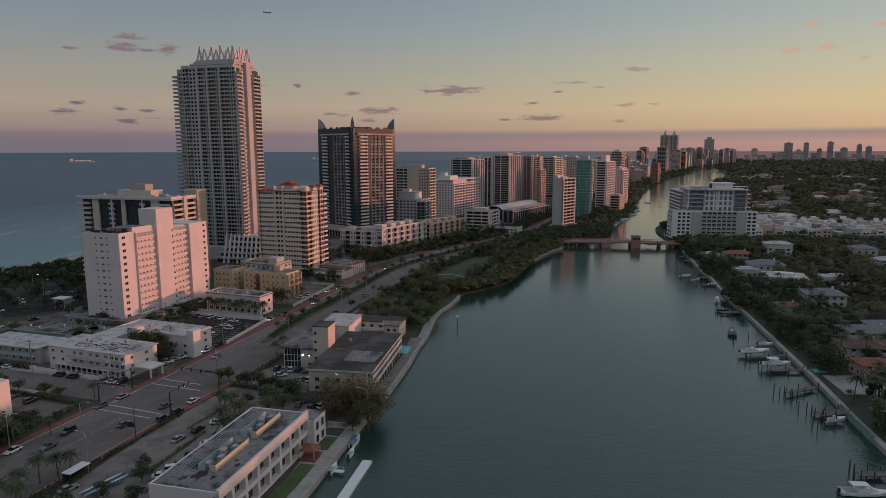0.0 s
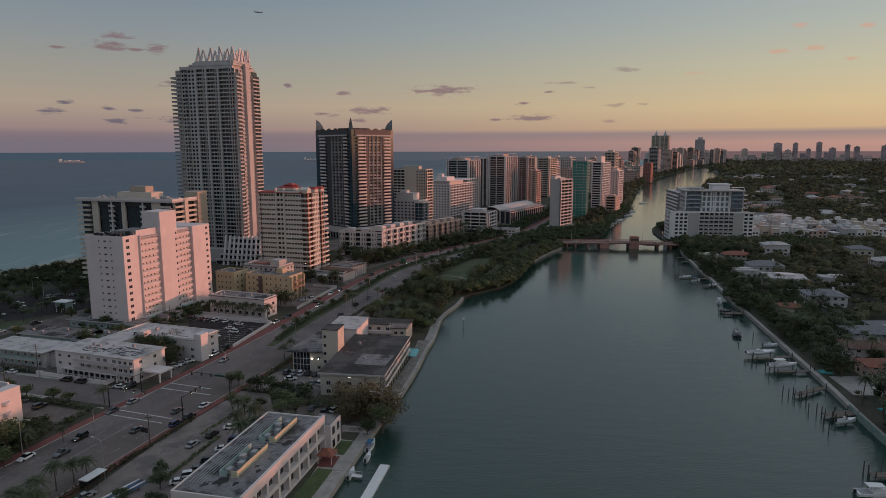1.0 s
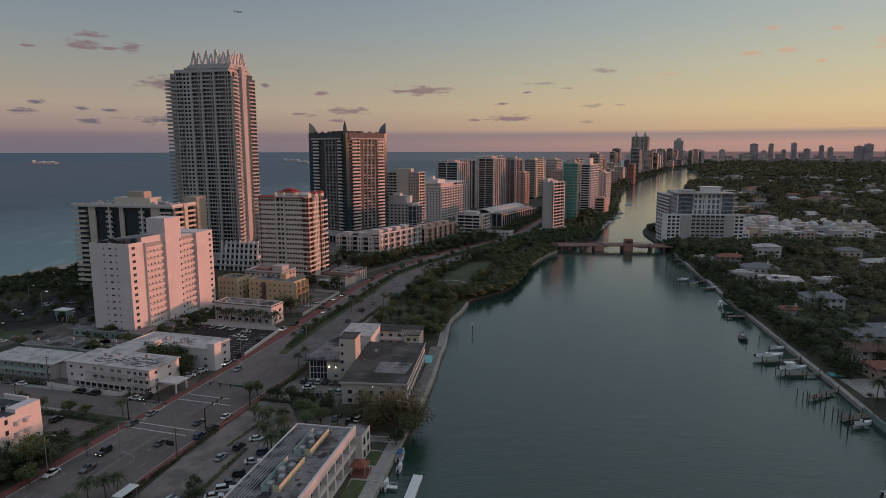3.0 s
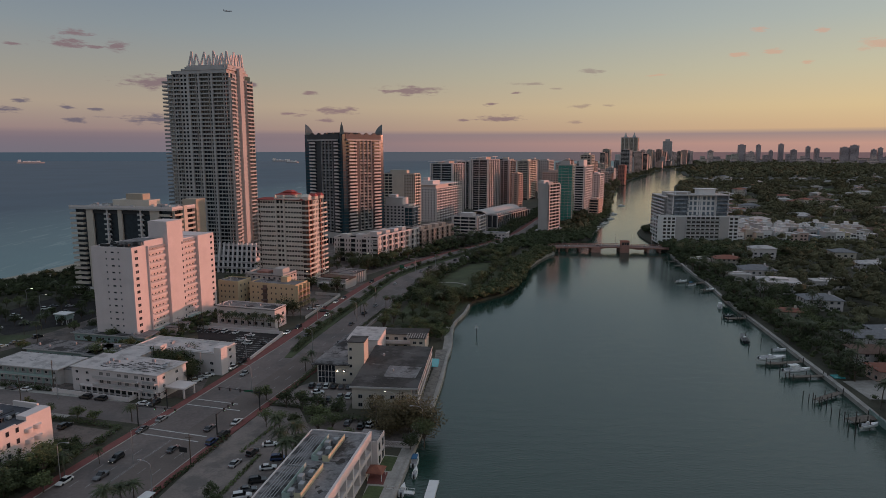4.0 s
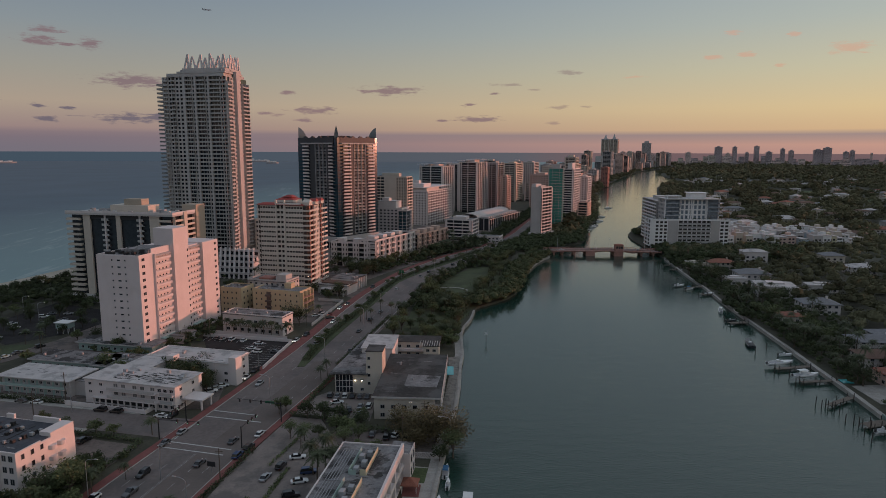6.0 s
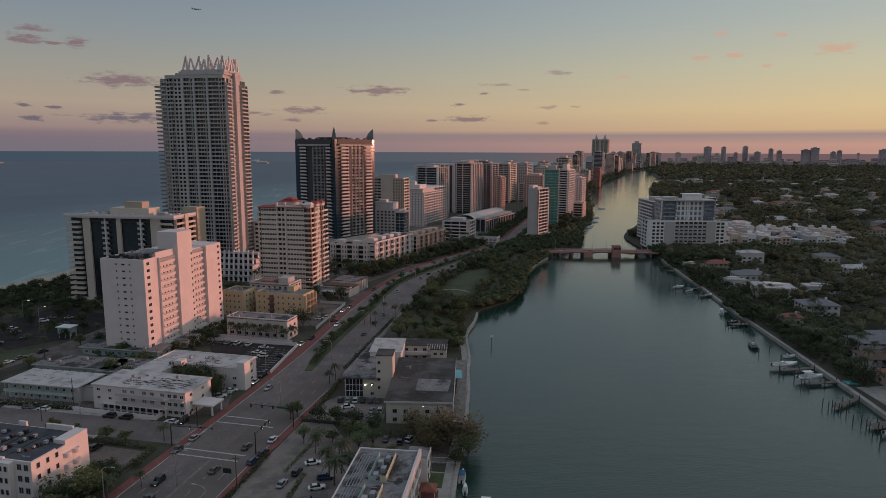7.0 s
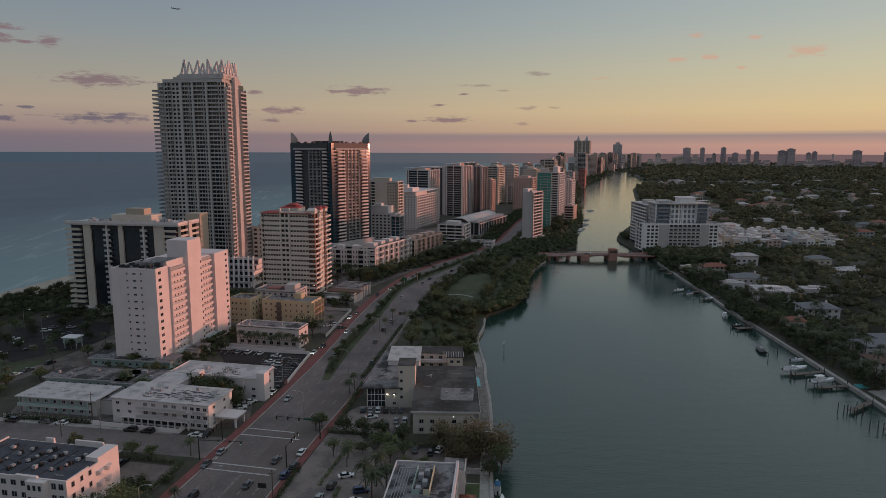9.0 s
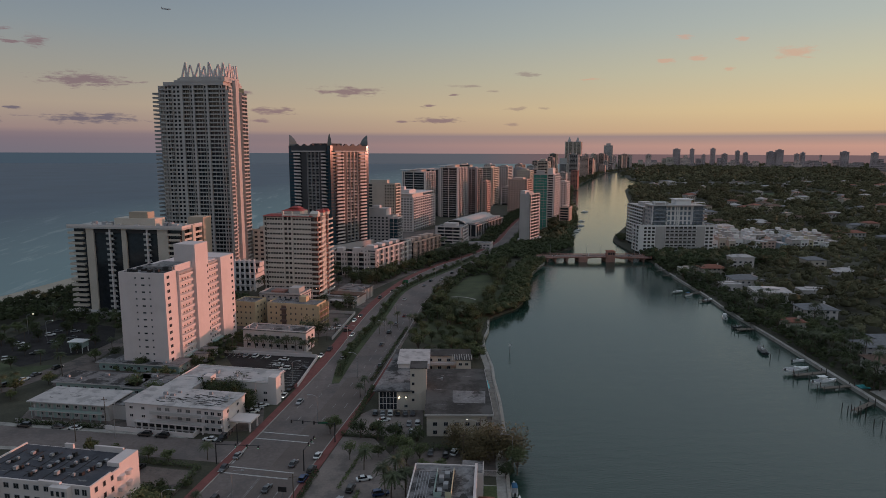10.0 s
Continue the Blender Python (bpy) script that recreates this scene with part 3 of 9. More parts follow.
# ---- land and water ----
COAST = [(-640, -500), (-500, -150), (-400, 120), (-330, 290), (-278, 423), (-258, 482), (-205, 640), (-60, 940), (190, 1460), (520, 2120), (900, 2800), (1500, 3700), (2300, 4800)]
LEFT_BANK = [(-95, -500), (-75, -150), (-50, 40), (-29.6, 134), (-22.2, 169), (-18.0, 188), (-14.9, 202), (-10.5, 226), (-7.6, 247), (-4.8, 262), (-0.9, 297), (6.2, 318), (13.0, 343), (22, 352), (42, 378), (68, 456), (98, 512), (128, 565), (152, 590), (197, 716), (242, 816),
             (376, 1208), (560, 1660), (1053, 2646), (1500, 3300)]
RIGHT_BANK = [(60, -500), (80, -150), (96, 40), (119.3, 163.5), (124, 186), (129.5, 211), (135.3, 241), (140.3, 265), (147, 299), (153.7, 335), (164.3, 380), (171.5, 418), (183.9, 475), (191, 505), (198, 560), (214, 636), (262, 720), (345, 860),
              (450, 1100), (549, 1328), (646, 1536), (870, 1920), (905, 2080), (1118, 2560), (1540, 3250)]
LB, RB = smooth_line(LEFT_BANK, 3), smooth_line(RIGHT_BANK, 3)
WATER = -1.2


def land(name, poly, label):
    """A slab of land with a flat top and quay sides."""
    bm = bmesh.new()
    vs = [bm.verts.new((x, y, 0)) for x, y in poly]
    f = bm.faces.new(vs)
    if f.normal.z < 0:
        f.normal_flip()
    g = bmesh.ops.extrude_face_region(bm, geom=[f])
    bmesh.ops.translate(bm, verts=[v for v in g["geom"] if isinstance(v, bmesh.types.BMVert)], vec=(0, 0, -3))
    bmesh.ops.recalc_face_normals(bm, faces=bm.faces)
    bmesh.ops.triangulate(bm, faces=bm.faces)
    me = bpy.data.meshes.new(name)
    bm.to_mesh(me)
    bm.free()
    me.materials.append(M["soil"])
    return tagged(new(name, me), label, "ground", kind="structure")


end_r = [(4900, 4800), (4900, -500)]
land("ground_island", COAST + LB[::-1], "dark planted ground of a long narrow island between sea and creek")
land("ground_mainland", RB + [(1700, 3500), (2300, 4800)] + end_r, "dark wooded ground along the far bank of the creek")
solo("creek", Acc().poly([(x + 26, y, WATER) for x, y in RB] + [(x - 26, y, WATER) for x, y in LB[::-1]]), M["creek"], "calm teal creek water mirroring the dusk sky", "water", "structure")
sea_edge = shift(smooth_line(COAST, 2), 12)
solo("sea", strip([(-4900, y) for x, y in sea_edge], sea_edge, WATER + 0.2), M["sea"], "blue-green sea with faint surf near the shore", "water", "structure")
far_sea = Acc().poly([(-4900, 4800, WATER + 0.2), (2300, 4800, WATER + 0.2), (2400, 4990, WATER + 0.2), (-4900, 4990, WATER + 0.2)])
solo("water_far", far_sea, M["sea"], "distant blue sea under the horizon", "water", "structure")
solo("beach", strip(shift(smooth_line(COAST, 2), -9), shift(smooth_line(COAST, 2), 17), 0.03), M["sand"], "pale sand beach along the sea", "beach", "structure")

# the avenue, its median, pavements and side street
ROAD_L = [(-190, -120), (-147, 40), (-119, 132), (-107.3, 172), (-95, 210), (-83.5, 248), (-72.5, 287), (-57.5, 349), (-44.5, 394), (-30, 433), (-13.5, 470), (12, 512), (52, 566), (91, 638), (136, 757), (194, 897), (308, 1146), (438, 1416)]
ROAD_R = [(-164, -126), (-122, 35), (-94.5, 126), (-83, 167), (-70.8, 205), (-56.5, 248), (-44.5, 290), (-32.5, 333), (-18.5, 385), (-3, 427), (23, 486), (44, 526), (67, 563), (104, 634), (148, 754), (206, 894), (320, 1142), (450, 1412)]
RL, RR = smooth_line(ROAD_L), smooth_line(ROAD_R)
solo("road_avenue", strip(RL, RR, 0.02), M["asphalt"], "worn grey asphalt avenue with lane lines", "road", "structure")


def between(f0, n0=0, n1=None):
    pts = [(l[0] + (r[0] - l[0]) * f0, l[1] + (r[1] - l[1]) * f0) for l, r in zip(RL, RR)]
    return pts[n0:n1]


solo("road_lane", strip(between(0.52, 0, 22), between(0.985, 0, 22), 0.03), M["lane"], "darker resurfaced lanes of the avenue", "road", "structure")
near_l = len([p for p in RL if p[1] < 250])
solo("pavement_left_near", strip(shift(RL, -3.0)[:near_l], shift(RL, -0.2)[:near_l], 0.17, 0.17), M["paver"], "narrow red paved footway along the hedge", "pavement", "structure")
solo("pavement_left", strip(shift(RL, -5.0)[near_l - 1:], shift(RL, -0.2)[near_l - 1:], 0.17, 0.17), M["paver"], "red paved footway with a raised kerb", "pavement", "structure")
solo("pavement_right", strip(shift(RR, 0.2)[:24], shift(RR, 2.6)[:24], 0.17, 0.17), M["paver"], "red paved strip beside the avenue", "pavement", "structure")
solo("pavement_park", strip(shift(RR, 0.2)[23:], shift(RR, 1.6)[23:], 0.17, 0.17), M["lot"], "worn grey footway beside the park", "pavement", "structure")
solo("kerb_left", strip(shift(RL, -0.2), shift(RL, 0.12), 0.16, 0.16), M["concrete"], "concrete kerb of the avenue", "kerb", "structure")
solo("kerb_right", strip(shift(RR, -0.12), shift(RR, 0.2), 0.16, 0.16), M["concrete"], "concrete kerb of the avenue", "kerb", "structure")
MED_L = smooth_line([(-72.9, 252), (-67.8, 294), (-50.5, 353), (-34.5, 416), (-12, 462), (14, 500), (44, 548)])
MED_R = smooth_line([(-70.0, 252), (-60.5, 293), (-44.5, 352), (-27.5, 415), (-2, 461), (22, 498), (50, 546)])
solo("median", strip(MED_L, MED_R, 0.16, 0.16), M["grass"], "raised grass median planted with shrubs", "median", "structure")
SIDE_F = [(-420, 300), (-300, 263), (-184, 229), (-156, 220.5), (-118, 209), (-97, 203)]
SIDE_N = [(-420, 286), (-300, 249), (-190, 216), (-151, 206), (-130, 199), (-102.5, 190)]
solo("road_side_street", strip(SIDE_F, SIDE_N, 0.012), M["asphalt"], "grey asphalt side street", "road", "structure")
solo("pavement_side_far", strip(shift(SIDE_F, -2.4)[:5], SIDE_F[:5], 0.15, 0.15), M["concrete"], "concrete footway before the motels", "pavement", "structure")
solo("pavement_side_near", strip(SIDE_N[:5], shift(SIDE_N, 2.0)[:5], 0.15, 0.15), M["concrete"], "concrete footway along the car park hedge", "pavement", "structure")
LOTS = {
    "car_park_hedged": ([(-150, 200.5), (-110, 186), (-116, 166), (-152, 178)], "lot", 0.05),
    "car_park_near": ([(-79.5, 169), (-68.5, 203), (-58.5, 200), (-50, 176), (-52, 158), (-64, 112), (-90, 118)], "palelot", 0.05),
    "car_park_back": ([(-50, 181), (-28, 176), (-24, 187), (-48, 194)], "lot", 0.06),
    "car_park_hotel": ([(-68, 205.5), (-43, 197.5), (-40, 222), (-58, 224), (-63, 219)], "palelot", 0.05),
    "car_park_fenced": ([(-122, 298), (-80, 285.5), (-86.5, 251), (-96, 247), (-112, 270)], "blacktop", 0.05),
    "car_park_beach": ([(-236, 318), (-205, 292), (-176, 318), (-186, 352), (-222, 372)], "blacktop", 0.05),
    "car_park_yellow": ([(-82, 322), (-72, 317), (-63, 359), (-76, 364)], "lot", 0.05),
    "yard_far": ([(-70, 388), (-52, 366), (-43, 396), (-62, 408)], "lot", 0.05),
    "drive_beach": ([(-205, 262), (-198, 259), (-178, 290), (-168, 330), (-176, 332), (-186, 298)], "lot", 0.07),
}
YARDS = {
    "yard_motels": ([(-182, 262), (-136, 250), (-97, 238), (-95, 212), (-118, 212), (-178, 231)], "lot", 0.03),
    "yard_block": ([(-186, 300), (-122, 282), (-99, 260), (-97, 242), (-136, 253), (-182, 266)], "lot", 0.035),
    "yard_yellow": ([(-126, 342), (-82, 318), (-71, 322), (-64, 352), (-78, 392), (-108, 398)], "lot", 0.03),
    "yard_office": ([(-52, 158), (-34, 170), (-24, 172), (-22, 186), (-50, 196), (-66, 170)], "lot", 0.03),
    "yard_rows": ([(-100, 440), (-52, 418), (-40, 440), (0, 505), (30, 548), (10, 570), (-60, 500)], "lot", 0.03),
    "yard_shore": ([(20, 560), (80, 620), (130, 740), (110, 800), (-40, 700), (-120, 500), (-60, 500)], "lot", 0.028),
}
for n_, (p_, m_, z_) in YARDS.items():
    solo(n_, Acc().prism(p_, -0.4, z_), M[m_], "worn paved yard between the buildings", "paving", "structure")
for n_, (p_, m_, z_) in LOTS.items():
    solo(n_, Acc().prism(p_, -0.4, z_), M[m_], "worn asphalt car park" if m_ != "blacktop" else "black asphalt car park with white bays", "car park", "structure")
solo("lawn_beach", Acc().prism([(-250, 300), (-206, 262), (-186, 293), (-206, 291), (-236, 316)], -0.4, 0.06), M["grass"], "mown lawn near the beach", "lawn", "structure")
solo("lawn_park", Acc().prism([(-30, 300), (-8, 285), (10, 340), (30, 372), (56, 455), (30, 470), (0, 415), (-17, 372)], -0.4, 0.05), M["grass"], "park lawn beside the creek", "lawn", "structure")
solo("lawn_near", Acc().prism([(-33.6, 150.4), (-29.6, 149.6), (-36.2, 121.5), (-40.6, 122.5)], -0.4, 0.09), M["turf"], "narrow lawn below the office building", "lawn", "structure")
solo("lawn_gate", Acc().prism([(-32.4, 158.2), (-27.6, 157.2), (-26.0, 165.0), (-30.9, 166.0)], -0.4, 0.09), M["turf"], "small lawn by the creek walk", "lawn", "structure")
solo("terrace_office", Acc().prism([(-38.5, 122), (-33.2, 120), (-27.6, 148), (-24.0, 164.8), (-30.8, 166.8), (-34.6, 157), (-34.0, 151)], -0.4, 0.06), M["concrete"], "stained concrete walk between the lawns and the creek", "terrace", "structure")
solo("terrace_hotel", Acc().prism([(-20.6, 197), (-18.0, 193), (-15.6, 203), (-6.4, 259), (-11.5, 258.5), (-13.5, 236)], -0.4, 0.16), M["oldwall"], "worn concrete sun deck beside the hotel", "terrace", "structure")
solo("patio_red", Acc().prism([(-34.2, 151.4), (-30.0, 150.6), (-29.0, 156.6), (-33.4, 157.6)], -0.4, 0.12), M["paver"], "red paved terrace", "terrace", "structure")
# quay walls and promenades
quay = [p for p in LB if 30 < p[1] < 343]
solo("quay_left", strip(shift(quay, -0.7), shift(quay, 0.35), 0.45, 1.9), M["concrete"], "concrete sea wall along the creek", "sea wall", "structure")
walk_l = [p for p in LB if 100 < p[1] < 300]
solo("promenade", strip(shift(walk_l, -3.4), shift(walk_l, -0.7), 0.1, 0.3), M["concrete"], "stained concrete creekside walk", "promenade", "structure")
solo("quay_park", strip(smooth_line([(66, 452), (82, 486), (97, 509)]), smooth_line([(67.2, 451.6), (83.2, 485.6), (98, 508.6)]), 0.6, 1.9), M["concrete"], "pale concrete sea wall near the bridge", "sea wall", "structure")
quay_r = [p for p in RB if 100 < p[1] < 500]
near_q, far_q = [p for p in quay_r if p[1] < 275], [p for p in quay_r if p[1] > 262]
solo("quay_right", strip(shift(near_q, -0.2), shift(near_q, 1.5), 0.3, 1.9), M["concrete"], "stained concrete sea wall before the gardens", "sea wall", "structure")
solo("quay_gardens", strip(shift(far_q, -0.1), shift(far_q, 1.3), 0.25, 1.9), M["concrete"], "low overgrown sea wall", "sea wall", "structure")
fine_r = [p for p in RB if 160 < p[1] < 190]
solo("quay_mint", strip(shift(fine_r, -0.4), shift(fine_r, -0.12), 1.2, 2.7), M["mintwall"], "mint painted parapet on the sea wall", "sea wall", "structure")
solo("patio_white", Acc().prism([(134, 213), (160, 213), (150, 194), (131.5, 196)], -0.4, 0.2), M["concrete"], "pale paved garden terrace", "terrace", "structure")
for n_, p_ in {"pool_garden": [(131.5, 185), (136, 186), (138, 181), (133, 180)], "pool_hotel": [(-15.8, 247.5), (-10.6, 246.5), (-11.6, 237.0), (-15.0, 237.6)], "pool_far": [(133.5, 219.5), (137.5, 219.5), (137, 215.5), (133, 216)]}.items():
    solo(n_, Acc().prism(p_, -0.5, 0.24), M["pool"], "turquoise swimming pool water", "pool", "structure")
um_ = base("garden_canopy", "red pyramid canopy on four posts over a terrace", "canopy", -31.9, 154.2, -13)
part("roof", Acc().loft([[(-2.2, -2.2, 2.2), (2.2, -2.2, 2.2), (2.2, 2.2, 2.2), (-2.2, 2.2, 2.2)], [(-2.1, -2.1, 2.4), (2.1, -2.1, 2.4), (2.1, 2.1, 2.4), (-2.1, 2.1, 2.4)], [(-0.15, -0.15, 3.6), (0.15, -0.15, 3.6), (0.15, 0.15, 3.6), (-0.15, 0.15, 3.6)]]), M["tile"], um_)
for x_ in (-1.9, 1.8):
    for y_ in (-1.9, 1.8):
        part("post", Acc().box(x_, x_ + 0.12, y_, y_ + 0.12, 0.1, 2.2), M["gel"], um_)
# painted lines


def paint_line(p, q, w, z=0.045):
    p, q = Vector(p), Vector(q)
    n = (q - p).normalized()
    n = Vector((n.y, -n.x)) * (w / 2)
    return [(*(p - n), z), (*(p + n), z), (*(q + n), z), (*(q - n), z)]


lines = Acc()
for f_ in (0.17, 0.335, 0.665, 0.83):
    c_ = between(f_, 0, 40)
    for i in range(len(c_) - 1):
        a_, b_ = Vector(c_[i]), Vector(c_[i + 1])
        n_ = max(1, int((b_ - a_).length / 9))
        for j in range(n_):
            s_, e_ = a_.lerp(b_, j / n_), a_.lerp(b_, (j + 0.36) / n_)
            if not 176 < s_.y < 212:
                lines.poly(paint_line(s_, e_, 0.22))
for f_ in (0.495, 0.512):
    c_ = [p for p in between(f_, 0, 24) if p[1] < 180]
    for i in range(len(c_) - 1):
        lines.poly(paint_line(c_[i], c_[i + 1], 0.16))
solo("lane_lines", lines, M["wornpaint"], "worn white lane lines on the avenue", "road marking", "stuff")
cross = [((-96.5, 211), (-79.5, 205)), ((-98, 206.5), (-77.5, 199.5)), ((-102, 188), (-82.5, 181)), ((-103, 184.5), (-84, 177.8)), ((-101, 189.5), (-97.5, 202.5)), ((-104.5, 190.5), (-100.5, 203))]
for p_, q_ in cross:
    solo("crossing_line", Acc().poly(paint_line(p_, q_, 0.5, 0.048)), M["paint"], "white painted pedestrian crossing line", "road marking", "structure", "crossing lines")
bay = Acc()
for i in range(11):
    p_ = Vector((-87.5, 252)) + Vector((0.18, 0.98)) * (2.8 * i)
    bay.poly(paint_line(p_ + Vector((-0.6, 0.2)), p_ + Vector((-5.4, 1.5)), 0.2, 0.06))
    p_ = Vector((-99.5, 256)) + Vector((0.18, 0.98)) * (2.8 * i)
    bay.poly(paint_line(p_, p_ + Vector((4.8, -1.3)), 0.2, 0.06))
    bay.poly(paint_line(p_, p_ + Vector((-4.8, 1.3)), 0.2, 0.06))
for i in range(8):
    p_ = Vector((-119, 296.5)) + Vector((0.96, -0.28)) * (2.7 * i)
    bay.poly(paint_line(p_, p_ + Vector((-1.2, -4.6)), 0.2, 0.06))
solo("bay_lines", bay, M["paint"], "white parking bay lines", "road marking", "stuff")

# ---- towers by the sea ----
def white_tower():
    """The tallest tower: pale, with stacks of balconies and a crown of spikes."""
    S = Shell("residential_tower", "very tall pale residential tower with balcony stacks and a spiked crown", -186.5, 466.0, -16.5, "tower")
    W, D, H, n = 47.0, 29.0, 134.5, 46
    r = (0, W, 0, D)
    z0 = 9.0
    S.box("window_glass", "glass", 1.6, W - 1.0, 1.0, D, 0, H)
    # front: left wing of balconies, window pairs, recessed balcony bays between pale piers
    bays = [(0.0, 3.6, "b"), (3.6, 6.0, "w1"), (6.0, 9.0, "b"), (9.0, 14.6, "w2"), (14.6, 16.2, "s"), (16.2, 21.4, "b"), (21.4, 23.2, "w1"), (23.2, 24.4, "s"), (24.4, 31.2, "b"), (31.2, 33.0, "w1"), (33.0, 34.2, "s"), (34.2, 42.2, "b"), (42.2, 44.0, "w1"), (44.0, 47.0, "b")]
    for a, b, k in bays:
        if k == "s":
            span(S, "facade_pier", "white2", r, "F", a, b, z0, H, -1.0, 0.6)
        elif k[0] == "w":
            punched(S, (0, W, 0.3, D), "F", a, b, z0, H, n, 2 if k == "w2" else 1, 0.62, 0.55, 0.28, material="white2", th=0.3)
        else:
            balconies(S, (0, W, 0.9, D), "F", a, b, z0, H, n, 1.5, "white2", "rail", 1, True, 0.7)
            for q in (0.33, 0.67):
                span(S, "pier_grid", "white2", (0, W, 0.9, D), "F", a + (b - a) * q - 0.12, a + (b - a) * q + 0.12, z0, H, 0, 0.15)
    # right side, towards the sun
    for a, b, k in [(0.0, 5.0, "b"), (5.0, 11.0, "w"), (11.0, 15.5, "s"), (15.5, 20.5, "w"), (20.5, 28.8, "b")]:
        if k == "s":
            span(S, "side_shaft", "white2", r, "R", a, b, z0, H + 4, -1.2, 1.5)
        elif k == "w":
            punched(S, (0, W - 1.0, 0, D), "R", a, b, z0, H, n, 3, 0.5, 0.5, 0.3, material="white2", th=0.5)
        else:
            balconies(S, (0, W - 1.0, 0, D), "R", a, b, z0, H - 3, n, 2.2, "white2", "rail", 2, True, 0.75)
    # left side balconies stand out like steps
    for k in range(n - 1):
        z = z0 + k * (H - z0) / n
        S.box("balcony_stack", "white2", -5.6, 2.0, 0.4, 9.0, z - 0.3, z + 0.05)
        S.box("balcony_railing", "tintrail", -5.6, -5.5, 0.4, 9.0, z + 0.05, z + 0.95)
        S.box("balcony_railing", "tintrail", -5.5, 0.0, 0.4, 0.5, z + 0.05, z + 0.95)
    S.box("side_wall", "white2", -1.6, 1.8, 0.9, D, z0, H)
    S.box("rear_wall", "white2", 1.2, W - 1, D - 0.2, D + 0.1, 0, H)
    # stepped top
    S.box("cornice", "white2", 3.0, W - 1.5, -0.5, D - 2, H, H + 2.2)
    S.box("upper_cornice", "white2", 11.0, W - 0.5, -0.8, D - 6, H + 2.2, H + 3.4)
    S.box("roof", "roofgrey", 11.5, W - 4, 1, D - 6.5, H + 3.4, H + 3.6)
    S.box("plant_room", "white2", 14.5, 46.0, 0.6, D - 7, H + 3.6, H + 5.6)
    for x, y in [(12, 2), (11.5, 9), (42, -0.5), (44, 8)]:
        S.box("plant_unit", "grey", x, x + 2.2, y, y + 2, H + 2.2, H + 4.8)
    # podium
    S.box("podium", "white2", -6, W + 6, -6, D, 0, 9)
    S.done()
    # crown: pairs of leaning blades joined at the tip, along the plant room's edges
    hb, ht = H + 5.6, H + 14.9
    spots = [(17 + i * 4.6, 1.2, 0) for i in range(7)] + [(45.4, 4 + i * 4.6, 90) for i in range(4)] + [(19 + i * 4.6, D - 7.6, 0) for i in range(6)]
    for i, (x, y, a) in enumerate(spots):
        s = Acc()
        e = Vector((1, 0, 0)) if a == 0 else Vector((0, 1, 0))
        p = Vector((x, y, hb))
        lean = (1.5, 0.2, 2.0, 0.9, -0.5)[i % 5]
        top = p + e * lean + Vector((0, 0, ht - hb - (0.0, 1.6, 0.5, 2.6)[i % 4]))
        s.tube(p - e * (1.6 if i % 2 else 0.9), top, 0.85, 0.5, 4)
        s.tube(p + e * (2.7 if i % 3 else 1.9), top + e * 0.4, 0.85, 0.5, 4)
        part("crown_spike", s, M["white"], S.ob)
    return S.ob


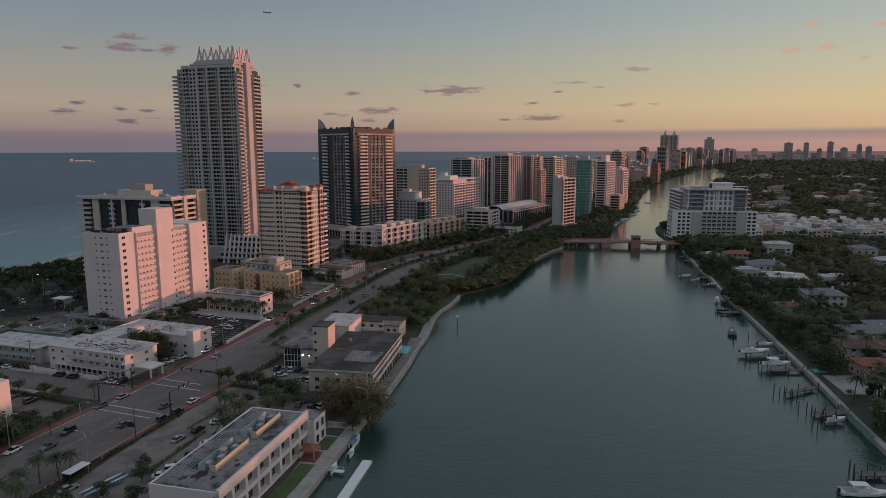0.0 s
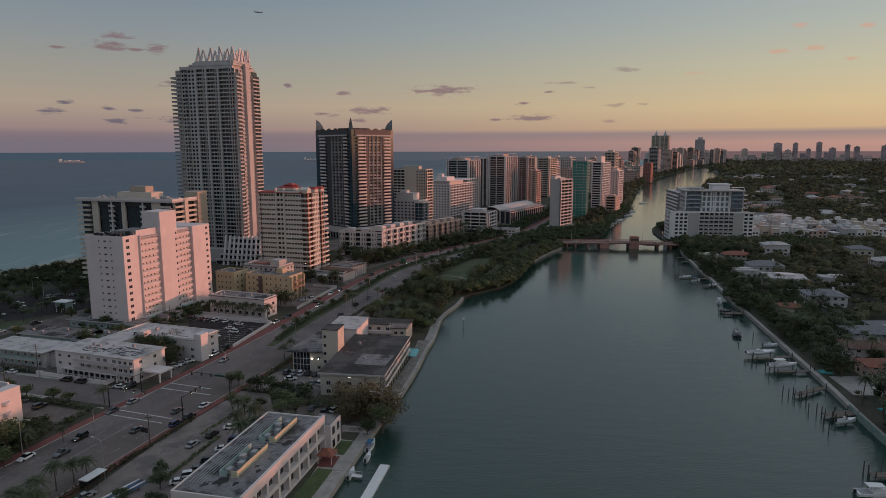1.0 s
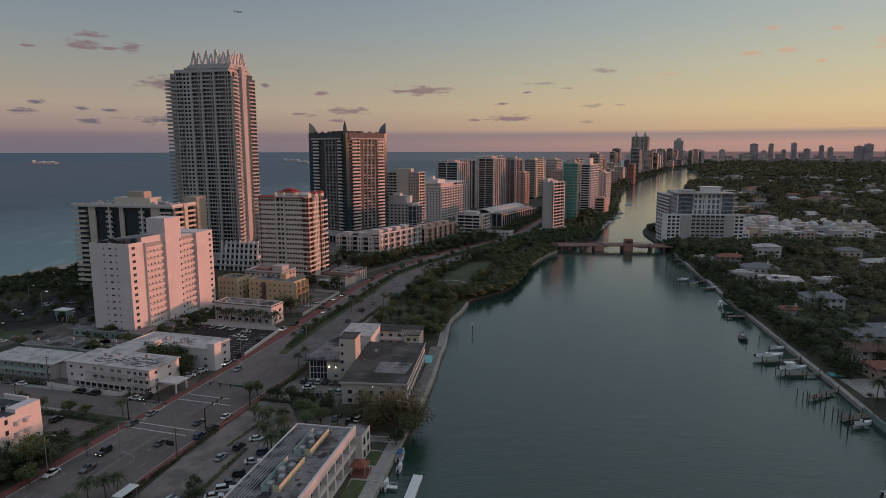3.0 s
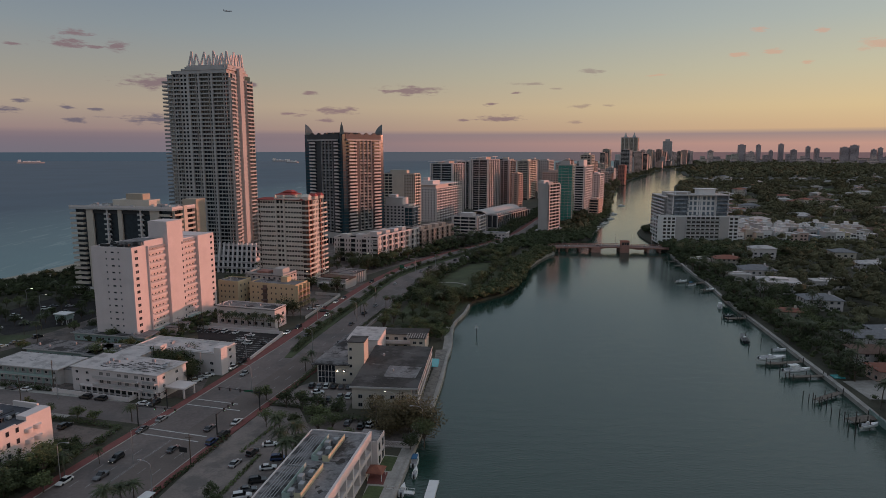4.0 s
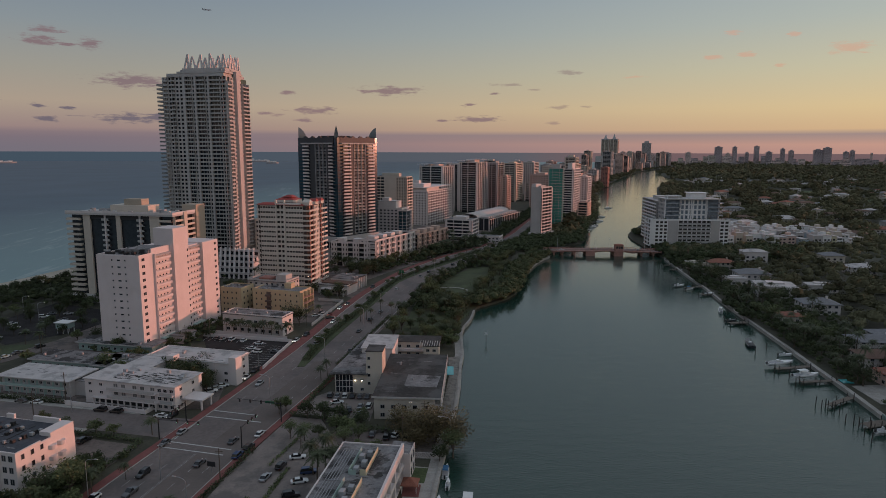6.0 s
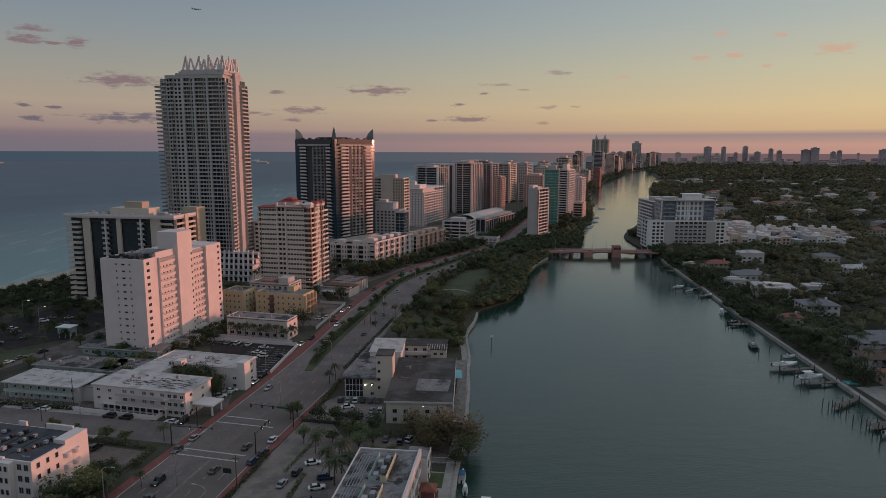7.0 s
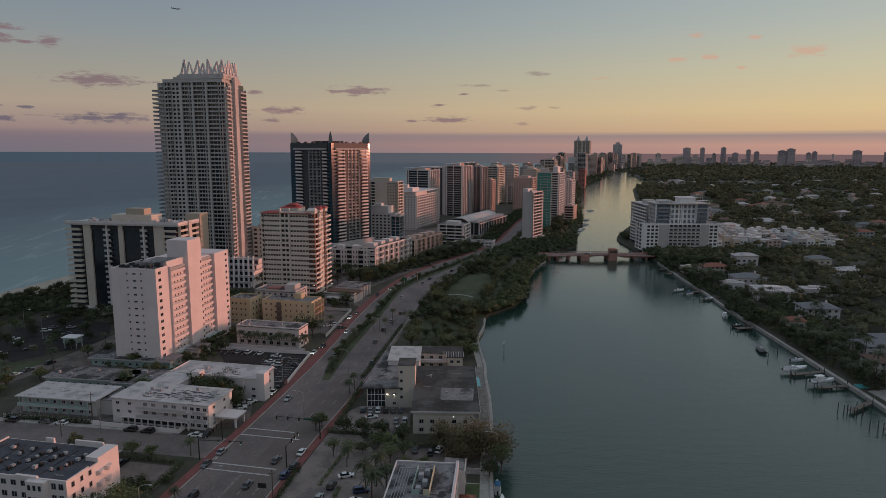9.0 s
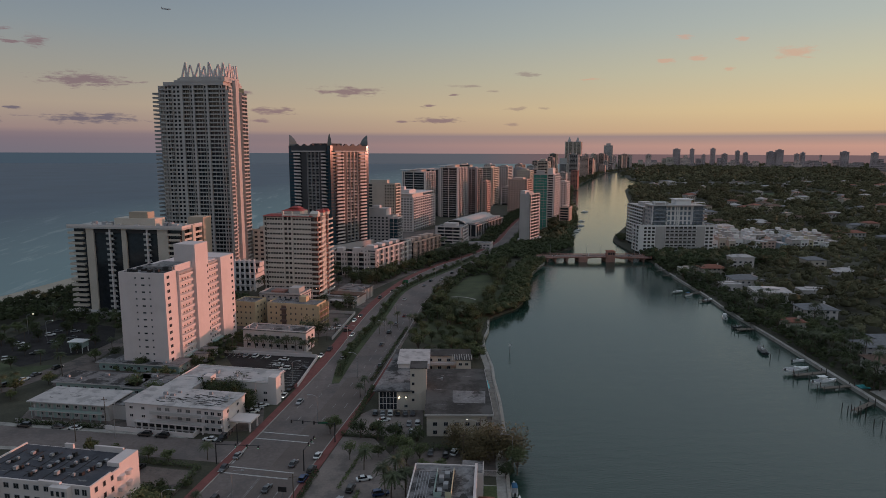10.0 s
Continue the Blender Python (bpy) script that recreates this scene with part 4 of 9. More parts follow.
def dark_tower():
    """The dark twin-faced tower with upturned corner horns."""
    S = Shell("dark_tower", "tall dark glass tower with pale balcony bands and pointed roof horns", -113.4, 595.8, -43.0, "tower")
    W, D, H, n = 49.5, 49.5, 91.5, 27
    r = (0, W, 0, D)
    fh = (H - 12) / n
    S.box("glass_body", "blueglass", 0.4, W - 0.4, 0.4, D - 0.4, 0, H + 3)
    for face in "FR":
        pale = ((8.0, 16.3), (41.4, 46.9)) if face == "F" else ((5.6, 14.8), (35.8, 44.2))
        mid = (23.6, 37.8) if face == "F" else (19.3, 33.8)
        span(S, "window_wall", "glass", r, face, 5.6, 44.6, 10, H, 0, 0.1)
        for a, b in pale:
            # rounded pale balconies, one above the other
            for k in range(n):
                z = 12 + k * fh
                span(S, "balcony_stack", "white2", r, face, a, b, z - 0.3, z, 0, 2.6)
                span(S, "balcony_railing", "white", r, face, a, b, z, z + 1.15, 2.4, 2.6)
                span(S, "balcony_railing", "white", r, face, a + 0.7, b - 0.7, z - 0.1, z + 1.1, 2.6, 3.0)
        # middle bay: thin slabs and rails between posts
        for k in range(n):
            z = 12 + k * fh
            span(S, "balcony_stack", "rail", r, face, *mid, z - 0.25, z + 0.1, 0, 1.4)
            span(S, "balcony_railing", "rail", r, face, *mid, z + 0.75, z + 1.0, 1.3, 1.4)
        for i in range(4):
            a = mid[0] + (mid[1] - mid[0]) * i / 3
            span(S, "divider_grid", "grey", r, face, a - 0.2, a + 0.2, 12, H, 0, 1.5)
        edges = (pale[0][1], mid[0], mid[1], pale[1][0])
        span(S, "facade_pier", "charcoal", r, face, edges[0], edges[1], 10, H, 0, 1.2)
        span(S, "facade_pier", "charcoal", r, face, edges[2], edges[3], 10, H, 0, 1.2)
        span(S, "corner_shaft", "blueglass", r, face, 0, 7.6 if face == "F" else 5.4, 0, H + 5, 0, 0.6)
        span(S, "corner_shaft", "blueglass", r, face, 47.1 if face == "F" else 44.4, W, 0, H + 5, 0, 0.6)
        for k in range(n):
            span(S, "glazing_strip", "darkstone", r, face, 0.2, 7.4 if face == "F" else 5.2, 12 + k * fh, 12.5 + k * fh, 0.6, 0.7)
            span(S, "glazing_strip", "darkstone", r, face, 47.3 if face == "F" else 44.6, W - 0.2, 12 + k * fh, 12.5 + k * fh, 0.6, 0.7)
        span(S, "cornice", "charcoal", r, face, 3.4, 46.4, H + 0.6, H + 5.0, 0, 0.9)
        span(S, "cornice_band", "white2", r, face, 6.0 if face == "F" else 4.0, 45.5, H - 0.6, H + 0.6, 0.9, 2.8)
        for i in range(4):
            a = Acc()
            q0 = 8 + i * 9.2
            for st in range(3):
                c = (q0 + 0.7 * st, q0 + 4.6 - 0.7 * st, H + 5.0 + 0.45 * st, H + 5.45 + 0.45 * st)
                if face == "F":
                    a.box(c[0], c[1], -0.9, 0.6, c[2], c[3])
                else:
                    a.box(W - 0.6, W + 0.9, c[0], c[1], c[2], c[3])
            S.single.append(("merlon", "charcoal", a))
    S.box("podium", "white2", -3, W + 3, -3, D + 3, 5.5, 10.5)
    S.box("podium_base", "glass", -1, W + 1, -1, D + 1, 0, 5.5)
    for i in range(13):
        S.box("post", "white2", -2 + i * 4.2, -1.4 + i * 4.2, -2.4, -1.8, 0, 5.5)
        S.box("post", "white2", W + 1.8, W + 2.4, -2 + i * 4.2, -1.4 + i * 4.2, 0, 5.5)
    S.box("side_wall", "darkstone", 0, 1.5, 1.2, D, 0, H + 5)
    S.box("rear_wall", "darkstone", 1.5, W, D - 1.5, D, 0, H + 5)
    S.box("roof", "roofgrey", 1, W - 1, 1, D - 1, H + 3, H + 3.3)
    S.box("plant_room", "darkstone", 14, 33, 14, 33, H + 3.3, H + 7)
    S.done()
    # horns: upright outside, swept in a curve inside
    for x, y, a, top in ((0.6, 0.6, 225, 9.4), (W - 0.4, 0.4, 315, 10.0), (W - 0.6, D - 0.6, 45, 9.4)):
        slim = 0.6 if a == 315 else 1.0
        h = Acc()
        rings = []
        for i in range(8):
            f = i / 7
            back = -6.0 * slim * (1 - f ** 2.1) - 0.15
            half = (2.8 * (1 - f ** 2.0) + 0.12) * slim
            rings.append([(0.5, -half, top * f), (0.5, half, top * f), (back, 0.12, top * f), (back, -0.12, top * f)])
        h.loft(rings)
        part("roof_horn", h, M["horn"], S.ob).matrix_basis = pose(x, y, H + 5.0, 0, 0, a)
    return S.ob


def beach_condo():
    S = Shell("beach_condominium", "long beachfront condominium with black glass bays and pale piers", -214.5, 381.0, -16.5, "apartment building")
    S.fine = True
    W, D, H, n = 64.0, 20.0, 49.5, 16
    r = (0, W, 0, D)
    S.box("window_glass", "glass", 0.5, W - 0.5, 0.5, D - 0.5, 3, H)
    S.box("sun_band", "darkstone", 7.0, W - 7, -0.5, 0.4, H - 2.4, H - 0.4)
    for a, b, k in [(8.5, 13.0, "p"), (13.0, 20.5, "g"), (20.5, 24.8, "c"), (24.8, 29.5, "g"), (29.5, 32.2, "p"), (32.2, 42.5, "g"), (42.5, 46.5, "c"), (46.5, 50.5, "g"), (50.5, 56.5, "p"), (56.5, 64.0, "b")]:
        if k == "p":
            span(S, "facade_pier", "offwhite", r, "F", a, b, 0, H, -0.2, 0.8)
        elif k == "c":
            balconies(S, r, "F", a, b, 3, H, n, 1.0, "white2", "rail", 0, True)
            span(S, "facade_pier", "white", r, "F", (a + b) / 2 - 0.4, (a + b) / 2 + 0.4, 3, H, 0, 1.1)
        elif k == "b":
            balconies(S, r, "F", a, b, 3, H, n, 1.4, "offwhite", "offwhite", 0, True)
    for k in range(n):
        z = 3 + k * (H - 3) / n
        S.box("balcony", "offwhite", -1.8, 6.8, -1.6, 8.0, z - 0.25, z + 0.95)
    balconies(S, r, "R", 0.5, 19.0, 3, H, n, 1.6, "offwhite", "offwhite", 2, True)
    span(S, "facade_pier", "offwhite", r, "R", 8, 11, 0, H + 2, 0, 2.2)
    S.box("roof_deck", "white2", -2.0, W + 1.5, -1.8, D + 1, H, H + 1.0)
    S.box("parapet", "white", -2.0, W + 1.5, -1.8, -1.4, H + 1.0, H + 2.2)
    S.box("parapet", "white", W + 1.1, W + 1.5, -1.4, D + 1, H + 1.0, H + 2.2)
    S.box("plant_room", "offwhite", 22, 46, 5, 15, H + 1, H + 5.2)
    S.box("plant_room", "tan", 30, 41, 6.5, 13, H + 5.2, H + 8.6)
    for x in (6, 12, 16, 49, 52):
        S.box("plant_unit", "grey", x, x + 2, 8, 10.5, H + 1.0, H + 2.8)
    for x, y, w in ((18, 3, 3), (47.5, 3.5, 2.4), (56, 5, 3), (59, 10, 2), (9, 3, 1.6), (26, 1.5, 1.6), (36, 1.5, 2.2)):
        S.box("plant_unit", "white2", x, x + w, y, y + 1.6, H + 1.0, H + 2.4)
    S.box("rear_wing", "tan", W - 7, W + 2, D, D + 9, 0, H + 5)
    S.box("lobby", "white2", -4, W + 4, -5, 0, 0, 3.8)
    return S.done()


def tan_tower():
    S = Shell("tan_apartment_tower", "cream apartment tower with striped windows, corner balconies and red roof caps", -114.5, 400.0, -18.5, "apartment building")
    S.fine = True
    W, D, H, n = 32.5, 24.0, 52.5, 17
    r = (0, W, 0, D)
    S.box("window_glass", "smoke", 0.4, W - 0.4, 0.4, D - 0.4, 0, H)
    punched(S, r, "F", 2.0, 12.5, 2, H, n, 6, 0.85, 0.36, 0.42, material="cream", th=0.35)
    balconies(S, r, "F", 13.0, 18.0, 2, H, n, 0.9, "cream", "cream", 0, True, 1.25)
    span(S, "facade_pier", "cream", r, "F", 15.2, 15.8, 0, H, 0, 0.6)
    span(S, "facade_pier", "cream", r, "F", 12.3, 13.2, 0, H + 3.5, 0, 1.1)
    span(S, "facade_pier", "cream", r, "F", 17.8, 18.7, 0, H + 3.5, 0, 1.1)
    punched(S, r, "F", 18.7, 30.0, 2, H, n, 6, 0.85, 0.36, 0.42, material="cream", th=0.35)
    balconies(S, r, "F", 0.0, 2.0, 2, H, n, 1.0, "cream", "cream", 0, True)
    balconies(S, r, "F", 30.4, W + 2.6, 2, H, n, 1.6, "cream", "cream", 0, True, 0.85)
    for a, b in ((-1.2, 3.2), (3.9, 8.0), (15.6, 19.4), (20.2, 24.6)):
        balconies(S, r, "R", a, b, 2, H, n, 2.6, "cream", "cream", 0, True, 0.85)
    punched(S, r, "R", 8.4, 15.2, 2, H, n, 3, 0.5, 0.56, 0.26, material="cream", th=1.3)
    # red-brown colour here stands for sunset-lit walls seen between the balconies
    for a, b in ((2.8, 4.3), (7.7, 8.6), (15.0, 15.9), (19.1, 20.5)):
        span(S, "facade_pier", "redwall", r, "R", a, b, 0, H, 0, 0.5)
    balconies(S, r, "L", 2.0, 22.0, 2, H, n, 1.2, "cream", "cream", 3, True)
    S.box("wall", "cream", 0, W, D - 0.3, D, 0, H)
    S.box("roof", "roofgrey", -0.2, W + 0.2, -0.2, D + 0.2, H, H + 0.5)
    S.box("plant_room", "cream", 9, 21, 6, 18, H + 0.5, H + 3.0)
    S.box("plant_room", "cream", 12.4, 29, -0.9, 5.5, H + 0.5, H + 1.6)
    S.done()
    # hipped red caps
    for x0, x1, y0, y1, z, h in [(0.0, 31.0, -1.1, 8, H + 0.5, 1.1), (9.2, 20.8, 6.4, 17.6, H + 3.0, 1.6), (13.0, 19.0, 9.0, 15.0, H + 4.6, 1.2)]:
        a = Acc()
        i = min(x1 - x0, y1 - y0) * 0.3
        a.loft([[(x0 - 0.5, y0 - 0.5, z), (x1 + 0.5, y0 - 0.5, z), (x1 + 0.5, y1 + 0.5, z), (x0 - 0.5, y1 + 0.5, z)], [(x0 + i, y0 + i, z + h), (x1 - i, y0 + i, z + h), (x1 - i, y1 - i, z + h), (x0 + i, y1 - i, z + h)]])
        part("roof_cap", a, M["redroof"], S.ob)
    # small gabled turrets over the balcony side
    for y0, m in ((0.5, "cream"), (9.5, "redroof"), (17.5, "redroof")):
        a = Acc().box(W - 3.0, W + 1.6, y0, y0 + 4.4, H + 0.5, H + 2.2)
        part("turret", a, M["cream"], S.ob)
        a = Acc()
        a.loft([[(W - 3.4, y0 - 0.4, H + 2.2), (W + 2.0, y0 - 0.4, H + 2.2), (W + 2.0, y0 + 4.8, H + 2.2), (W - 3.4, y0 + 4.8, H + 2.2)], [(W - 2.6, y0 + 1.8, H + 3.8), (W + 1.2, y0 + 1.8, H + 3.8), (W + 1.2, y0 + 2.6, H + 3.8), (W - 2.6, y0 + 2.6, H + 3.8)]])
        part("roof_cap", a, M[m], S.ob)
    return S.ob


def white_block():
    """The white slab with a blind end wall and small windows, its long side to the sun."""
    S = Shell("white_apartment_block", "white rendered apartment block with small windows and open access balconies", -159.8, 282.8, -17.5, "apartment building")
    W, D, H, n = 20.6, 56.0, 41.2, 14
    fh = H / n
    S.box("front_wall", "blush", 0, W, 0, 21, 0, H)
    S.box("stair_core", "blush", 12.6, W + 2.0, 21, 32, 0, 50.8)
    S.box("rear_wall", "blush", -0.3, 12.6, 21, 32, 0, H + 0.2)
    S.box("middle_wall", "blush", 0, W + 0.02, 32, 43, 0, H)
    S.box("end_wall", "blush", 0, W + 2.2, 43, D, 0, H + 0.4)
    # open access balconies along the long side
    for y0, y1 in ((9.5, 20.2), (32.8, 42.4)):
        for k in range(1, n):
            z = k * fh
            S.box("balcony_front", "blush", W, W + 1.0, y0, y1, z - 0.2, z + 0.95)
            for q in range(int((y1 - y0) / 2.3)):
                S.box("glazing_strip", "glass", W, W + 0.12, y0 + 0.9 + q * 2.3, y0 + 1.6 + q * 2.3, z + 1.25, z + 1.85)
            S.box("balcony_opening", "white2", W, W + 0.06, y0 + 0.2, y1 - 0.2, z + 1.05, z + 1.4)
        S.box("balcony_end", "blush", W, W + 1.05, y0 - 0.4, y0, 3.0, H)
        S.box("canopy", "teal", W, W + 3.0, y0, y1, 3.0, 3.5)
        S.box("roof_band", "grey", W, W + 1.0, y0, y1, H - 1.4, H - 0.5)
    S.box("roof_deck", "roofgrey", 0.4, W - 0.4, 0.4, 20.6, H, H + 0.15)
    for c in ((0, W, 0, 0.4), (0, 0.4, 0.4, 21), (W - 0.4, W, 0.4, 8)):
        S.box("parapet", "blush", *c, H, H + 0.6)
    S.box("parapet", "blush", W - 0.5, W, 8, 21, H, H + 2.4)
    S.box("plant_room", "roofgrey", 8, W - 0.6, 7, 20, H + 0.15, H + 2.0)
    for x, y in ((2, 3), (4.5, 2.5), (7, 5), (3, 8), (11, 3), (5, 12), (14, 4), (3.5, 15)):
        S.box("plant_unit", "darkmetal", x, x + 1.6, y, y + 1.8, H + 0.15, H + 1.3)
    S.box("lobby", "blush", W + 2.4, W + 9, 14, 24, 0, 3.4)
    S.box("lobby_roof", "roofgrey", W + 2.2, W + 9.3, 13.7, 24.3, 3.4, 3.7)
    ob = S.done()
    r = (0, W, 0, 21)
    for k in range(1, n):
        z = k * fh + 0.9
        for a, w, h in ((7.6, 0.7, 0.75), (10.9, 1.5, 0.7), (13.9, 0.7, 0.75)):
            window(ob, face_pose(r, "F", a, z, 0.03), w, h, "grey", 0)
        window(ob, face_pose(r, "R", 2.6, z - 0.1, 0.03), 1.9, 1.3, "grey", 1)
        window(ob, face_pose((0, W + 2.0, 21, 32), "R", 10.0, z, 0.03), 0.8, 1.2, "grey", 0)
        window(ob, face_pose((0, W + 2.2, 43, D), "R", 10.6, z - 0.1, 0.03), 1.6, 1.2, "grey", 1)
    return ob


white_tower()
dark_tower()
beach_condo()
tan_tower()
white_block()

# ---- low buildings by the avenue ----
def shell_box(S, r, h, wall="white", roofm="roofgrey", par=0.5):
    x0, x1, y0, y1 = r
    S.box("wall", wall, x0, x1, y0, y1, 0, h)
    S.box("roof", roofm, x0 - 0.45, x1 + 0.45, y0 - 0.45, y1 + 0.45, h, h + 0.3)
    if par:
        roof_edge(S, r, h + 0.3, wall, par)


def roof_edge(S, r, z, wall, par):
    x0, x1, y0, y1 = r
    for c in ((x0, x1, y0, y0 + 0.3), (x0, x1, y1 - 0.3, y1), (x0, x0 + 0.3, y0 + 0.3, y1 - 0.3), (x1 - 0.3, x1, y0 + 0.3, y1 - 0.3)):
        S.box("parapet", wall, *c, z, z + par)


def row_of_windows(ob, r, face, a0, a1, n, zs, w, h, frame_mat="white", bars=1):
    for i in range(n):
        a = a0 + (a1 - a0) * (i + 0.5) / n
        for z in zs:
            window(ob, face_pose(r, face, a, z, 0.03), w, h, frame_mat, bars)


def roof_units(S, r, z, n, seed):
    g = random.Random(seed)
    for _ in range(n):
        w, d, h = g.uniform(0.6, 1.5), g.uniform(0.6, 1.3), g.uniform(0.5, 1.1)
        x, y = g.uniform(r[0] + 1, r[1] - 3), g.uniform(r[2] + 1, r[3] - 3)
        S.box("roof_unit", "grey", x, x + w, y, y + d, z, z + h)


def roof_patches(S, r, z, n, seed, m="roofdark"):
    """Torn strips and patches of felt lying on a coated roof."""
    g = random.Random(seed)
    for _ in range(n):
        w, d = g.uniform(1.2, 4.8), g.uniform(0.12, 0.55)
        x, y = g.uniform(r[0] + 1, r[1] - 5), g.uniform(r[2] + 1, r[3] - 2)
        a = S.acc("roof_patch", m)
        a.prism([(x, y), (x + w * 0.35, y - d * 0.2), (x + w * 0.6, y - d * 0.9), (x + w, y - d * 0.3), (x + w * 0.8, y + d * 0.4), (x + w * 0.45, y + d * 0.3), (x + w * 0.2, y + d * 1.2)], z, z + 0.02)


def roof_blots(S, r, z, n, seed, m="roofdark"):
    """Round-edged stains of old bitumen on a flat roof."""
    g = random.Random(seed)
    for _ in range(n):
        x, y, q = g.uniform(r[0], r[1]), g.uniform(r[2], r[3]), g.uniform(0.5, 1.7)
        ring = [(q * g.uniform(0.5, 1.2), 2 * math.pi * i / 11) for i in range(11)]
        S.acc("roof_patch", m).prism([(min(r[1], max(r[0], x + k * math.cos(t))), min(r[3], max(r[2], y + 1.4 * k * math.sin(t)))) for k, t in ring], z, z + 0.012)


def motel_a():
    S = Shell("white_motel", "three-storey white courtyard motel with long balconies and a patched white roof", -140.3, 221.8, -19.5, "motel")
    h = 8.4
    r1, r2, r3 = (0, 35.5, 0, 14.5), (3, 38.5, 27, 40), (3, 14, 15, 27)
    shell_box(S, r1, h, "white", "roofwhite", 0)
    shell_box(S, r2, h - 0.6, "white", "roofwhite", 0.35)
    S.box("wall", "white", 3, 14, 15.02, 26.98, 0, h - 0.4)
    S.box("roof", "roofwhite", 2.7, 14.4, 15.4, 26.6, h - 0.4, h - 0.1)
    S.box("stair_house", "white", 14.5, 17.5, 23.5, 27.0, h - 0.2, h + 1.8)
    S.box("end_tower", "white", 38.5, 41.5, 26.5, 30.5, 0, h + 2.0)
    # long balconies on the upper floors, open ground floor between posts
    for z in (2.95, 5.75):
        S.box("balcony", "white", 10, 28.5, -1.5, 0, z - 0.25, z)
        S.box("balcony", "white", 30.5, 35.3, -1.3, 0, z - 0.25, z)
    for z in (2.95, 5.75):
        S.box("balcony_rail", "white2", 10, 28.5, -1.55, -1.47, z, z + 0.95)
        S.box("balcony_rail", "rail", 30.5, 35.3, -1.35, -1.27, z, z + 0.95)
    # thin dark panel on the wall paints in the shade behind the posts
    S.box("arcade_shade", "darkmetal", 4, 28, -0.04, 0, 0.6, 2.6)
    for i in range(11):
        x = 4 + i * 2.45
        S.box("post", "white", x, x + 0.35, -1.3, -0.9, 0, 2.7)
    S.box("arcade_beam", "white", 3.5, 29, -1.5, -0.05, 2.5, 2.7)
    # garden wall and porte-cochere
    S.box("garden_wall", "white", -5.0, 27.0, -4.0, -3.7, 0, 1.5)
    S.box("garden_wall", "white", 26.7, 27.0, -3.7, -0.2, 0, 1.5)
    S.box("canopy", "white", 35.8, 43.5, 3, 9.5, 3.3, 3.8)
    for x, y in ((42.5, 3.4), (42.5, 8.6)):
        S.box("canopy_post", "white", x, x + 0.5, y, y + 0.5, 0, 3.3)
    roof_patches(S, (8, 37, 1, 12), h + 0.3, 80, 3)
    roof_patches(S, (4, 37, 27, 39), h - 0.3, 6, 4)
    roof_units(S, (4, 36, 2, 14), h + 0.3, 9, 5)
    roof_units(S, (5, 30, 28, 38), h - 0.3, 5, 6)
    ob = S.done()
    for z in (0.9, 3.6, 6.4):
        for a, w in ((2.2, 1.3), (6.6, 1.3)):
            if z > 1:
                window(ob, face_pose(r1, "F", a, z, 0.03), w, 1.0)
        for a in (12.5, 15.5, 20, 23, 27):
            if z > 1:
                window(ob, face_pose(r1, "F", a, z + 0.1, 0.03), 1.7, 1.2, "white", 1, "curtain")
        for a in (29.6, 31.8, 34.2):
            window(ob, face_pose(r1, "F", a, z, 0.03), 1.4, 1.2)
        for a in (3, 9.5):
            window(ob, face_pose(r1, "R", a, z, 0.03), 1.3, 1.1)
        for a in (4, 10, 16, 22, 28):
            if z < 6:
                window(ob, face_pose(r2, "F", a + 6, z, 0.03), 1.5, 1.1)
        for a in (2.5, 6, 9.5):
            window(ob, face_pose(r2, "R", a, z - 0.3, 0.03), 1.5, 1.1)


def motel_b():
    S = Shell("mint_motel", "two-storey motel with mint doors and gallery under a pale roof", -174.5, 235.0, -17, "motel")
    r = (0, 28.5, 0, 12)
    S.box("wall", "white2", 0, 28.5, 0, 12, 0, 5.9)
    S.box("roof", "roofwhite", -1.2, 29.4, -1.7, 12.6, 5.9, 6.25)
    S.box("gallery", "white", -0.5, 27, -1.6, 0, 2.8, 3.0)
    S.box("gallery_rail", "teal", -0.5, 27, -1.62, -1.55, 3.0, 3.95)
    for i in range(8):
        S.box("post", "teal", 0.2 + i * 3.7, 0.35 + i * 3.7, -1.55, -1.4, 0, 5.9)
    S.box("wall_annex", "white2", 28.5, 36, 2, 12, 0, 5.2)
    S.box("roof", "roofgrey", 28.5, 36.3, 1.8, 12.2, 5.2, 5.4)
    S.box("garden_wall", "white", -3, 33, -5.2, -5.0, 0, 1.2)
    roof_patches(S, (1, 27, 0, 10), 6.25, 8, 8, "roofgrey")
    ob = S.done()
    for i in range(8):
        a = 1.5 + i * 3.3
        d = Acc().box(-0.45, 0.45, -0.05, 0, 0, 2.0)
        for z in (0.1, 3.05):
            part("door", d, M["teal"], ob).matrix_basis = face_pose(r, "F", a, z, 0.02)
            window(ob, face_pose(r, "F", a + 1.5, z + 0.8, 0.03), 1.2, 1.1, "white", 1)
    for z in (0.9, 3.6):
        for a in (3, 7):
            window(ob, face_pose((0, 36, 2, 12), "R", a, z, 0.03), 1.2, 1.0)


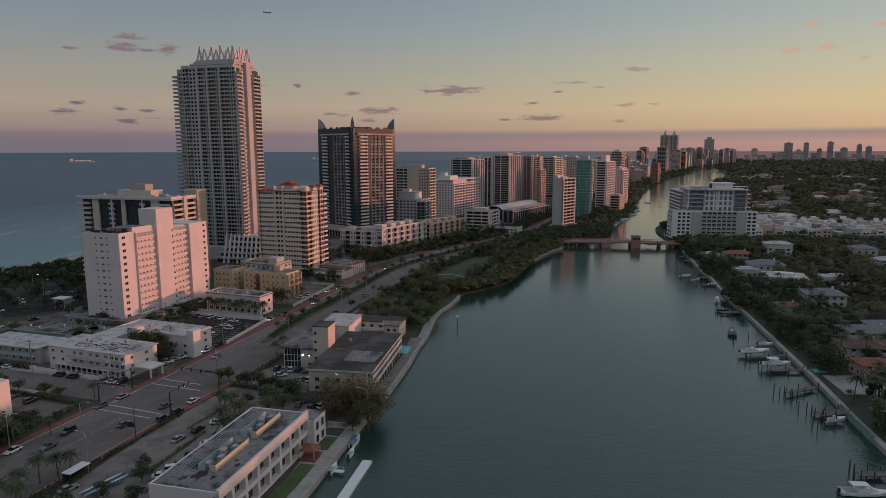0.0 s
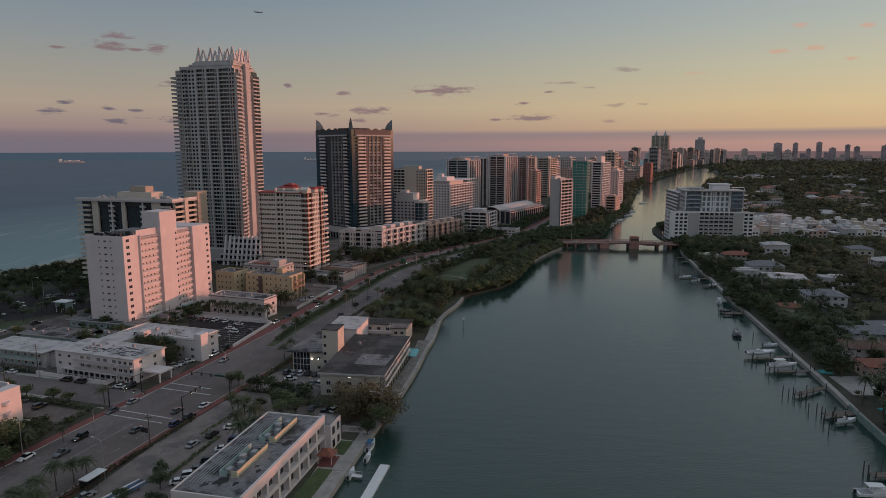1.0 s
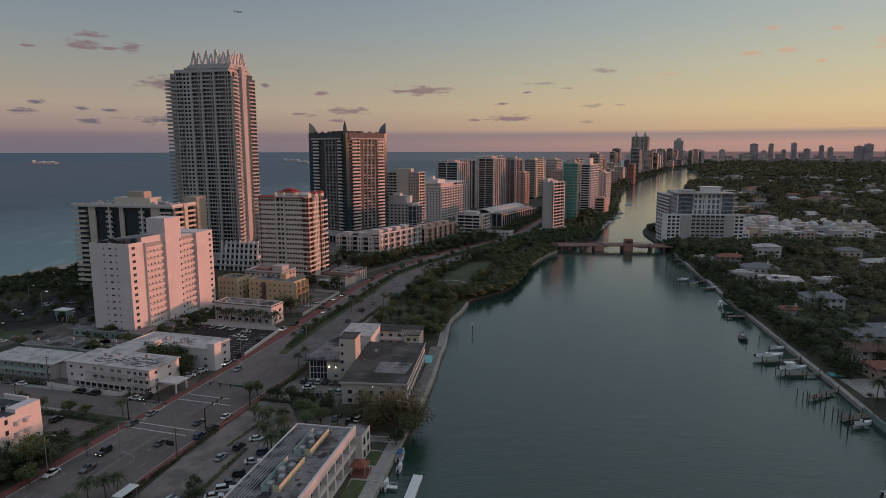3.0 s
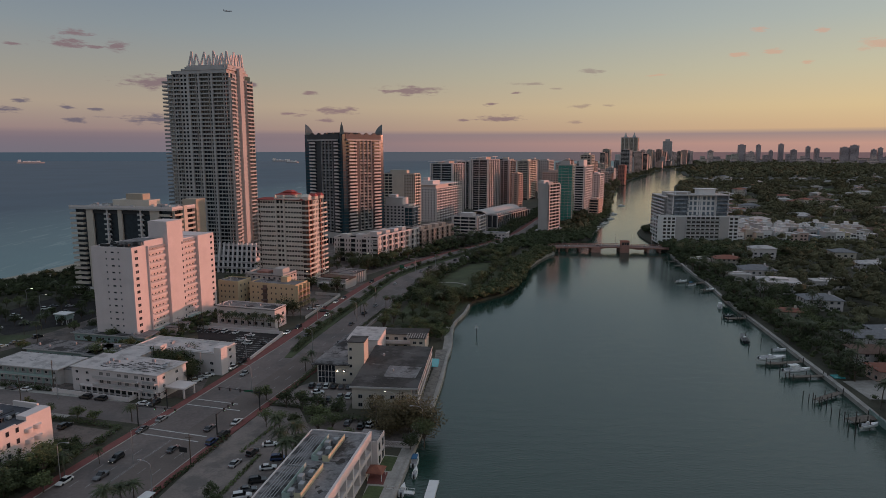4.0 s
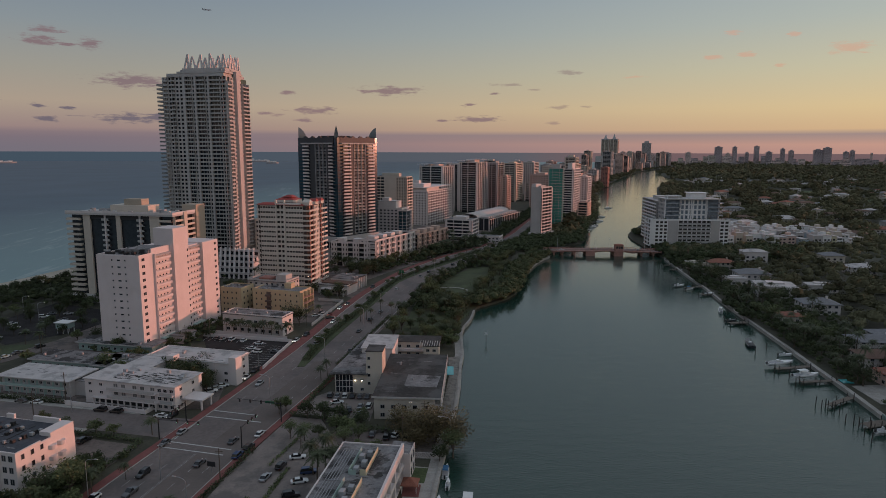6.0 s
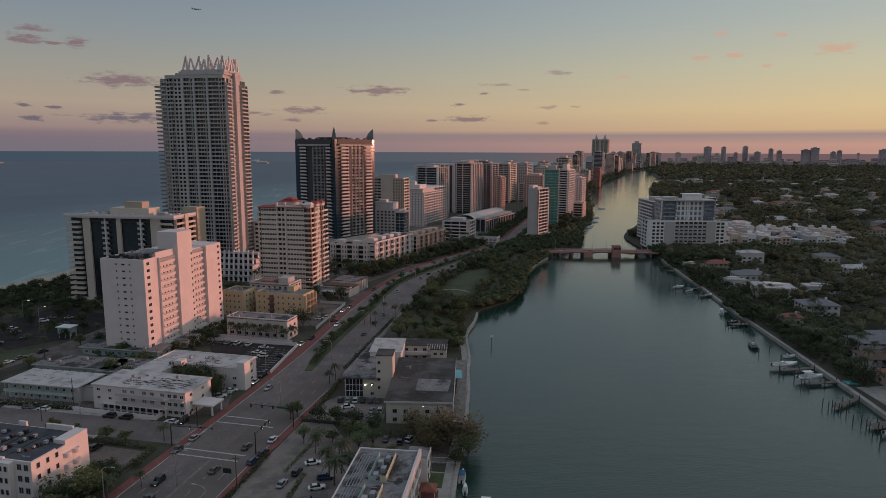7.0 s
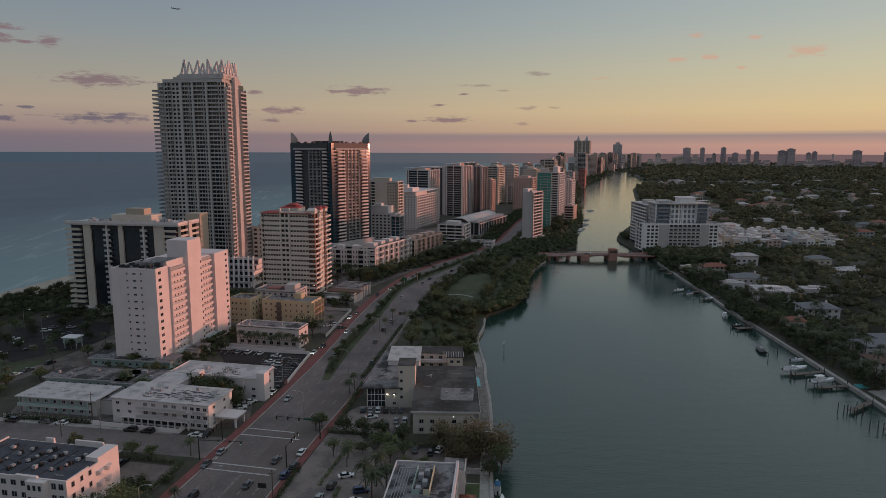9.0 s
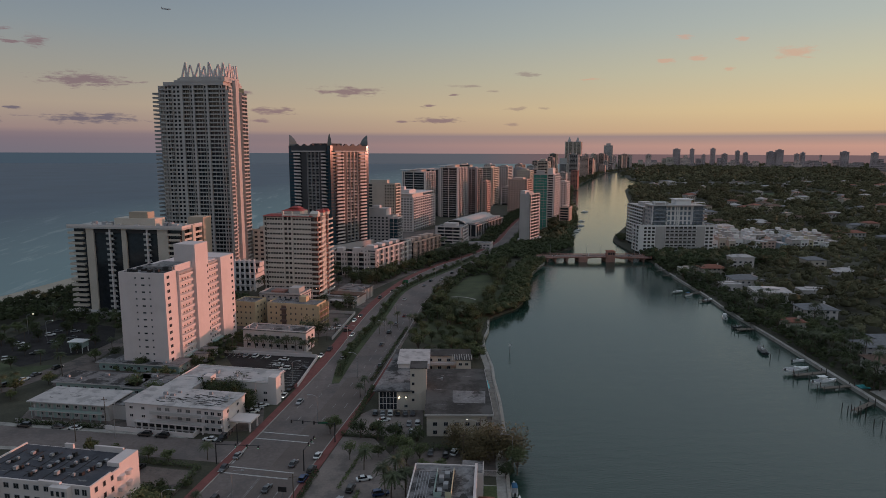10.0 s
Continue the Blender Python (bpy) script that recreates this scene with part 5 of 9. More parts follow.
def motel_c(x, y, w, d, seed, h=3.4):
    S = Shell("low_motel", "single-storey motel wing with a dark felt roof and mint walls", x, y, -17, "motel", "low motel wings")
    r = (0, w, 0, d)
    S.box("wall", "teal", 0, w, 0, d, 0, h)
    S.box("roof", "roofgrey", -0.9, w + 0.9, -1.1, d + 0.9, h, h + 0.3)
    S.box("fascia", "white2", -0.95, w + 0.95, -1.15, -1.05, h - 0.1, h + 0.35)
    roof_patches(S, (0, w, 0, d), h + 0.3, 9, seed)
    roof_units(S, r, h + 0.3, 5, seed + 1)
    ob = S.done()
    row_of_windows(ob, r, "F", 0.5, w - 0.5, int(w / 3.2), (0.9,), 1.3, 1.2)
    row_of_windows(ob, r, "R", 0.5, d - 0.5, 2, (0.9,), 1.2, 1.1)


def yellow_flats():
    for x, y, w, d, h, name in ((-107.5, 342.3, 28, 12.5, 12.4, "yellow_flats"), (-125, 346, 12.5, 12, 12.8, "yellow_flats_annex")):
        S = Shell("yellow_apartment_house", "four-storey yellow apartment house with small dark windows", x, y, -21.5, "apartment building", "yellow apartment houses")
        r = (0, w, 0, d)
        S.box("wall", "yellow", 0, w, 0, d, 0, h)
        S.box("roof", "roofgrey", 0.3, w - 0.3, 0.3, d - 0.3, h, h + 0.1)
        roof_edge(S, r, h, "yellow", 0.7)
        roof_units(S, r, h + 0.1, 5, int(w))
        if w > 20:
            S.box("stair_house", "yellow", 15, 19, 7, 11, h, h + 3)
            # flat brown panel: the inset bay's shade given as colour
            S.box("loggia_shade", "darkbrown", 8.2, 10.8, -0.04, 0, 0.5, h - 0.6)
            for k in range(4):
                S.box("balcony", "darkbrown", 7.9, 11.1, -1.3, 0, k * 3.05 + 0.3, k * 3.05 + 1.2)
                S.box("gallery", "tan", w, w + 1.5, 0.4, d - 0.4, k * 3.05 - 0.2, k * 3.05)
                S.box("gallery_rail", "darkbrown", w + 1.42, w + 1.5, 0.4, d - 0.4, k * 3.05, k * 3.05 + 1.0)
            for yy in (0.3, 4.3, 8.4, d - 0.7):
                S.box("gallery_post", "yellow", w + 0.02, w + 1.52, yy, yy + 0.4, 0, h)
        ob = S.done()
        zs = [1.0 + 3.05 * k for k in range(4)]
        for a in ((2.2, 5.2, 13.5, 16.2, 19.5, 22.5, 26) if w > 20 else (2, 4.2, 7, 9.6)):
            for z in zs:
                window(ob, face_pose(r, "F", a, z, 0.03), 0.8, 1.1, "tan", 0)
        for a in (2.5, 6, 9.5, 13):
            for z in zs:
                if a < d - 1:
                    window(ob, face_pose(r, "R", a, z, 0.03), 1.0, 1.3, "tan", 0)
    S = Shell("grey_apartment_house", "grey-white apartment house with a flat roof and terraces", -113, 357, -21.5, "apartment building")
    shell_box(S, (0, 24, 0, 14), 14.5, "white2", "roofgrey", 0.8)
    S.box("terrace", "redwall", 6, 13, 2, 8, 14.9, 16.2)
    S.box("stair_house", "white2", 16, 22, 3, 10, 14.8, 18)
    for k in range(1, 5):
        S.box("balcony", "white2", 6, 12, -1.4, 0, k * 3 - 0.2, k * 3 + 0.9)
    ob = S.done()
    row_of_windows(ob, (0, 24, 0, 14), "F", 0.5, 23.5, 7, (1, 4, 7, 10, 12.6), 1.3, 1.2, "grey")
    row_of_windows(ob, (0, 24, 0, 14), "R", 0.5, 13.5, 4, (4, 7, 10, 12.6), 1.3, 1.2, "grey")
    S = Shell("low_white_block", "two-storey pale block with a grey roof behind a row of palms", -114.5, 306, -20.5, "building")
    r = (0, 31.5, 0, 10)
    shell_box(S, r, 8.8, "white", "roofgrey", 0.4)
    S.box("stripe", "tan", -0.02, 31.52, -0.03, 0, 3.3, 3.6)
    roof_units(S, r, 9.1, 6, 12)
    S.box("garden_wall", "white", -4, 36, -4.4, -4.1, 0, 1.7)
    ob = S.done()
    row_of_windows(ob, r, "F", 1, 30.5, 8, (1.2, 5.3), 1.7, 1.4, "grey")
    row_of_windows(ob, r, "R", 1, 9, 2, (1.2, 5.3), 1.7, 1.4, "grey")
    S = Shell("low_shop", "single-storey pale shop with a flat roof beside the avenue", -78, 388, -25, "shop")
    r = (0, 20, 0, 13)
    shell_box(S, r, 5.0, "white2", "roofgrey", 0.6)
    S.box("rear_wall", "white2", 1.5, 18, 13.02, 30, 0, 6.6)
    S.box("rear_roof", "roofgrey", 1.1, 18.4, 13.4, 30.4, 6.6, 6.9)
    S.box("tiled_roof", "tilebrown", -0.4, 20.4, 4.0, 12.6, 5.3, 5.9)
    S.box("arcade", "white2", 4, 20, -5, -0.1, 3.4, 3.9)
    for i in range(5):
        S.box("post", "white2", 4.2 + i * 3.8, 4.6 + i * 3.8, -4.8, -4.4, 0, 3.4)
    for i in range(7):
        S.box("side_pier", "white2", 18.02, 18.6, 13.6 + i * 2.4, 14.4 + i * 2.4, 0, 6.5)
    roof_units(S, (2, 18, 14, 29), 6.9, 4, 91)
    ob = S.done()
    row_of_windows(ob, r, "F", 1, 19, 5, (0.8,), 2.2, 2.2, "grey")
    part("wall_lamp", Acc().box(9.5, 9.9, -0.3, -0.05, 3.0, 3.3), M["lit"], ob, "lit wall lamp")
    # white walls along the red footway
    for x0, y0, x1, y1 in ((-73.6, 312, -61.4, 362), (-61.4, 362, -76, 367)):
        d = Vector((x1 - x0, y1 - y0, 0))
        a = math.degrees(math.atan2(d.y, d.x))
        solo("garden_wall", Acc().box(0, d.length, -0.15, 0.15, 0, 1.5), M["white2"], "low white rendered wall beside the red footway", "wall", m=pose(x0, y0, 0, 0, 0, a))


def creek_hotel():
    S = Shell("creek_hotel", "low creekside hotel with black felt roof and cream stair tower", -41.6, 199.2, -8.6, "hotel")
    h = 7.8
    r = (0, 19.5, 0, 42.5)
    S.box("wall", "offwhite", 0, 19.5, 0, 42.5, 0, h - 0.3)
    S.box("roof", "roofdark", -0.6, 21.6, -1.0, 43.2, h - 0.3, h)
    S.box("fascia", "white2", -0.65, 21.7, -1.1, -1.0, h - 0.45, h + 0.15)
    S.box("fascia", "white2", 21.6, 21.7, -1.0, 43.2, h - 0.45, h + 0.15)
    for z in (2.6, 5.2):
        S.box("gallery", "white2", 19.5, 21.6, 0, 42.5, z - 0.25, z)
        S.box("gallery_rail", "white", 21.5, 21.6, 0, 42.5, z, z + 0.95)
    for i in range(12):
        S.box("gallery_post", "offwhite", 21.2, 21.5, 0.2 + i * 3.8, 0.5 + i * 3.8, 0, h - 0.3)
    # grey-roofed wing with a glazed lobby
    a = S.acc("wing_wall", "offwhite")
    a.prism([(-17.6, 21.4), (-6.2, 21.4), (-6.2, 62), (-13.5, 62)], 0, h - 0.5)
    a = S.acc("wing_roof", "roofgrey")
    a.prism([(-19.4, 19.8), (-5.6, 19.8), (-5.6, 62.6), (-14.3, 62.6)], h - 0.5, h - 0.15)
    S.box("stair_tower", "offwhite", -6.2, -0.4, 21.0, 28.5, 0, 15.6)
    S.box("stair_tower_roof", "roofdark", -6.4, -0.2, 20.8, 28.7, 15.6, 15.85)
    S.box("white_upper_wing", "white", -12, 0, 44, 62, 0, h + 1.6)
    S.box("white_upper_roof", "roofwhite", -12.4, 0.4, 43.6, 62.4, h + 1.6, h + 1.9)
    S.box("rear_wing", "offwhite", -14, 17, 62.7, 71, 0, 6.6)
    S.box("rear_roof", "roofdark", -14.6, 17.6, 62.2, 71.6, 6.6, 6.85)
    S.box("rear_gallery", "white", -2, 12, 61.0, 62.6, 3.0, 4.1)
    S.box("end_block", "offwhite", 11, 17.2, 57, 62.6, 0, 6.6)
    S.box("end_roof", "roofdark", 10.7, 17.6, 56.6, 62.1, 6.6, 6.85)
    for i in range(9):
        S.box("pergola_slat", "white2", 9.4 + i * 1.0, 9.6 + i * 1.0, 56.0, 63.0, 7.0, 7.2)
    roof_units(S, (2, 17, 10, 40), h, 2, 31)
    roof_patches(S, (0, 18, 2, 41), h, 10, 32, "roofgrey")
    S.acc("roof_membrane", "roofgrey").prism([(8.6, 9), (19.6, 8.6), (20.4, 19.5), (8.9, 20.2)], h, h + 0.015)
    # lobby glazing
    S.box("lobby_glass", "glass", -17.2, -11.0, 21.3, 21.36, 0.4, h - 1.0)
    for i in range(6):
        S.box("lobby_bar", "white", -17.3 + i * 1.24, -17.15 + i * 1.24, 21.2, 21.34, 0.2, h - 0.9)
    for z in (2.4, 4.6):
        S.box("lobby_bar", "white", -17.3, -10.95, 21.2, 21.34, z, z + 0.15)
    ob = S.done()
    for z in (3.4, 6.4, 9.4, 12.6):
        window(ob, face_pose((-6.2, -0.4, 21.0, 28.5), "F", 1.0, z, 0.03), 1.0, 1.1, "grey", 0)
    row_of_windows(ob, r, "F", 1, 18.5, 5, (0.8, 3.6), 1.4, 1.3, "grey")
    row_of_windows(ob, (0, 19.5, 0, 42.5), "R", 0.5, 42, 12, (0.3, 2.9, 5.4), 2.0, 1.9, "grey")
    row_of_windows(ob, (-14, 17, 62.7, 71), "F", 1, 24, 6, (0.9, 4.2), 1.5, 1.2, "grey")
    row_of_windows(ob, (11, 17.2, 57, 62.6), "F", 0.5, 5.7, 2, (1, 4.3), 1.4, 1.1, "grey")
    row_of_windows(ob, (-17.6, -6.2, 21.4, 62), "F", 8.6, 11, 1, (1.0, 4.4), 1.2, 1.0, "grey")
    for x in (-10.4, -8.0):
        part("wall_lamp", Acc().box(x, x + 0.3, 21.1, 21.38, 4.6, 4.85), M["lit"], ob, "lit wall lamp")


def near_office():
    S = Shell("office_building", "two-storey white office building with tall window bays and roof plant screens", -58.8, 123.5, -13.5, "office building")
    W, D, h = 16.2, 41.0, 9.3
    S.box("wall", "white", 0, W - 1.2, 0, D, 0, h - 0.3)
    S.box("roof", "roofgrey", 0, W - 0.3, 0.1, D - 0.1, h - 0.3, h)
    S.box("kerb", "white", -0.1, 0.25, 0, D, h - 0.4, h + 0.25)
    S.box("kerb", "white", 0.25, W, -0.1, 0.25, h - 0.6, h + 0.3)
    S.box("kerb", "white", 0.25, W, D - 0.25, D + 0.1, h - 0.6, h + 0.3)
    # creek facade: deep white frame round eight bays
    S.box("facade_frame", "white", W - 0.4, W + 0.25, -0.1, D + 0.1, h - 1.4, h + 0.9)
    S.box("facade_frame", "white", W - 1.2, W + 0.2, 0, D, 3.9, 5.0)
    S.box("facade_frame", "white", W - 1.2, W + 0.2, 0, D, 0, 0.6)
    n = 8
    for i in range(n + 1):
        y = i * D / n
        S.box("facade_pier", "white", W - 1.2, W + 0.22, max(0, y - 0.45), min(D, y + 0.45), 0, h - 1.4)
    S.box("annex", "white", W - 4, W + 1.8, D, D + 7, 0, 7.4)
    S.box("annex_roof", "roofgrey", W - 4, W + 1.6, D + 0.2, D + 6.8, 7.4, 7.5)
    # plant screens
    for y, l in ((8, 13.5), (25, 12)):
        S.box("screen_back", "teal", 6.2, 6.35, y, y + l, h, h + 1.3)
        S.box("screen_front", "lemon", 10.4, 10.55, y, y + l, h, h + 1.5)
        S.box("screen_end", "teal", 6.35, 8.0, y - 0.1, y, h, h + 1.3)
        S.box("screen_end", "lemon", 9.0, 10.5, y - 0.1, y, h, h + 1.5)
        for k in range(4):
            S.box("plant_unit", "grey", 7.0 + (k % 2) * 1.3, 8.2 + (k % 2) * 1.3, y + 1 + k * 2.8, y + 2.6 + k * 2.8, h, h + 1.1 + 0.2 * (k % 3))
        for k in range(5):
            S.box("pipe", "grey", 1.5 + k * 0.7, 1.62 + k * 0.7, y - 4, y + l, h + 0.05, h + 0.2)
        S.box("pipe", "grey", 1.5, 9, y + l + 0.2, y + l + 0.35, h + 0.05, h + 0.2)
    roof_patches(S, (3, 15, 2, 39), h, 30, 41, "roofdark")
    roof_blots(S, (4.5, 15.4, 1, 40), h, 16, 44)
    ob = S.done()
    for i in range(n):
        y = (i + 0.5) * D / n
        for z, hh in ((0.7, 3.1), (5.1, 2.7)):
            window(ob, face_pose((0, W - 1.2, 0, D), "R", y, z, 0.05), 3.7, hh, "lemon" if i % 3 == 1 else "grey", 2)
    for y in (1.8, 5):
        for z in (0.6, 4.2):
            window(ob, face_pose((0, W + 1.8, D, D + 7), "R", y, z, 0.03), 1.6, 2.2, "grey", 0)
    row_of_windows(ob, (0, W, 0, D), "L", 1, 40, 10, (1.0, 5.4), 1.8, 1.5, "grey")


def near_flats():
    S = Shell("corner_apartment_house", "four-storey white apartment house with a blue-black roof and round-cornered balconies", -160, 168.5, -19, "apartment building")
    W, D, h = 34.0, 18.0, 12.0
    r = (0, W, 0, D)
    S.box("wall", "white", 0, W, 0, D, 0, h)
    S.box("roof", "roofnavy", 0.4, W - 0.4, 0.4, D - 0.4, h, h + 0.12)
    for c in ((0, W, 0, 0.4), (0, 0.4, 0.4, D), (W - 0.4, W, 0.4, 7.5)):
        S.box("parapet", "white", *c, h, h + 0.5)
    S.box("parapet_block", "white", 21.5, 30.0, D - 0.6, D, h, h + 1.6)
    S.box("parapet_block", "white", 12.5, 15.0, D - 0.6, D, h, h + 1.4)
    S.box("parapet_block", "white", W - 3.5, W, 10.5, D, h, h + 1.2)
    S.box("parapet_block", "white", 20, 26, -0.2, 0.5, h, h + 0.9)
    S.box("projection", "white", 4, 9, -1.5, 0, 0, h + 0.3)
    S.box("projection", "white", 24, 29, -1.5, 0, 0, h + 0.3)
    g = random.Random(77)
    for row in range(5):
        for k in range(9):
            x, y = 3.4 + row * 5.6 + g.uniform(-0.5, 0.5) + k * 0.42, 2.6 + k * 1.35 + g.uniform(-0.3, 0.3)
            w = g.uniform(0.55, 1.0)
            if g.random() < 0.86:
                S.box("roof_unit" if k % 2 else "condenser", "grey" if k % 2 else "darkmetal", x, x + w, y, y + w, h + 0.3, h + g.uniform(0.7, 1.2))
                S.box("unit_stand", "darkmetal", x - 0.1, x + w + 0.1, y - 0.1, y + w + 0.1, h + 0.12, h + 0.3)
        S.box("roof_pipe", "darkmetal", 3 + row * 5.4, 3.12 + row * 5.4, 2, 15, h + 0.14, h + 0.26)
    roof_patches(S, (2, 33, 1, 16), h + 0.12, 14, 78, "roofgrey")
    roof_patches(S, (2, 33, 1, 16), h + 0.12, 12, 79, "roofdark")
    ob = S.done()
    for k in range(1, 4):
        for y in (10.6, 13.4):
            b = Acc()
            pts = [(0, -1.1)] + [(0.5 + 0.8 * math.sin(t), -0.9 * math.cos(t)) for t in [math.pi * i / 8 for i in range(9)]] + [(0, 1.1)]
            b.prism(pts, -0.2, 0.95)
            part("balcony", b, M["white"], ob).matrix_basis = pose(W, y, k * 3.05)
    row_of_windows(ob, r, "R", 0.6, 9, 3, (1.0, 4.05, 7.1, 10.1), 1.0, 1.4, "grey", 0)
    row_of_windows(ob, r, "F", 9.5, 23.5, 5, (1.0, 4.05, 7.1, 10.1), 1.5, 1.4, "grey", 1)
    row_of_windows(ob, (0, W, -1.5, D), "F", 24.3, 28.7, 3, (4.05, 7.1, 10.1), 0.9, 1.4, "grey", 0)
    row_of_windows(ob, r, "F", 29.5, 33.5, 2, (1.0, 4.05, 7.1, 10.1), 1.3, 1.6, "grey", 1)


motel_a()
motel_b()
motel_c(-178, 261, 34, 11, 51)
motel_c(-170, 283, 36, 9, 52)
motel_c(-150, 251, 13, 14, 53)
yellow_flats()
creek_hotel()
near_office()
near_flats()

# ---- blocks further along the island and over the creek ----
def generic(name, label, fr, rz, w, d, h, wall="white2", style="bands", front="bands", glass="glass", fh=3.1, group="", pent=3.0, roofm="roofgrey", rail=None, category="apartment building", plain=False):
    """A block given by its front right corner. Styles of its faces: bands of balconies, punched windows, or glass."""
    c, s = math.cos(radians(rz)), math.sin(radians(rz))
    S = Shell(name, label, fr[0] - w * c, fr[1] - w * s, rz, category, group)
    r = (0, w, 0, d)
    S.plain = plain or fh >= 6
    n = max(1, round(h / fh))
    S.box("window_glass", glass, 0.3, w - 0.3, 0.3, d - 0.3, 0, h)
    for face, st in (("F", front), ("R", style), ("L", "punched")):
        L = length(r, face)
        if st == "bands":
            balconies(S, r, face, 0, L, fh, h, n - 1, 1.3, wall, rail or wall, max(1, int(L / 7)), True, 1.0)
            span(S, "pier_grid", wall, r, face, 0, L * 0.07, 0, h, 0, 1.35)
            span(S, "pier_grid", wall, r, face, L * 0.93, L, 0, h, 0, 1.35)
        elif st == "stacks":
            k = max(1, int(L / 9))
            for i in range(k):
                a0, a1 = L * i / k, L * (i + 1) / k
                m = a0 + (a1 - a0) * 0.52
                punched(S, r, face, a0, m, 0, h, n, 2, 0.6, 0.5, 0.3, material=wall)
                balconies(S, r, face, m, a1, fh, h, n - 1, 1.2, wall, rail or wall, 0, True, 1.0)
        elif st == "punched":
            punched(S, r, face, 0, L, 0, h, n, max(1, int(L / 3.6)), 0.55, 0.48, 0.3, material=wall)
        elif st == "glass":
            for k in range(1, n):
                span(S, "glazing_strip", wall, r, face, 0, L, k * fh - 0.15, k * fh + 0.15, 0, 0.12)
            for i in range(max(2, int(L / 3.2)) + 1):
                a = L * i / max(2, int(L / 3.2))
                span(S, "pier_grid", wall, r, face, max(0, a - 0.12), min(L, a + 0.12), 0, h, 0, 0.16)
        elif st == "ribbon":
            # long dark window bands between thin slabs, white piers at both ends
            for k in range(1, n):
                span(S, "balcony_stack", wall, r, face, 0, L, k * fh - 0.2, k * fh + 0.12, 0, 1.1)
                span(S, "balcony_railing", "tintrail", r, face, 0, L, k * fh + 0.12, k * fh + 0.8, 1.0, 1.1)
            for a, b in ((0, 1.3), (2.6, 3.6), (L * 0.5 - 0.3, L * 0.5 + 0.3), (L - 1.2, L)):
                span(S, "pier_grid", wall, r, face, a, b, 0, h + 1.4, 0, 1.3)
        elif st == "mixed":
            # open balconies, a blank panel, then small windows
            balconies(S, r, face, 0, L * 0.36, fh, h, n - 1, 1.0, wall, wall, 3, True, 1.0)
            span(S, "wall", wall, r, face, L * 0.36, L * 0.7, 0, h, 0, 0.9)
            punched(S, r, face, L * 0.7, L, 0, h, n, 4, 0.6, 0.5, 0.3, material=wall, th=0.6)
        elif st == "checker":
            # balcony boxes set to and fro from column to column
            k = max(2, int(L / 7.5))
            for i in range(k):
                a0, a1 = L * i / k, L * (i + 1) / k
                span(S, "pier_grid", wall, r, face, a0, a0 + 0.9, 0, h, 0, 1.5)
                for q in range(1, n):
                    z = q * fh
                    span(S, "balcony_stack", wall, r, face, a0 + 0.9, a1, z - 0.25, z, 0, 1.3)
                    span(S, "balcony_railing", wall, r, face, a0 + 0.9, a0 + (a1 - a0) * 0.62, z, z + 1.05, 1.2, 1.5)
                    span(S, "balcony_railing", wall, r, face, a0 + (a1 - a0) * 0.62, a1, z, z + 0.5, 1.2, 1.3)
            span(S, "pier_grid", wall, r, face, L - 0.6, L, 0, h, 0, 1.5)
        elif st == "blank":
            span(S, "wall", wall, r, face, 0, L, 0, h, 0, 0.3)
        elif st == "bays":
            k = max(2, int(L / 6.5))
            for i in range(k):
                a0, a1 = L * i / k, L * (i + 1) / k
                span(S, "pier_grid", wall, r, face, a0, a0 + 1.5, 0, h + 1.2, 0, 1.3)
                balconies(S, r, face, a0 + 1.5, a1, fh, h, n - 1, 1.0, wall, "smoke", 0, True, 0.8)
            span(S, "pier_grid", wall, r, face, L - 1.0, L, 0, h + 1.2, 0, 1.3)
    if plain or fh >= 6:
        S.box("roof", roofm, -0.4, w + 0.4, -0.4, d + 0.4, h, h + 0.8)
        if pent:
            S.box("plant_room", wall, w * 0.25, w * 0.7, d * 0.2, d * 0.65, h + 0.8, h + 0.8 + pent)
        return S
    S.box("wall", wall, 0, w, d - 0.3, d, 0, h)
    S.box("roof", roofm, -0.4, w + 0.4, -0.4, d + 0.4, h, h + 0.4)
    S.box("parapet", wall, -0.5, w + 0.5, -0.5, -0.1, h, h + 1.2)
    S.box("parapet", wall, w + 0.1, w + 0.5, -0.1, d, h, h + 1.2)
    if pent:
        S.box("plant_room", wall, w * 0.25, w * 0.75, d * 0.2, d * 0.65, h + 0.4, h + 0.4 + pent)
        S.box("plant_unit", "grey", w * 0.1, w * 0.2, d * 0.3, d * 0.45, h + 0.4, h + 1.8)
    return S


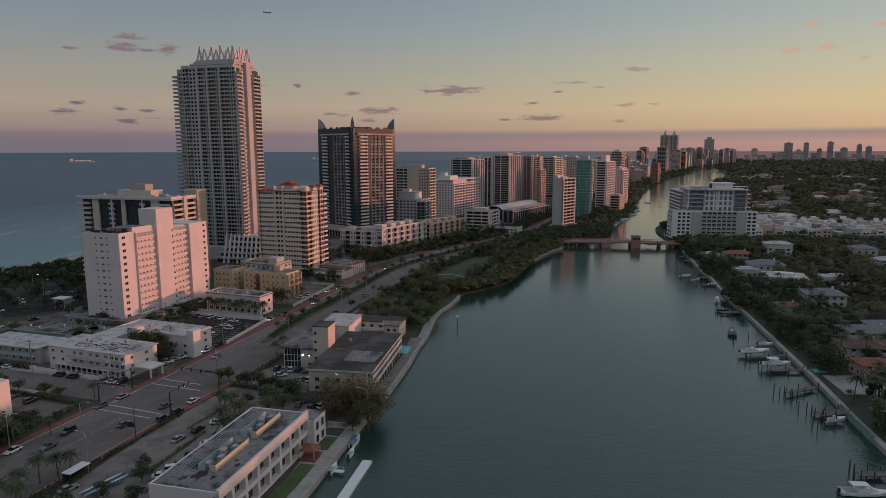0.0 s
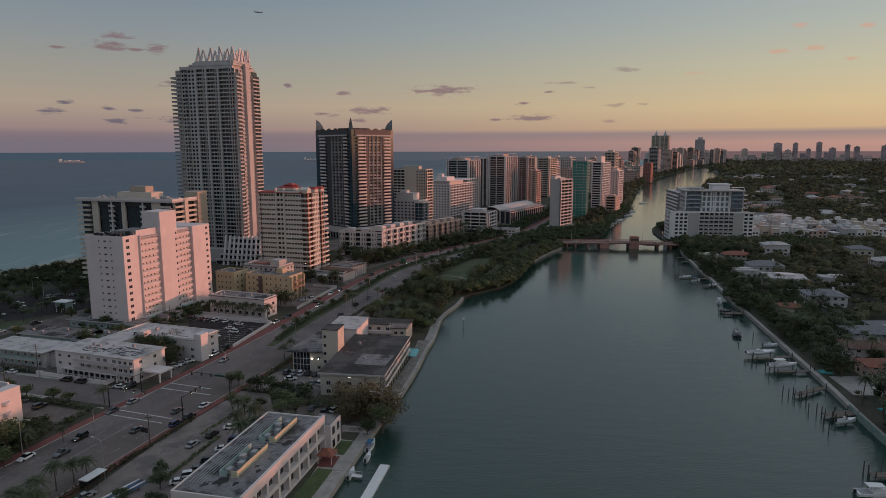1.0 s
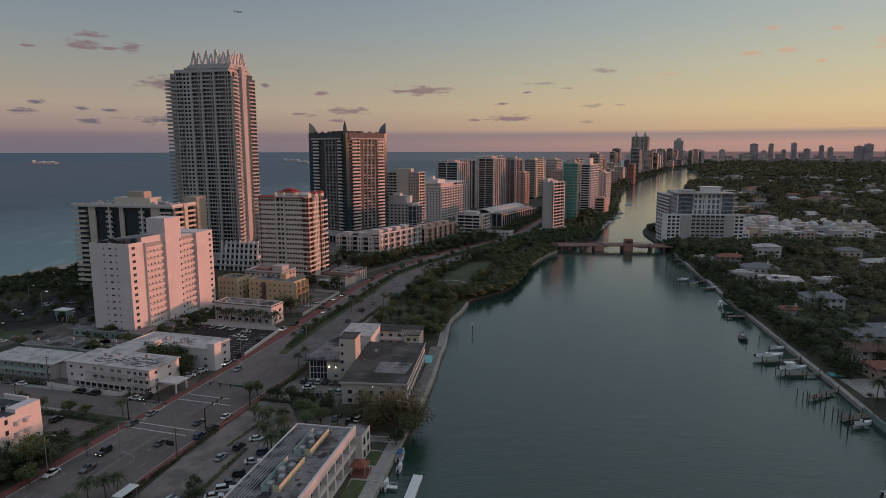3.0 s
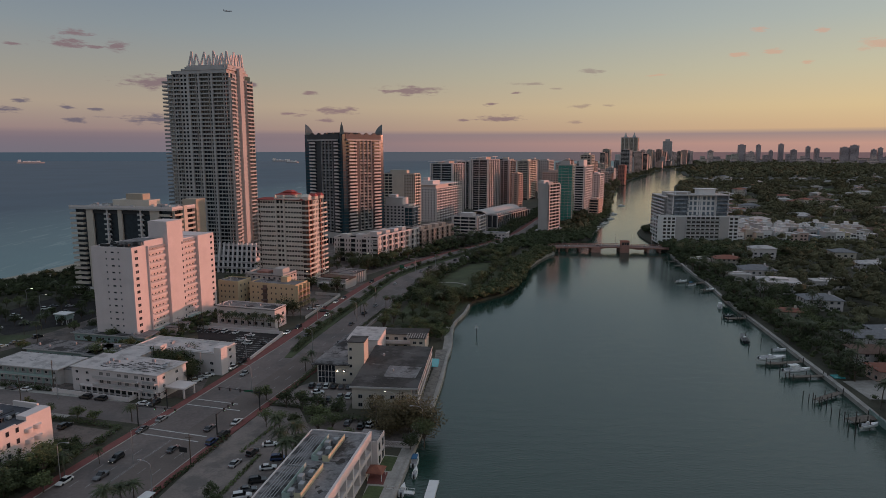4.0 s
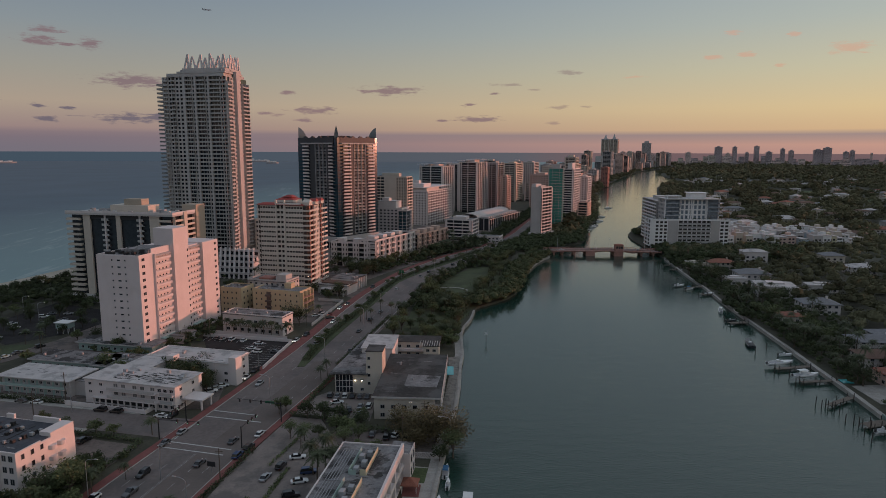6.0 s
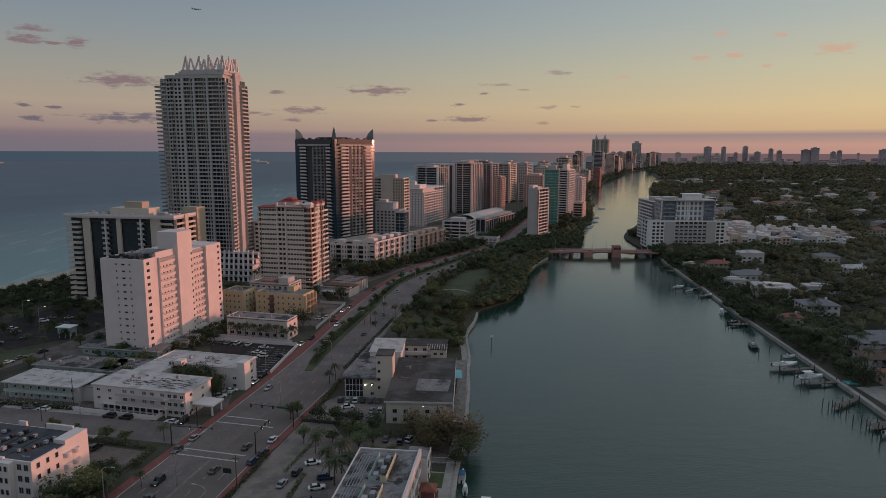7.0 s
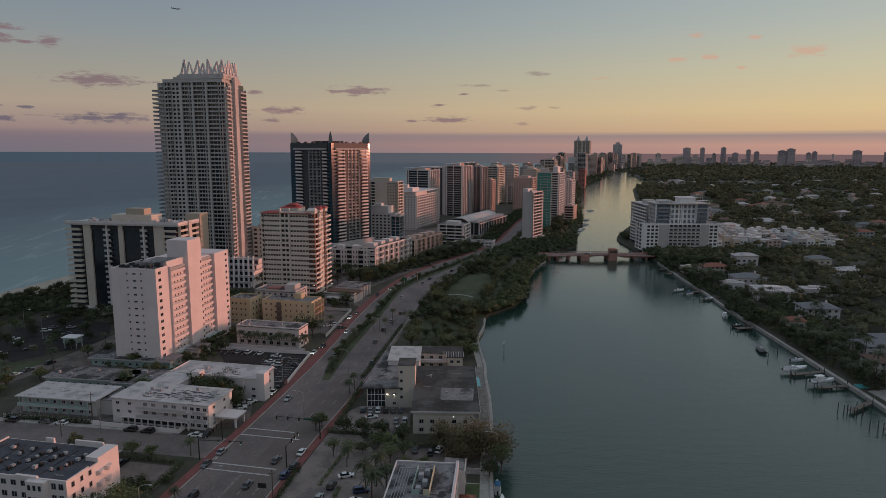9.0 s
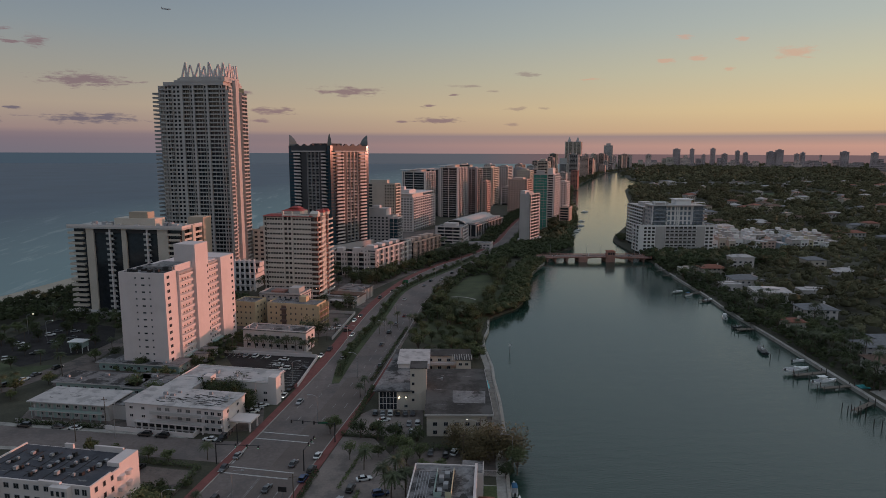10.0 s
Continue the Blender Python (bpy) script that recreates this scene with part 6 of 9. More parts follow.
MID = [
    ("tan_slab", "tall pale slab block with open balconies and a blank middle panel", (-14.0, 662), -25, 38, 15, 58, "offwhite", "bands", "mixed", 4),
    ("stepped_hotel", "white stepped hotel with strip windows", (-20.3, 612), -22, 27, 20, 30, "white", "punched", "punched", 0),
    ("pink_hotel", "pale hotel with a sunlit grid of balconies", (12, 732), -26.5, 22, 78, 39, "white", "checker", "punched", 0),
    ("condo_tower", "white condominium tower with dark glass bays", (38, 820), -29, 32, 34, 65, "white", "bays", "ribbon", 3),
    ("condo_tower", "white condominium tower with balcony stacks", (92, 884), -29, 26, 42, 69, "white", "bays", "ribbon", 4),
    ("condo_tower", "white condominium tower with narrow window bays between piers", (69, 908), -29, 20, 24, 66, "white", "bays", "bays", 2),
    ("brown_tower", "dark apartment tower with thin pale balcony lines", (129, 934), -29, 15, 30, 67, "grey", "ribbon", "ribbon", 2),
    ("slim_tower", "rose apartment tower lit by the low sun", (138, 906), -29, 7, 18, 49, "pinkish", "bands", "punched", 2),
    ("condo_tower", "tan condominium tower with balconies", (184, 1064), -29, 20, 40, 64, "offwhite", "bands", "bands", 3),
    ("condo_tower", "pale condominium tower far along the avenue", (260, 1254), -28, 20, 40, 62, "white2", "bands", "punched", 3),
    ("condo_tower", "grey condominium tower far along the avenue", (308, 1310), -28, 20, 40, 56, "grey", "bands", "punched", 3),
]
MID += [
    ("slim_white_tower", "slim white tower with a blind wall and rounded balconies", (115.5, 614), -38, 10, 26, 49.5, "white2", "bands", "blank", 2),
    ("stepped_tower", "rose-white stepped tower above the creek", (205, 806), -28, 12, 46, 62, "white", "checker", "bands", 8),
    ("creek_block", "pale block above the creek", (240, 856), -28, 11, 30, 50, "white", "bands", "punched", 2),
    ("creek_block", "rose block above the creek", (214, 770), -28, 12, 24, 22, "pinkish", "punched", "bands", 2),
    ("glazed_office", "low white office block with long window bands", (46, 606), -24, 26, 24, 19, "white", "bands", "bands", 3),
    ("flat_pavilion", "low white flat-roofed pavilion among palms", (70, 588), -22, 36, 16, 5, "white", "punched", "punched", 0),
    ("red_tower", "red apartment tower by the creek bend", (500, 1500), -28, 15, 30, 46, "redwall", "punched", "punched", 2),
    ("condo_tower", "pale tower with a roof crown near the creek bend", (362, 1310), -28, 22, 30, 72, "offwhite", "bands", "bands", 5),
    ("mid_block", "beige apartment block between the towers", (-119, 474), -17, 13, 26, 35, "offwhite", "punched", "punched", 2),
]
for n_, l_, fr_, rz_, w_, d_, h_, wall_, st_, fst_, pent_ in MID:
    S_ = generic(n_, l_, fr_, rz_, w_, d_, h_, wall_, st_, fst_, pent=pent_)
    if n_ == "stepped_hotel":
        S_.box("upper_storey", "white", 2, 20, 3, 18, 30.4, 37)
        S_.box("upper_roof", "roofwhite", 1.7, 20.3, 2.7, 18.3, 37, 37.4)
        S_.box("roof_house", "white", 5, 12, 5, 12, 37.4, 40)
    elif n_ == "pink_hotel":
        S_.box("upper_storey", "white", 1, 21, 2, 40, 39.4, 43)
        S_.box("roof_canopy", "white", -1, 23.5, -1, 74, 43, 43.8)
        S_.box("roof_house", "white", 3, 17, 3, 24, 43.8, 48)
        S_.box("roof_house", "white", 4, 10, 5, 11, 48, 51.5)
    elif n_ == "condo_tower" and fst_ == "ribbon":
        # thin flat canopies over the roof terraces
        S_.box("roof_canopy", "white", -2.5, w_ * 0.55, -2.0, d_ * 0.4, h_ + 3.0, h_ + 3.4)
        S_.box("roof_canopy", "white", w_ * 0.45, w_ + 2.0, d_ * 0.3, d_ * 0.8, h_ + 4.6, h_ + 5.0)
        for x_, y_ in ((0.5, 0.5), (w_ * 0.5, 0.5), (0.5, d_ * 0.38), (w_ - 1, d_ * 0.7)):
            S_.box("post", "white", x_, x_ + 0.5, y_, y_ + 0.5, h_ + 0.4, h_ + (3.0 if x_ < w_ * 0.6 else 4.6))
    elif n_ == "slim_white_tower":
        S_.box("base_slab", "white", -2, 13, -2, 29, 4.0, 5.2)
        S_.box("roof_house", "white", 0, 5, 0, 12, 49.9, 53.5)
    S_.done()

S_ = generic("green_glass_tower", "green glass tower with a pale crown", (162, 702), -20, 15.5, 15, 66, "white2", "glass", "glass", "greenglass", pent=0)
S_.box("crown", "white2", 3, 12.5, 3, 12, 66.4, 71)
balconies(S_, (0, 15.5, 0, 15), "R", 1, 14, 3, 66, 20, 1.2, "teal", "greenglass", 0, True)
balconies(S_, (0, 15.5, 0, 15), "F", 5, 10.5, 3, 66, 20, 1.0, "teal", "greenglass", 0, True)
S_.done()
S_ = generic("blue_glass_block", "small blue glass block", (-16, 602), -22, 8.5, 14, 29, "white", "glass", "glass", "blueglass", pent=0)
S_.done()

def podium_terraces():
    """Terraced podium with slanting fins under the tallest tower."""
    S = Shell("terraced_podium", "white terraced podium with slanting fins", -158, 443, -16.5, "building")
    for k in range(5):
        S.box("terrace", "white", k * 1.2, 32, k * 3.2, 20, k * 3.4, k * 3.4 + 3.0)
        S.box("terrace_rail", "white", k * 1.2 - 0.3, 32.3, k * 3.2 - 0.3, k * 3.2, k * 3.4 + 2.7, k * 3.4 + 3.9)
        S.box("terrace_glass", "glass", k * 1.2 + 0.3, 31.5, k * 3.2 - 0.06, k * 3.2 + 0.02, k * 3.4 + 0.2, k * 3.4 + 2.5)
    ob = S.done()
    for i in range(9):
        f = Acc()
        x = 2.5 + i * 3.5
        f.loft([[(x + 4.0, -2.4, 0), (x + 4.9, -2.4, 0), (x + 4.9, -0.8, 0), (x + 4.0, -0.8, 0)], [(x - 3.0, 12.6, 18.6), (x - 2.1, 12.6, 18.6), (x - 2.1, 14.0, 18.6), (x - 3.0, 14.0, 18.6)]])
        part("fin", f, M["white"], ob)


def row_wings():
    for x, y, rz, w, d, h, wall, lab in ((-77, 482, -18, 35, 14, 17.5, "white", "white five-storey apartment row with square balconies"),
                                         (-55.2, 478.4, -31.5, 14, 58, 19.5, "white", "white apartment row, its balcony side glowing in low sun"),
                                         (-21, 532, -33, 14, 52, 17, "pinkish", "apartment row with wooden balcony screens")):
        S = Shell("apartment_row", lab, x, y, rz, "apartment building", "apartment rows")
        r = (0, w, 0, d)
        S.box("window_glass", "glass", 0.3, w - 0.3, 0.3, d - 0.3, 0, h)
        n = 5
        for face in "FR":
            L = length(r, face)
            k = max(1, int(L / 7.5))
            for i in range(k):
                a0, a1 = L * i / k, L * (i + 1) / k
                m = a0 + (a1 - a0) * 0.5
                punched(S, r, face, a0, m, 0, h, n, 2, 0.42, 0.5, 0.27, material=wall)
                balconies(S, r, face, m, a1, 3.4, h, n - 1, 1.3, wall, "rail" if wall == "white" else "darkbrown", 1, wall == "white")
        span(S, "wall", wall, r, "L", 0, d, 0, h, -0.2, 0.1)
        span(S, "wall", wall, r, "B", 0, w, 0, h, -0.2, 0.1)
        roof(S, r, h, "roofwhite", wall, 0.9)
        for i in range(max(1, int(max(w, d) / 12))):
            if d > w:
                S.box("roof_house", wall, 3, 10, 4 + i * 12, 10 + i * 12, h, h + 2.6)
            else:
                S.box("roof_house", wall, 4 + i * 12, 9 + i * 12, 4, 10, h, h + 2.6)
        S.done()


def vaulted_hall():
    S = Shell("vaulted_hall", "long hall with a pale barrel roof and glazed aisle", 45, 700, -31, "hall")
    n, L, w = 14, 100, 24
    a = S.acc("vault", "white2")
    rings = []
    for y in (0, L):
        outer = [(w / 2 - w / 2 * math.cos(math.pi * (0.12 + 0.76 * i / n)), y, 11.5 + 6.0 * math.sin(math.pi * (0.12 + 0.76 * i / n))) for i in range(n + 1)]
        inner = [(x, y, z - 0.7) for x, _, z in reversed(outer)]
        rings.append(outer + inner)
    a.loft(rings)
    S.box("wall", "grey", 1.2, w - 1.2, 2, L - 2, 0, 14)
    S.box("window_glass", "glass", 2.0, w - 2.0, 1.2, 2.0, 2, 14.5)
    S.box("aisle_roof", "roofgrey", w - 0.5, w + 13, 0, L, 12.5, 13)
    S.box("aisle_glass", "glass", w, w + 12.4, 0.4, L - 0.4, 0, 12.5)
    for i in range(18):
        S.box("pier_grid", "white2", w + 12.3, w + 12.9, i * 5.8, i * 5.8 + 0.7, 0, 12.5)
    for i in range(3):
        S.box("pier_grid", "white2", w + i * 5.8, w + i * 5.8 + 0.7, -0.2, 0.4, 0, 12.5)
    for i in range(14):
        S.box("skylight", "white2", w + 2, w + 10.5, 3 + i * 6.8, 6.5 + i * 6.8, 13, 14.6)
    S.box("eave", "white2", w + 12.2, w + 13.4, -0.4, L, 11.6, 12.4)
    S.done()


def creek_apartments():
    """The pale apartment building beyond the bridge."""
    S = Shell("canal_apartment_building", "large pale apartment building with stepped upper floors over the creek", 197.5, 541.5, -8, "apartment building")
    h = 25.5
    r = (0, 67, 0, 18)
    S.box("window_glass", "smoke", 0.4, 66.6, 0.4, 17.6, 0, h)
    n = 8
    punched(S, r, "F", 0, 3, 0, h, n, 1, 0.02, 0.1, 0.3, material="purewhite")
    punched(S, r, "F", 3, 14, 0, h, n, 3, 0.66, 0.6, 0.22, material="purewhite")
    span(S, "blank_panel", "white2", r, "F", 14, 23, 0, h, 0, 0.35)
    balconies(S, r, "F", 23, 51, 3, h, n - 1, 1.5, "purewhite", "rail", 7, True, 1.5)
    span(S, "blank_panel", "white2", r, "F", 51, 59, 0, h, 0, 0.35)
    punched(S, r, "F", 59, 67, 0, h, n, 2, 0.7, 0.6, 0.22, material="purewhite")
    balconies(S, r, "L", 0, 18, 3, h, n - 1, 1.5, "purewhite", "purewhite", 2, True)
    punched(S, r, "R", 0, 18, 0, h, n, 5, 0.6, 0.55, 0.25, material="purewhite")
    S.box("roof", "roofwhite", -0.4, 67.4, -0.4, 18.4, h, h + 0.4)
    S.box("parapet", "purewhite", -0.5, 67.5, -0.5, -0.1, h, h + 1.3)
    # set back upper floors
    r2 = (13, 60, 8, 28)
    S.box("window_glass", "paleglass", 13.4, 59.6, 8.4, 27.6, h, 43.5)
    balconies(S, r2, "F", 0, 13, h + 4, 43.5, 4, 2.6, "purewhite", "paleglass", 1, True, 1.0)
    punched(S, r2, "F", 13.5, 36, h, 43.5, 4, 6, 0.6, 0.72, 0.14, material="purewhite")
    balconies(S, r2, "F", 36.5, 47, h + 4, 43.5, 4, 2.6, "purewhite", "paleglass", 1, True, 1.0)
    punched(S, r2, "R", 0, 20, h, 43.5, 5, 5, 0.6, 0.6, 0.2, material="white2")
    S.box("roof", "white2", 12, 61.5, 4.8, 29.5, 43.5, 44.2)
    S.box("plant_room", "purewhite", 36, 50, 12, 24, 44.2, 48.8)
    S.box("roof_house", "white2", 17, 29, 12, 22, 44.2, 46.6)
    for k in range(7):
        S.box("pergola_slat", "purewhite", 14 + k * 1.6, 14.4 + k * 1.6, 5.4, 11.5, 46.4, 46.8)
        S.box("pergola_slat", "purewhite", 51 + k * 1.4, 51.4 + k * 1.4, 5.4, 13, 46.4, 46.8)
    for x in (14, 24, 51, 59.8):
        S.box("post", "purewhite", x, x + 0.4, 5.6, 6.0, 44.2, 46.4)
    # planted terrace over the lower block
    g = random.Random(15)
    a = S.acc("planting", "leafdark")
    for k in range(46):
        x = g.uniform(1, 66)
        leaf_quads(a, (x, g.uniform(1.0, 5.0), h + 0.8 + g.uniform(0.0, 0.8)), 0.9, 14, 0.4, g)
    for x in (13, 26, 36, 49.5, 60):
        S.box("facade_pier", "purewhite", x - 0.4, x + 0.4, 7.2, 8.0, h, 43.5)
    for k in range(1, 5):
        S.box("balcony", "purewhite", 60, 64.5, 9, 26, h + k * 3.6 - 0.25, h + k * 3.6)
        S.box("balcony_rail", "paleglass", 64.4, 64.5, 9, 26, h + k * 3.6, h + k * 3.6 + 1.0)
    S.box("roof_slab", "purewhite", 34.5, 51.5, 11, 25, 48.8, 49.3)
    punched(S, r2, "L", 0, 20, h, 43.5, 5, 5, 0.6, 0.6, 0.2, material="white2")
    # long wing along the creek
    r3 = (13, 29, 30, 78)
    S.box("window_glass", "smoke", 13.4, 28.6, 28, 77.6, 0, 40)
    balconies(S, r3, "L", 0, 48, 3, 40, 12, 1.6, "white2", "purewhite", 7, True, 1.25)
    punched(S, (13, 29, 28, 78), "F", 0, 16, 0, 40, 12, 5, 0.5, 0.5, 0.3, material="white2")
    S.box("wall", "white2", 28.6, 29, 28, 78, 0, 40)
    S.box("roof", "white2", 11.6, 30, 30.2, 79, 40, 40.6)
    S.box("plant_room", "white2", 16, 26, 44, 58, 40.6, 44)
    S.done()


def house(x, y, rz, w, d, h, kind, wall="white", roofm="tilegrey", far=False):
    S = Shell("house", {"flat": "flat-roofed white house among trees", "hip": "house with a hipped %s roof among trees"}[kind] % (() if kind == "flat" else ({"tile": "terracotta", "tilebrown": "brown", "tilegrey": "grey"}.get(roofm, "pale"),)),
              x, y, rz, "house", "houses over the creek")
    r = (-w / 2, w / 2, -d / 2, d / 2)
    S.box("wall", wall, *r, 0, h)
    if kind == "flat":
        S.box("roof", roofm, r[0] - 0.3, r[1] + 0.3, r[2] - 0.3, r[3] + 0.3, h, h + 0.35)
        if not far:
            S.box("parapet", wall, r[0] - 0.35, r[1] + 0.35, r[2] - 0.35, r[2], h, h + 0.7)
        if not far or h > 9.5:
            S.box("upper_room", wall, -w * 0.2, w * 0.25, 0, d * 0.35, h + 0.35, h + (1.2 if w > 9 else 2.6))
    else:
        a = S.acc("roof", roofm)
        e, p = 0.8, min(w, d) * 0.2
        i = min(w, d) / 2
        lx, ly = max(0.2, w / 2 - i), max(0.2, d / 2 - i)
        a.loft([[(r[0] - e, r[2] - e, h), (r[1] + e, r[2] - e, h), (r[1] + e, r[3] + e, h), (r[0] - e, r[3] + e, h)],
                [(r[0] - e, r[2] - e, h + 0.2), (r[1] + e, r[2] - e, h + 0.2), (r[1] + e, r[3] + e, h + 0.2), (r[0] - e, r[3] + e, h + 0.2)],
                [(-lx, -ly, h + p), (lx, -ly, h + p), (lx, ly, h + p), (-lx, ly, h + p)]])
        if not far:
            S.box("chimney", wall, w * 0.22, w * 0.22 + 0.9, -0.4, 0.6, h, h + p + 0.8)
    zs = (0.9,) if h < 4.5 else (0.9, 3.8) if h < 8.5 else (0.9, 3.8, 6.8)
    if far:
        for z in zs:
            for i in range(max(2, int(w / 4))):
                a = 0.8 + (w - 1.6) * (i + 0.5) / max(2, int(w / 4))
                span(S, "glazing_strip", "glass", r, "F", a - 0.9, a + 0.9, z, z + 1.4, 0, 0.04)
        return S.done()
    ob = S.done()
    row_of_windows(ob, r, "F", 0.6, w - 0.6, max(2, int(w / 3.4)), zs, 1.5, 1.3, "grey")
    row_of_windows(ob, r, "L", 0.6, d - 0.6, max(2, int(d / 3.6)), zs, 1.5, 1.3, "grey")
    return ob


HOUSES = [
    (198, 361, -20, 22, 20, 6.0, "flat", "white", "roofwhite"), (206, 399, -12, 20, 14, 6.2, "hip", "white", "tilegrey"), (190, 392, -12, 14, 9, 4.2, "flat", "white", "roofwhite"),
    (232, 367, -14, 17, 10, 4.2, "flat", "white", "roofwhite"), (195, 318, -12, 18, 13, 5.6, "hip", "white", "tilegrey"), (168, 301, -12, 10, 8, 3.6, "hip", "offwhite", "tile"),
    (210, 446, -10, 18, 12, 5.2, "hip", "offwhite", "tile"), (192, 449, -10, 12, 10, 4.4, "flat", "offwhite", "roofwhite"), (176, 254, -10, 20, 11, 4.6, "hip", "white", "tilegrey"),
    (190, 262, -10, 16, 10, 4.6, "hip", "white", "tilegrey"), (160, 233, -8, 15, 11, 5.0, "hip", "white", "tilebrown"), (176, 231, -8, 14, 11, 5.0, "hip", "white", "tilebrown"),
    (153, 213.5, -6, 14, 9, 4.6, "hip", "pinkish", "tile"), (300, 420, -10, 18, 12, 5, "hip", "white", "roofwhite"), (338, 402, -10, 18, 12, 5, "hip", "offwhite", "roofwhite"),
]
for h_ in HOUSES:
    house(*h_)


def town_houses():
    g = random.Random(9)
    for i in range(58):
        c, row = i % 15, i // 15
        w = g.uniform(5.5, 8.5)
        x, y = 272 + c * 8.6 + row * 10 + g.uniform(-2, 2), 549 + row * 19 - c * 0.6 + g.uniform(-4, 4)
        house(x, y, -8 + g.uniform(-4, 4), w, g.uniform(9, 14), g.uniform(8.5, 13.5) - c * 0.16 + row * 0.6, "flat", "pinkish" if i in (6, 7) else "paleblue" if i in (8, 24) else "lemon" if i == 11 else g.choice(["purewhite", "purewhite", "white2", "offwhite"]), "roofwhite", True)


def scattered_houses():
    """Roofs and walls glimpsed between the far trees."""
    g = random.Random(21)
    count = 0
    while count < 9:
        y = g.uniform(330, 560)
        x = g.uniform(bank_x(y) + 62, 0.8 * y + 40)
        if x > bank_x(y) + 60 and not (y > 490 and x < 400):
            house(x, y, g.uniform(-20, 10), g.uniform(14, 22), g.uniform(10, 14), g.uniform(6.5, 8.5), g.choice(["flat", "hip"]), g.choice(["white", "offwhite"]), g.choice(["tile", "roofwhite", "tilegrey", "roofwhite"]), True)
        count += 1
    count = 0
    while count < 150:
        y = 560 + 2100 * g.random() ** 1.5
        x = g.uniform(0.36, 0.86) * y + 50
        if x < bank_x(y) + 60:
            continue
        house(x, y, g.uniform(-40, 30), g.uniform(14, 26), g.uniform(9, 14), g.uniform(6.5, 11), g.choice(["flat", "hip", "hip"]), g.choice(["white", "offwhite", "white2"]), g.choice(["tile", "tilegrey", "roofwhite", "tilebrown"]), True)
        count += 1


def bank_x(y, line=None):
    line = line or RIGHT_BANK
    for (x0, y0), (x1, y1) in zip(line, line[1:]):
        if y0 <= y <= y1:
            return x0 + (x1 - x0) * (y - y0) / (y1 - y0)
    return line[-1][0]


def twin_peaks():
    S = Shell("twin_peaked_towers", "pair of dark rose towers with pyramid tops, right faces painted pinker as if sunlit", 1006, 3012, -28, "tower")
    for x in (0, 40):
        S.box("window_glass", "glass", x + 0.5, x + 35.5, 0.5, 35.5, 0, 139)
        for k in range(36):
            z = 3 + k * 3.78
            # right faces get a pinker colour than the fronts, as low sun would
            for fc in ("F", "R"):
                span(S, "balcony_stack", "pinkish" if fc == "R" else "tan", (x, x + 36, 0, 36), fc, 3, 33, z, z + 2.2, 0, 1.2)
        for a in (0, 15, 33):
            span(S, "pier_grid", "pinkish", (x, x + 36, 0, 36), "R", a, a + 3, 0, 141, 0, 1.6)
            span(S, "pier_grid", "offwhite", (x, x + 36, 0, 36), "F", a, a + 3, 0, 141, 0, 1.6)
        S.box("roof", "grey", x, x + 36, 0, 36, 139, 142)
        a = S.acc("spire", "white2")
        a.loft([[(x + 10, 8, 142), (x + 28, 8, 142), (x + 28, 28, 142), (x + 10, 28, 142)], [(x + 17.7, 17.7, 166), (x + 18.3, 17.7, 166), (x + 18.3, 18.3, 166), (x + 17.7, 18.3, 166)]])
    S.box("podium", "white2", -20, 110, -30, -4, 0, 62)
    S.done()


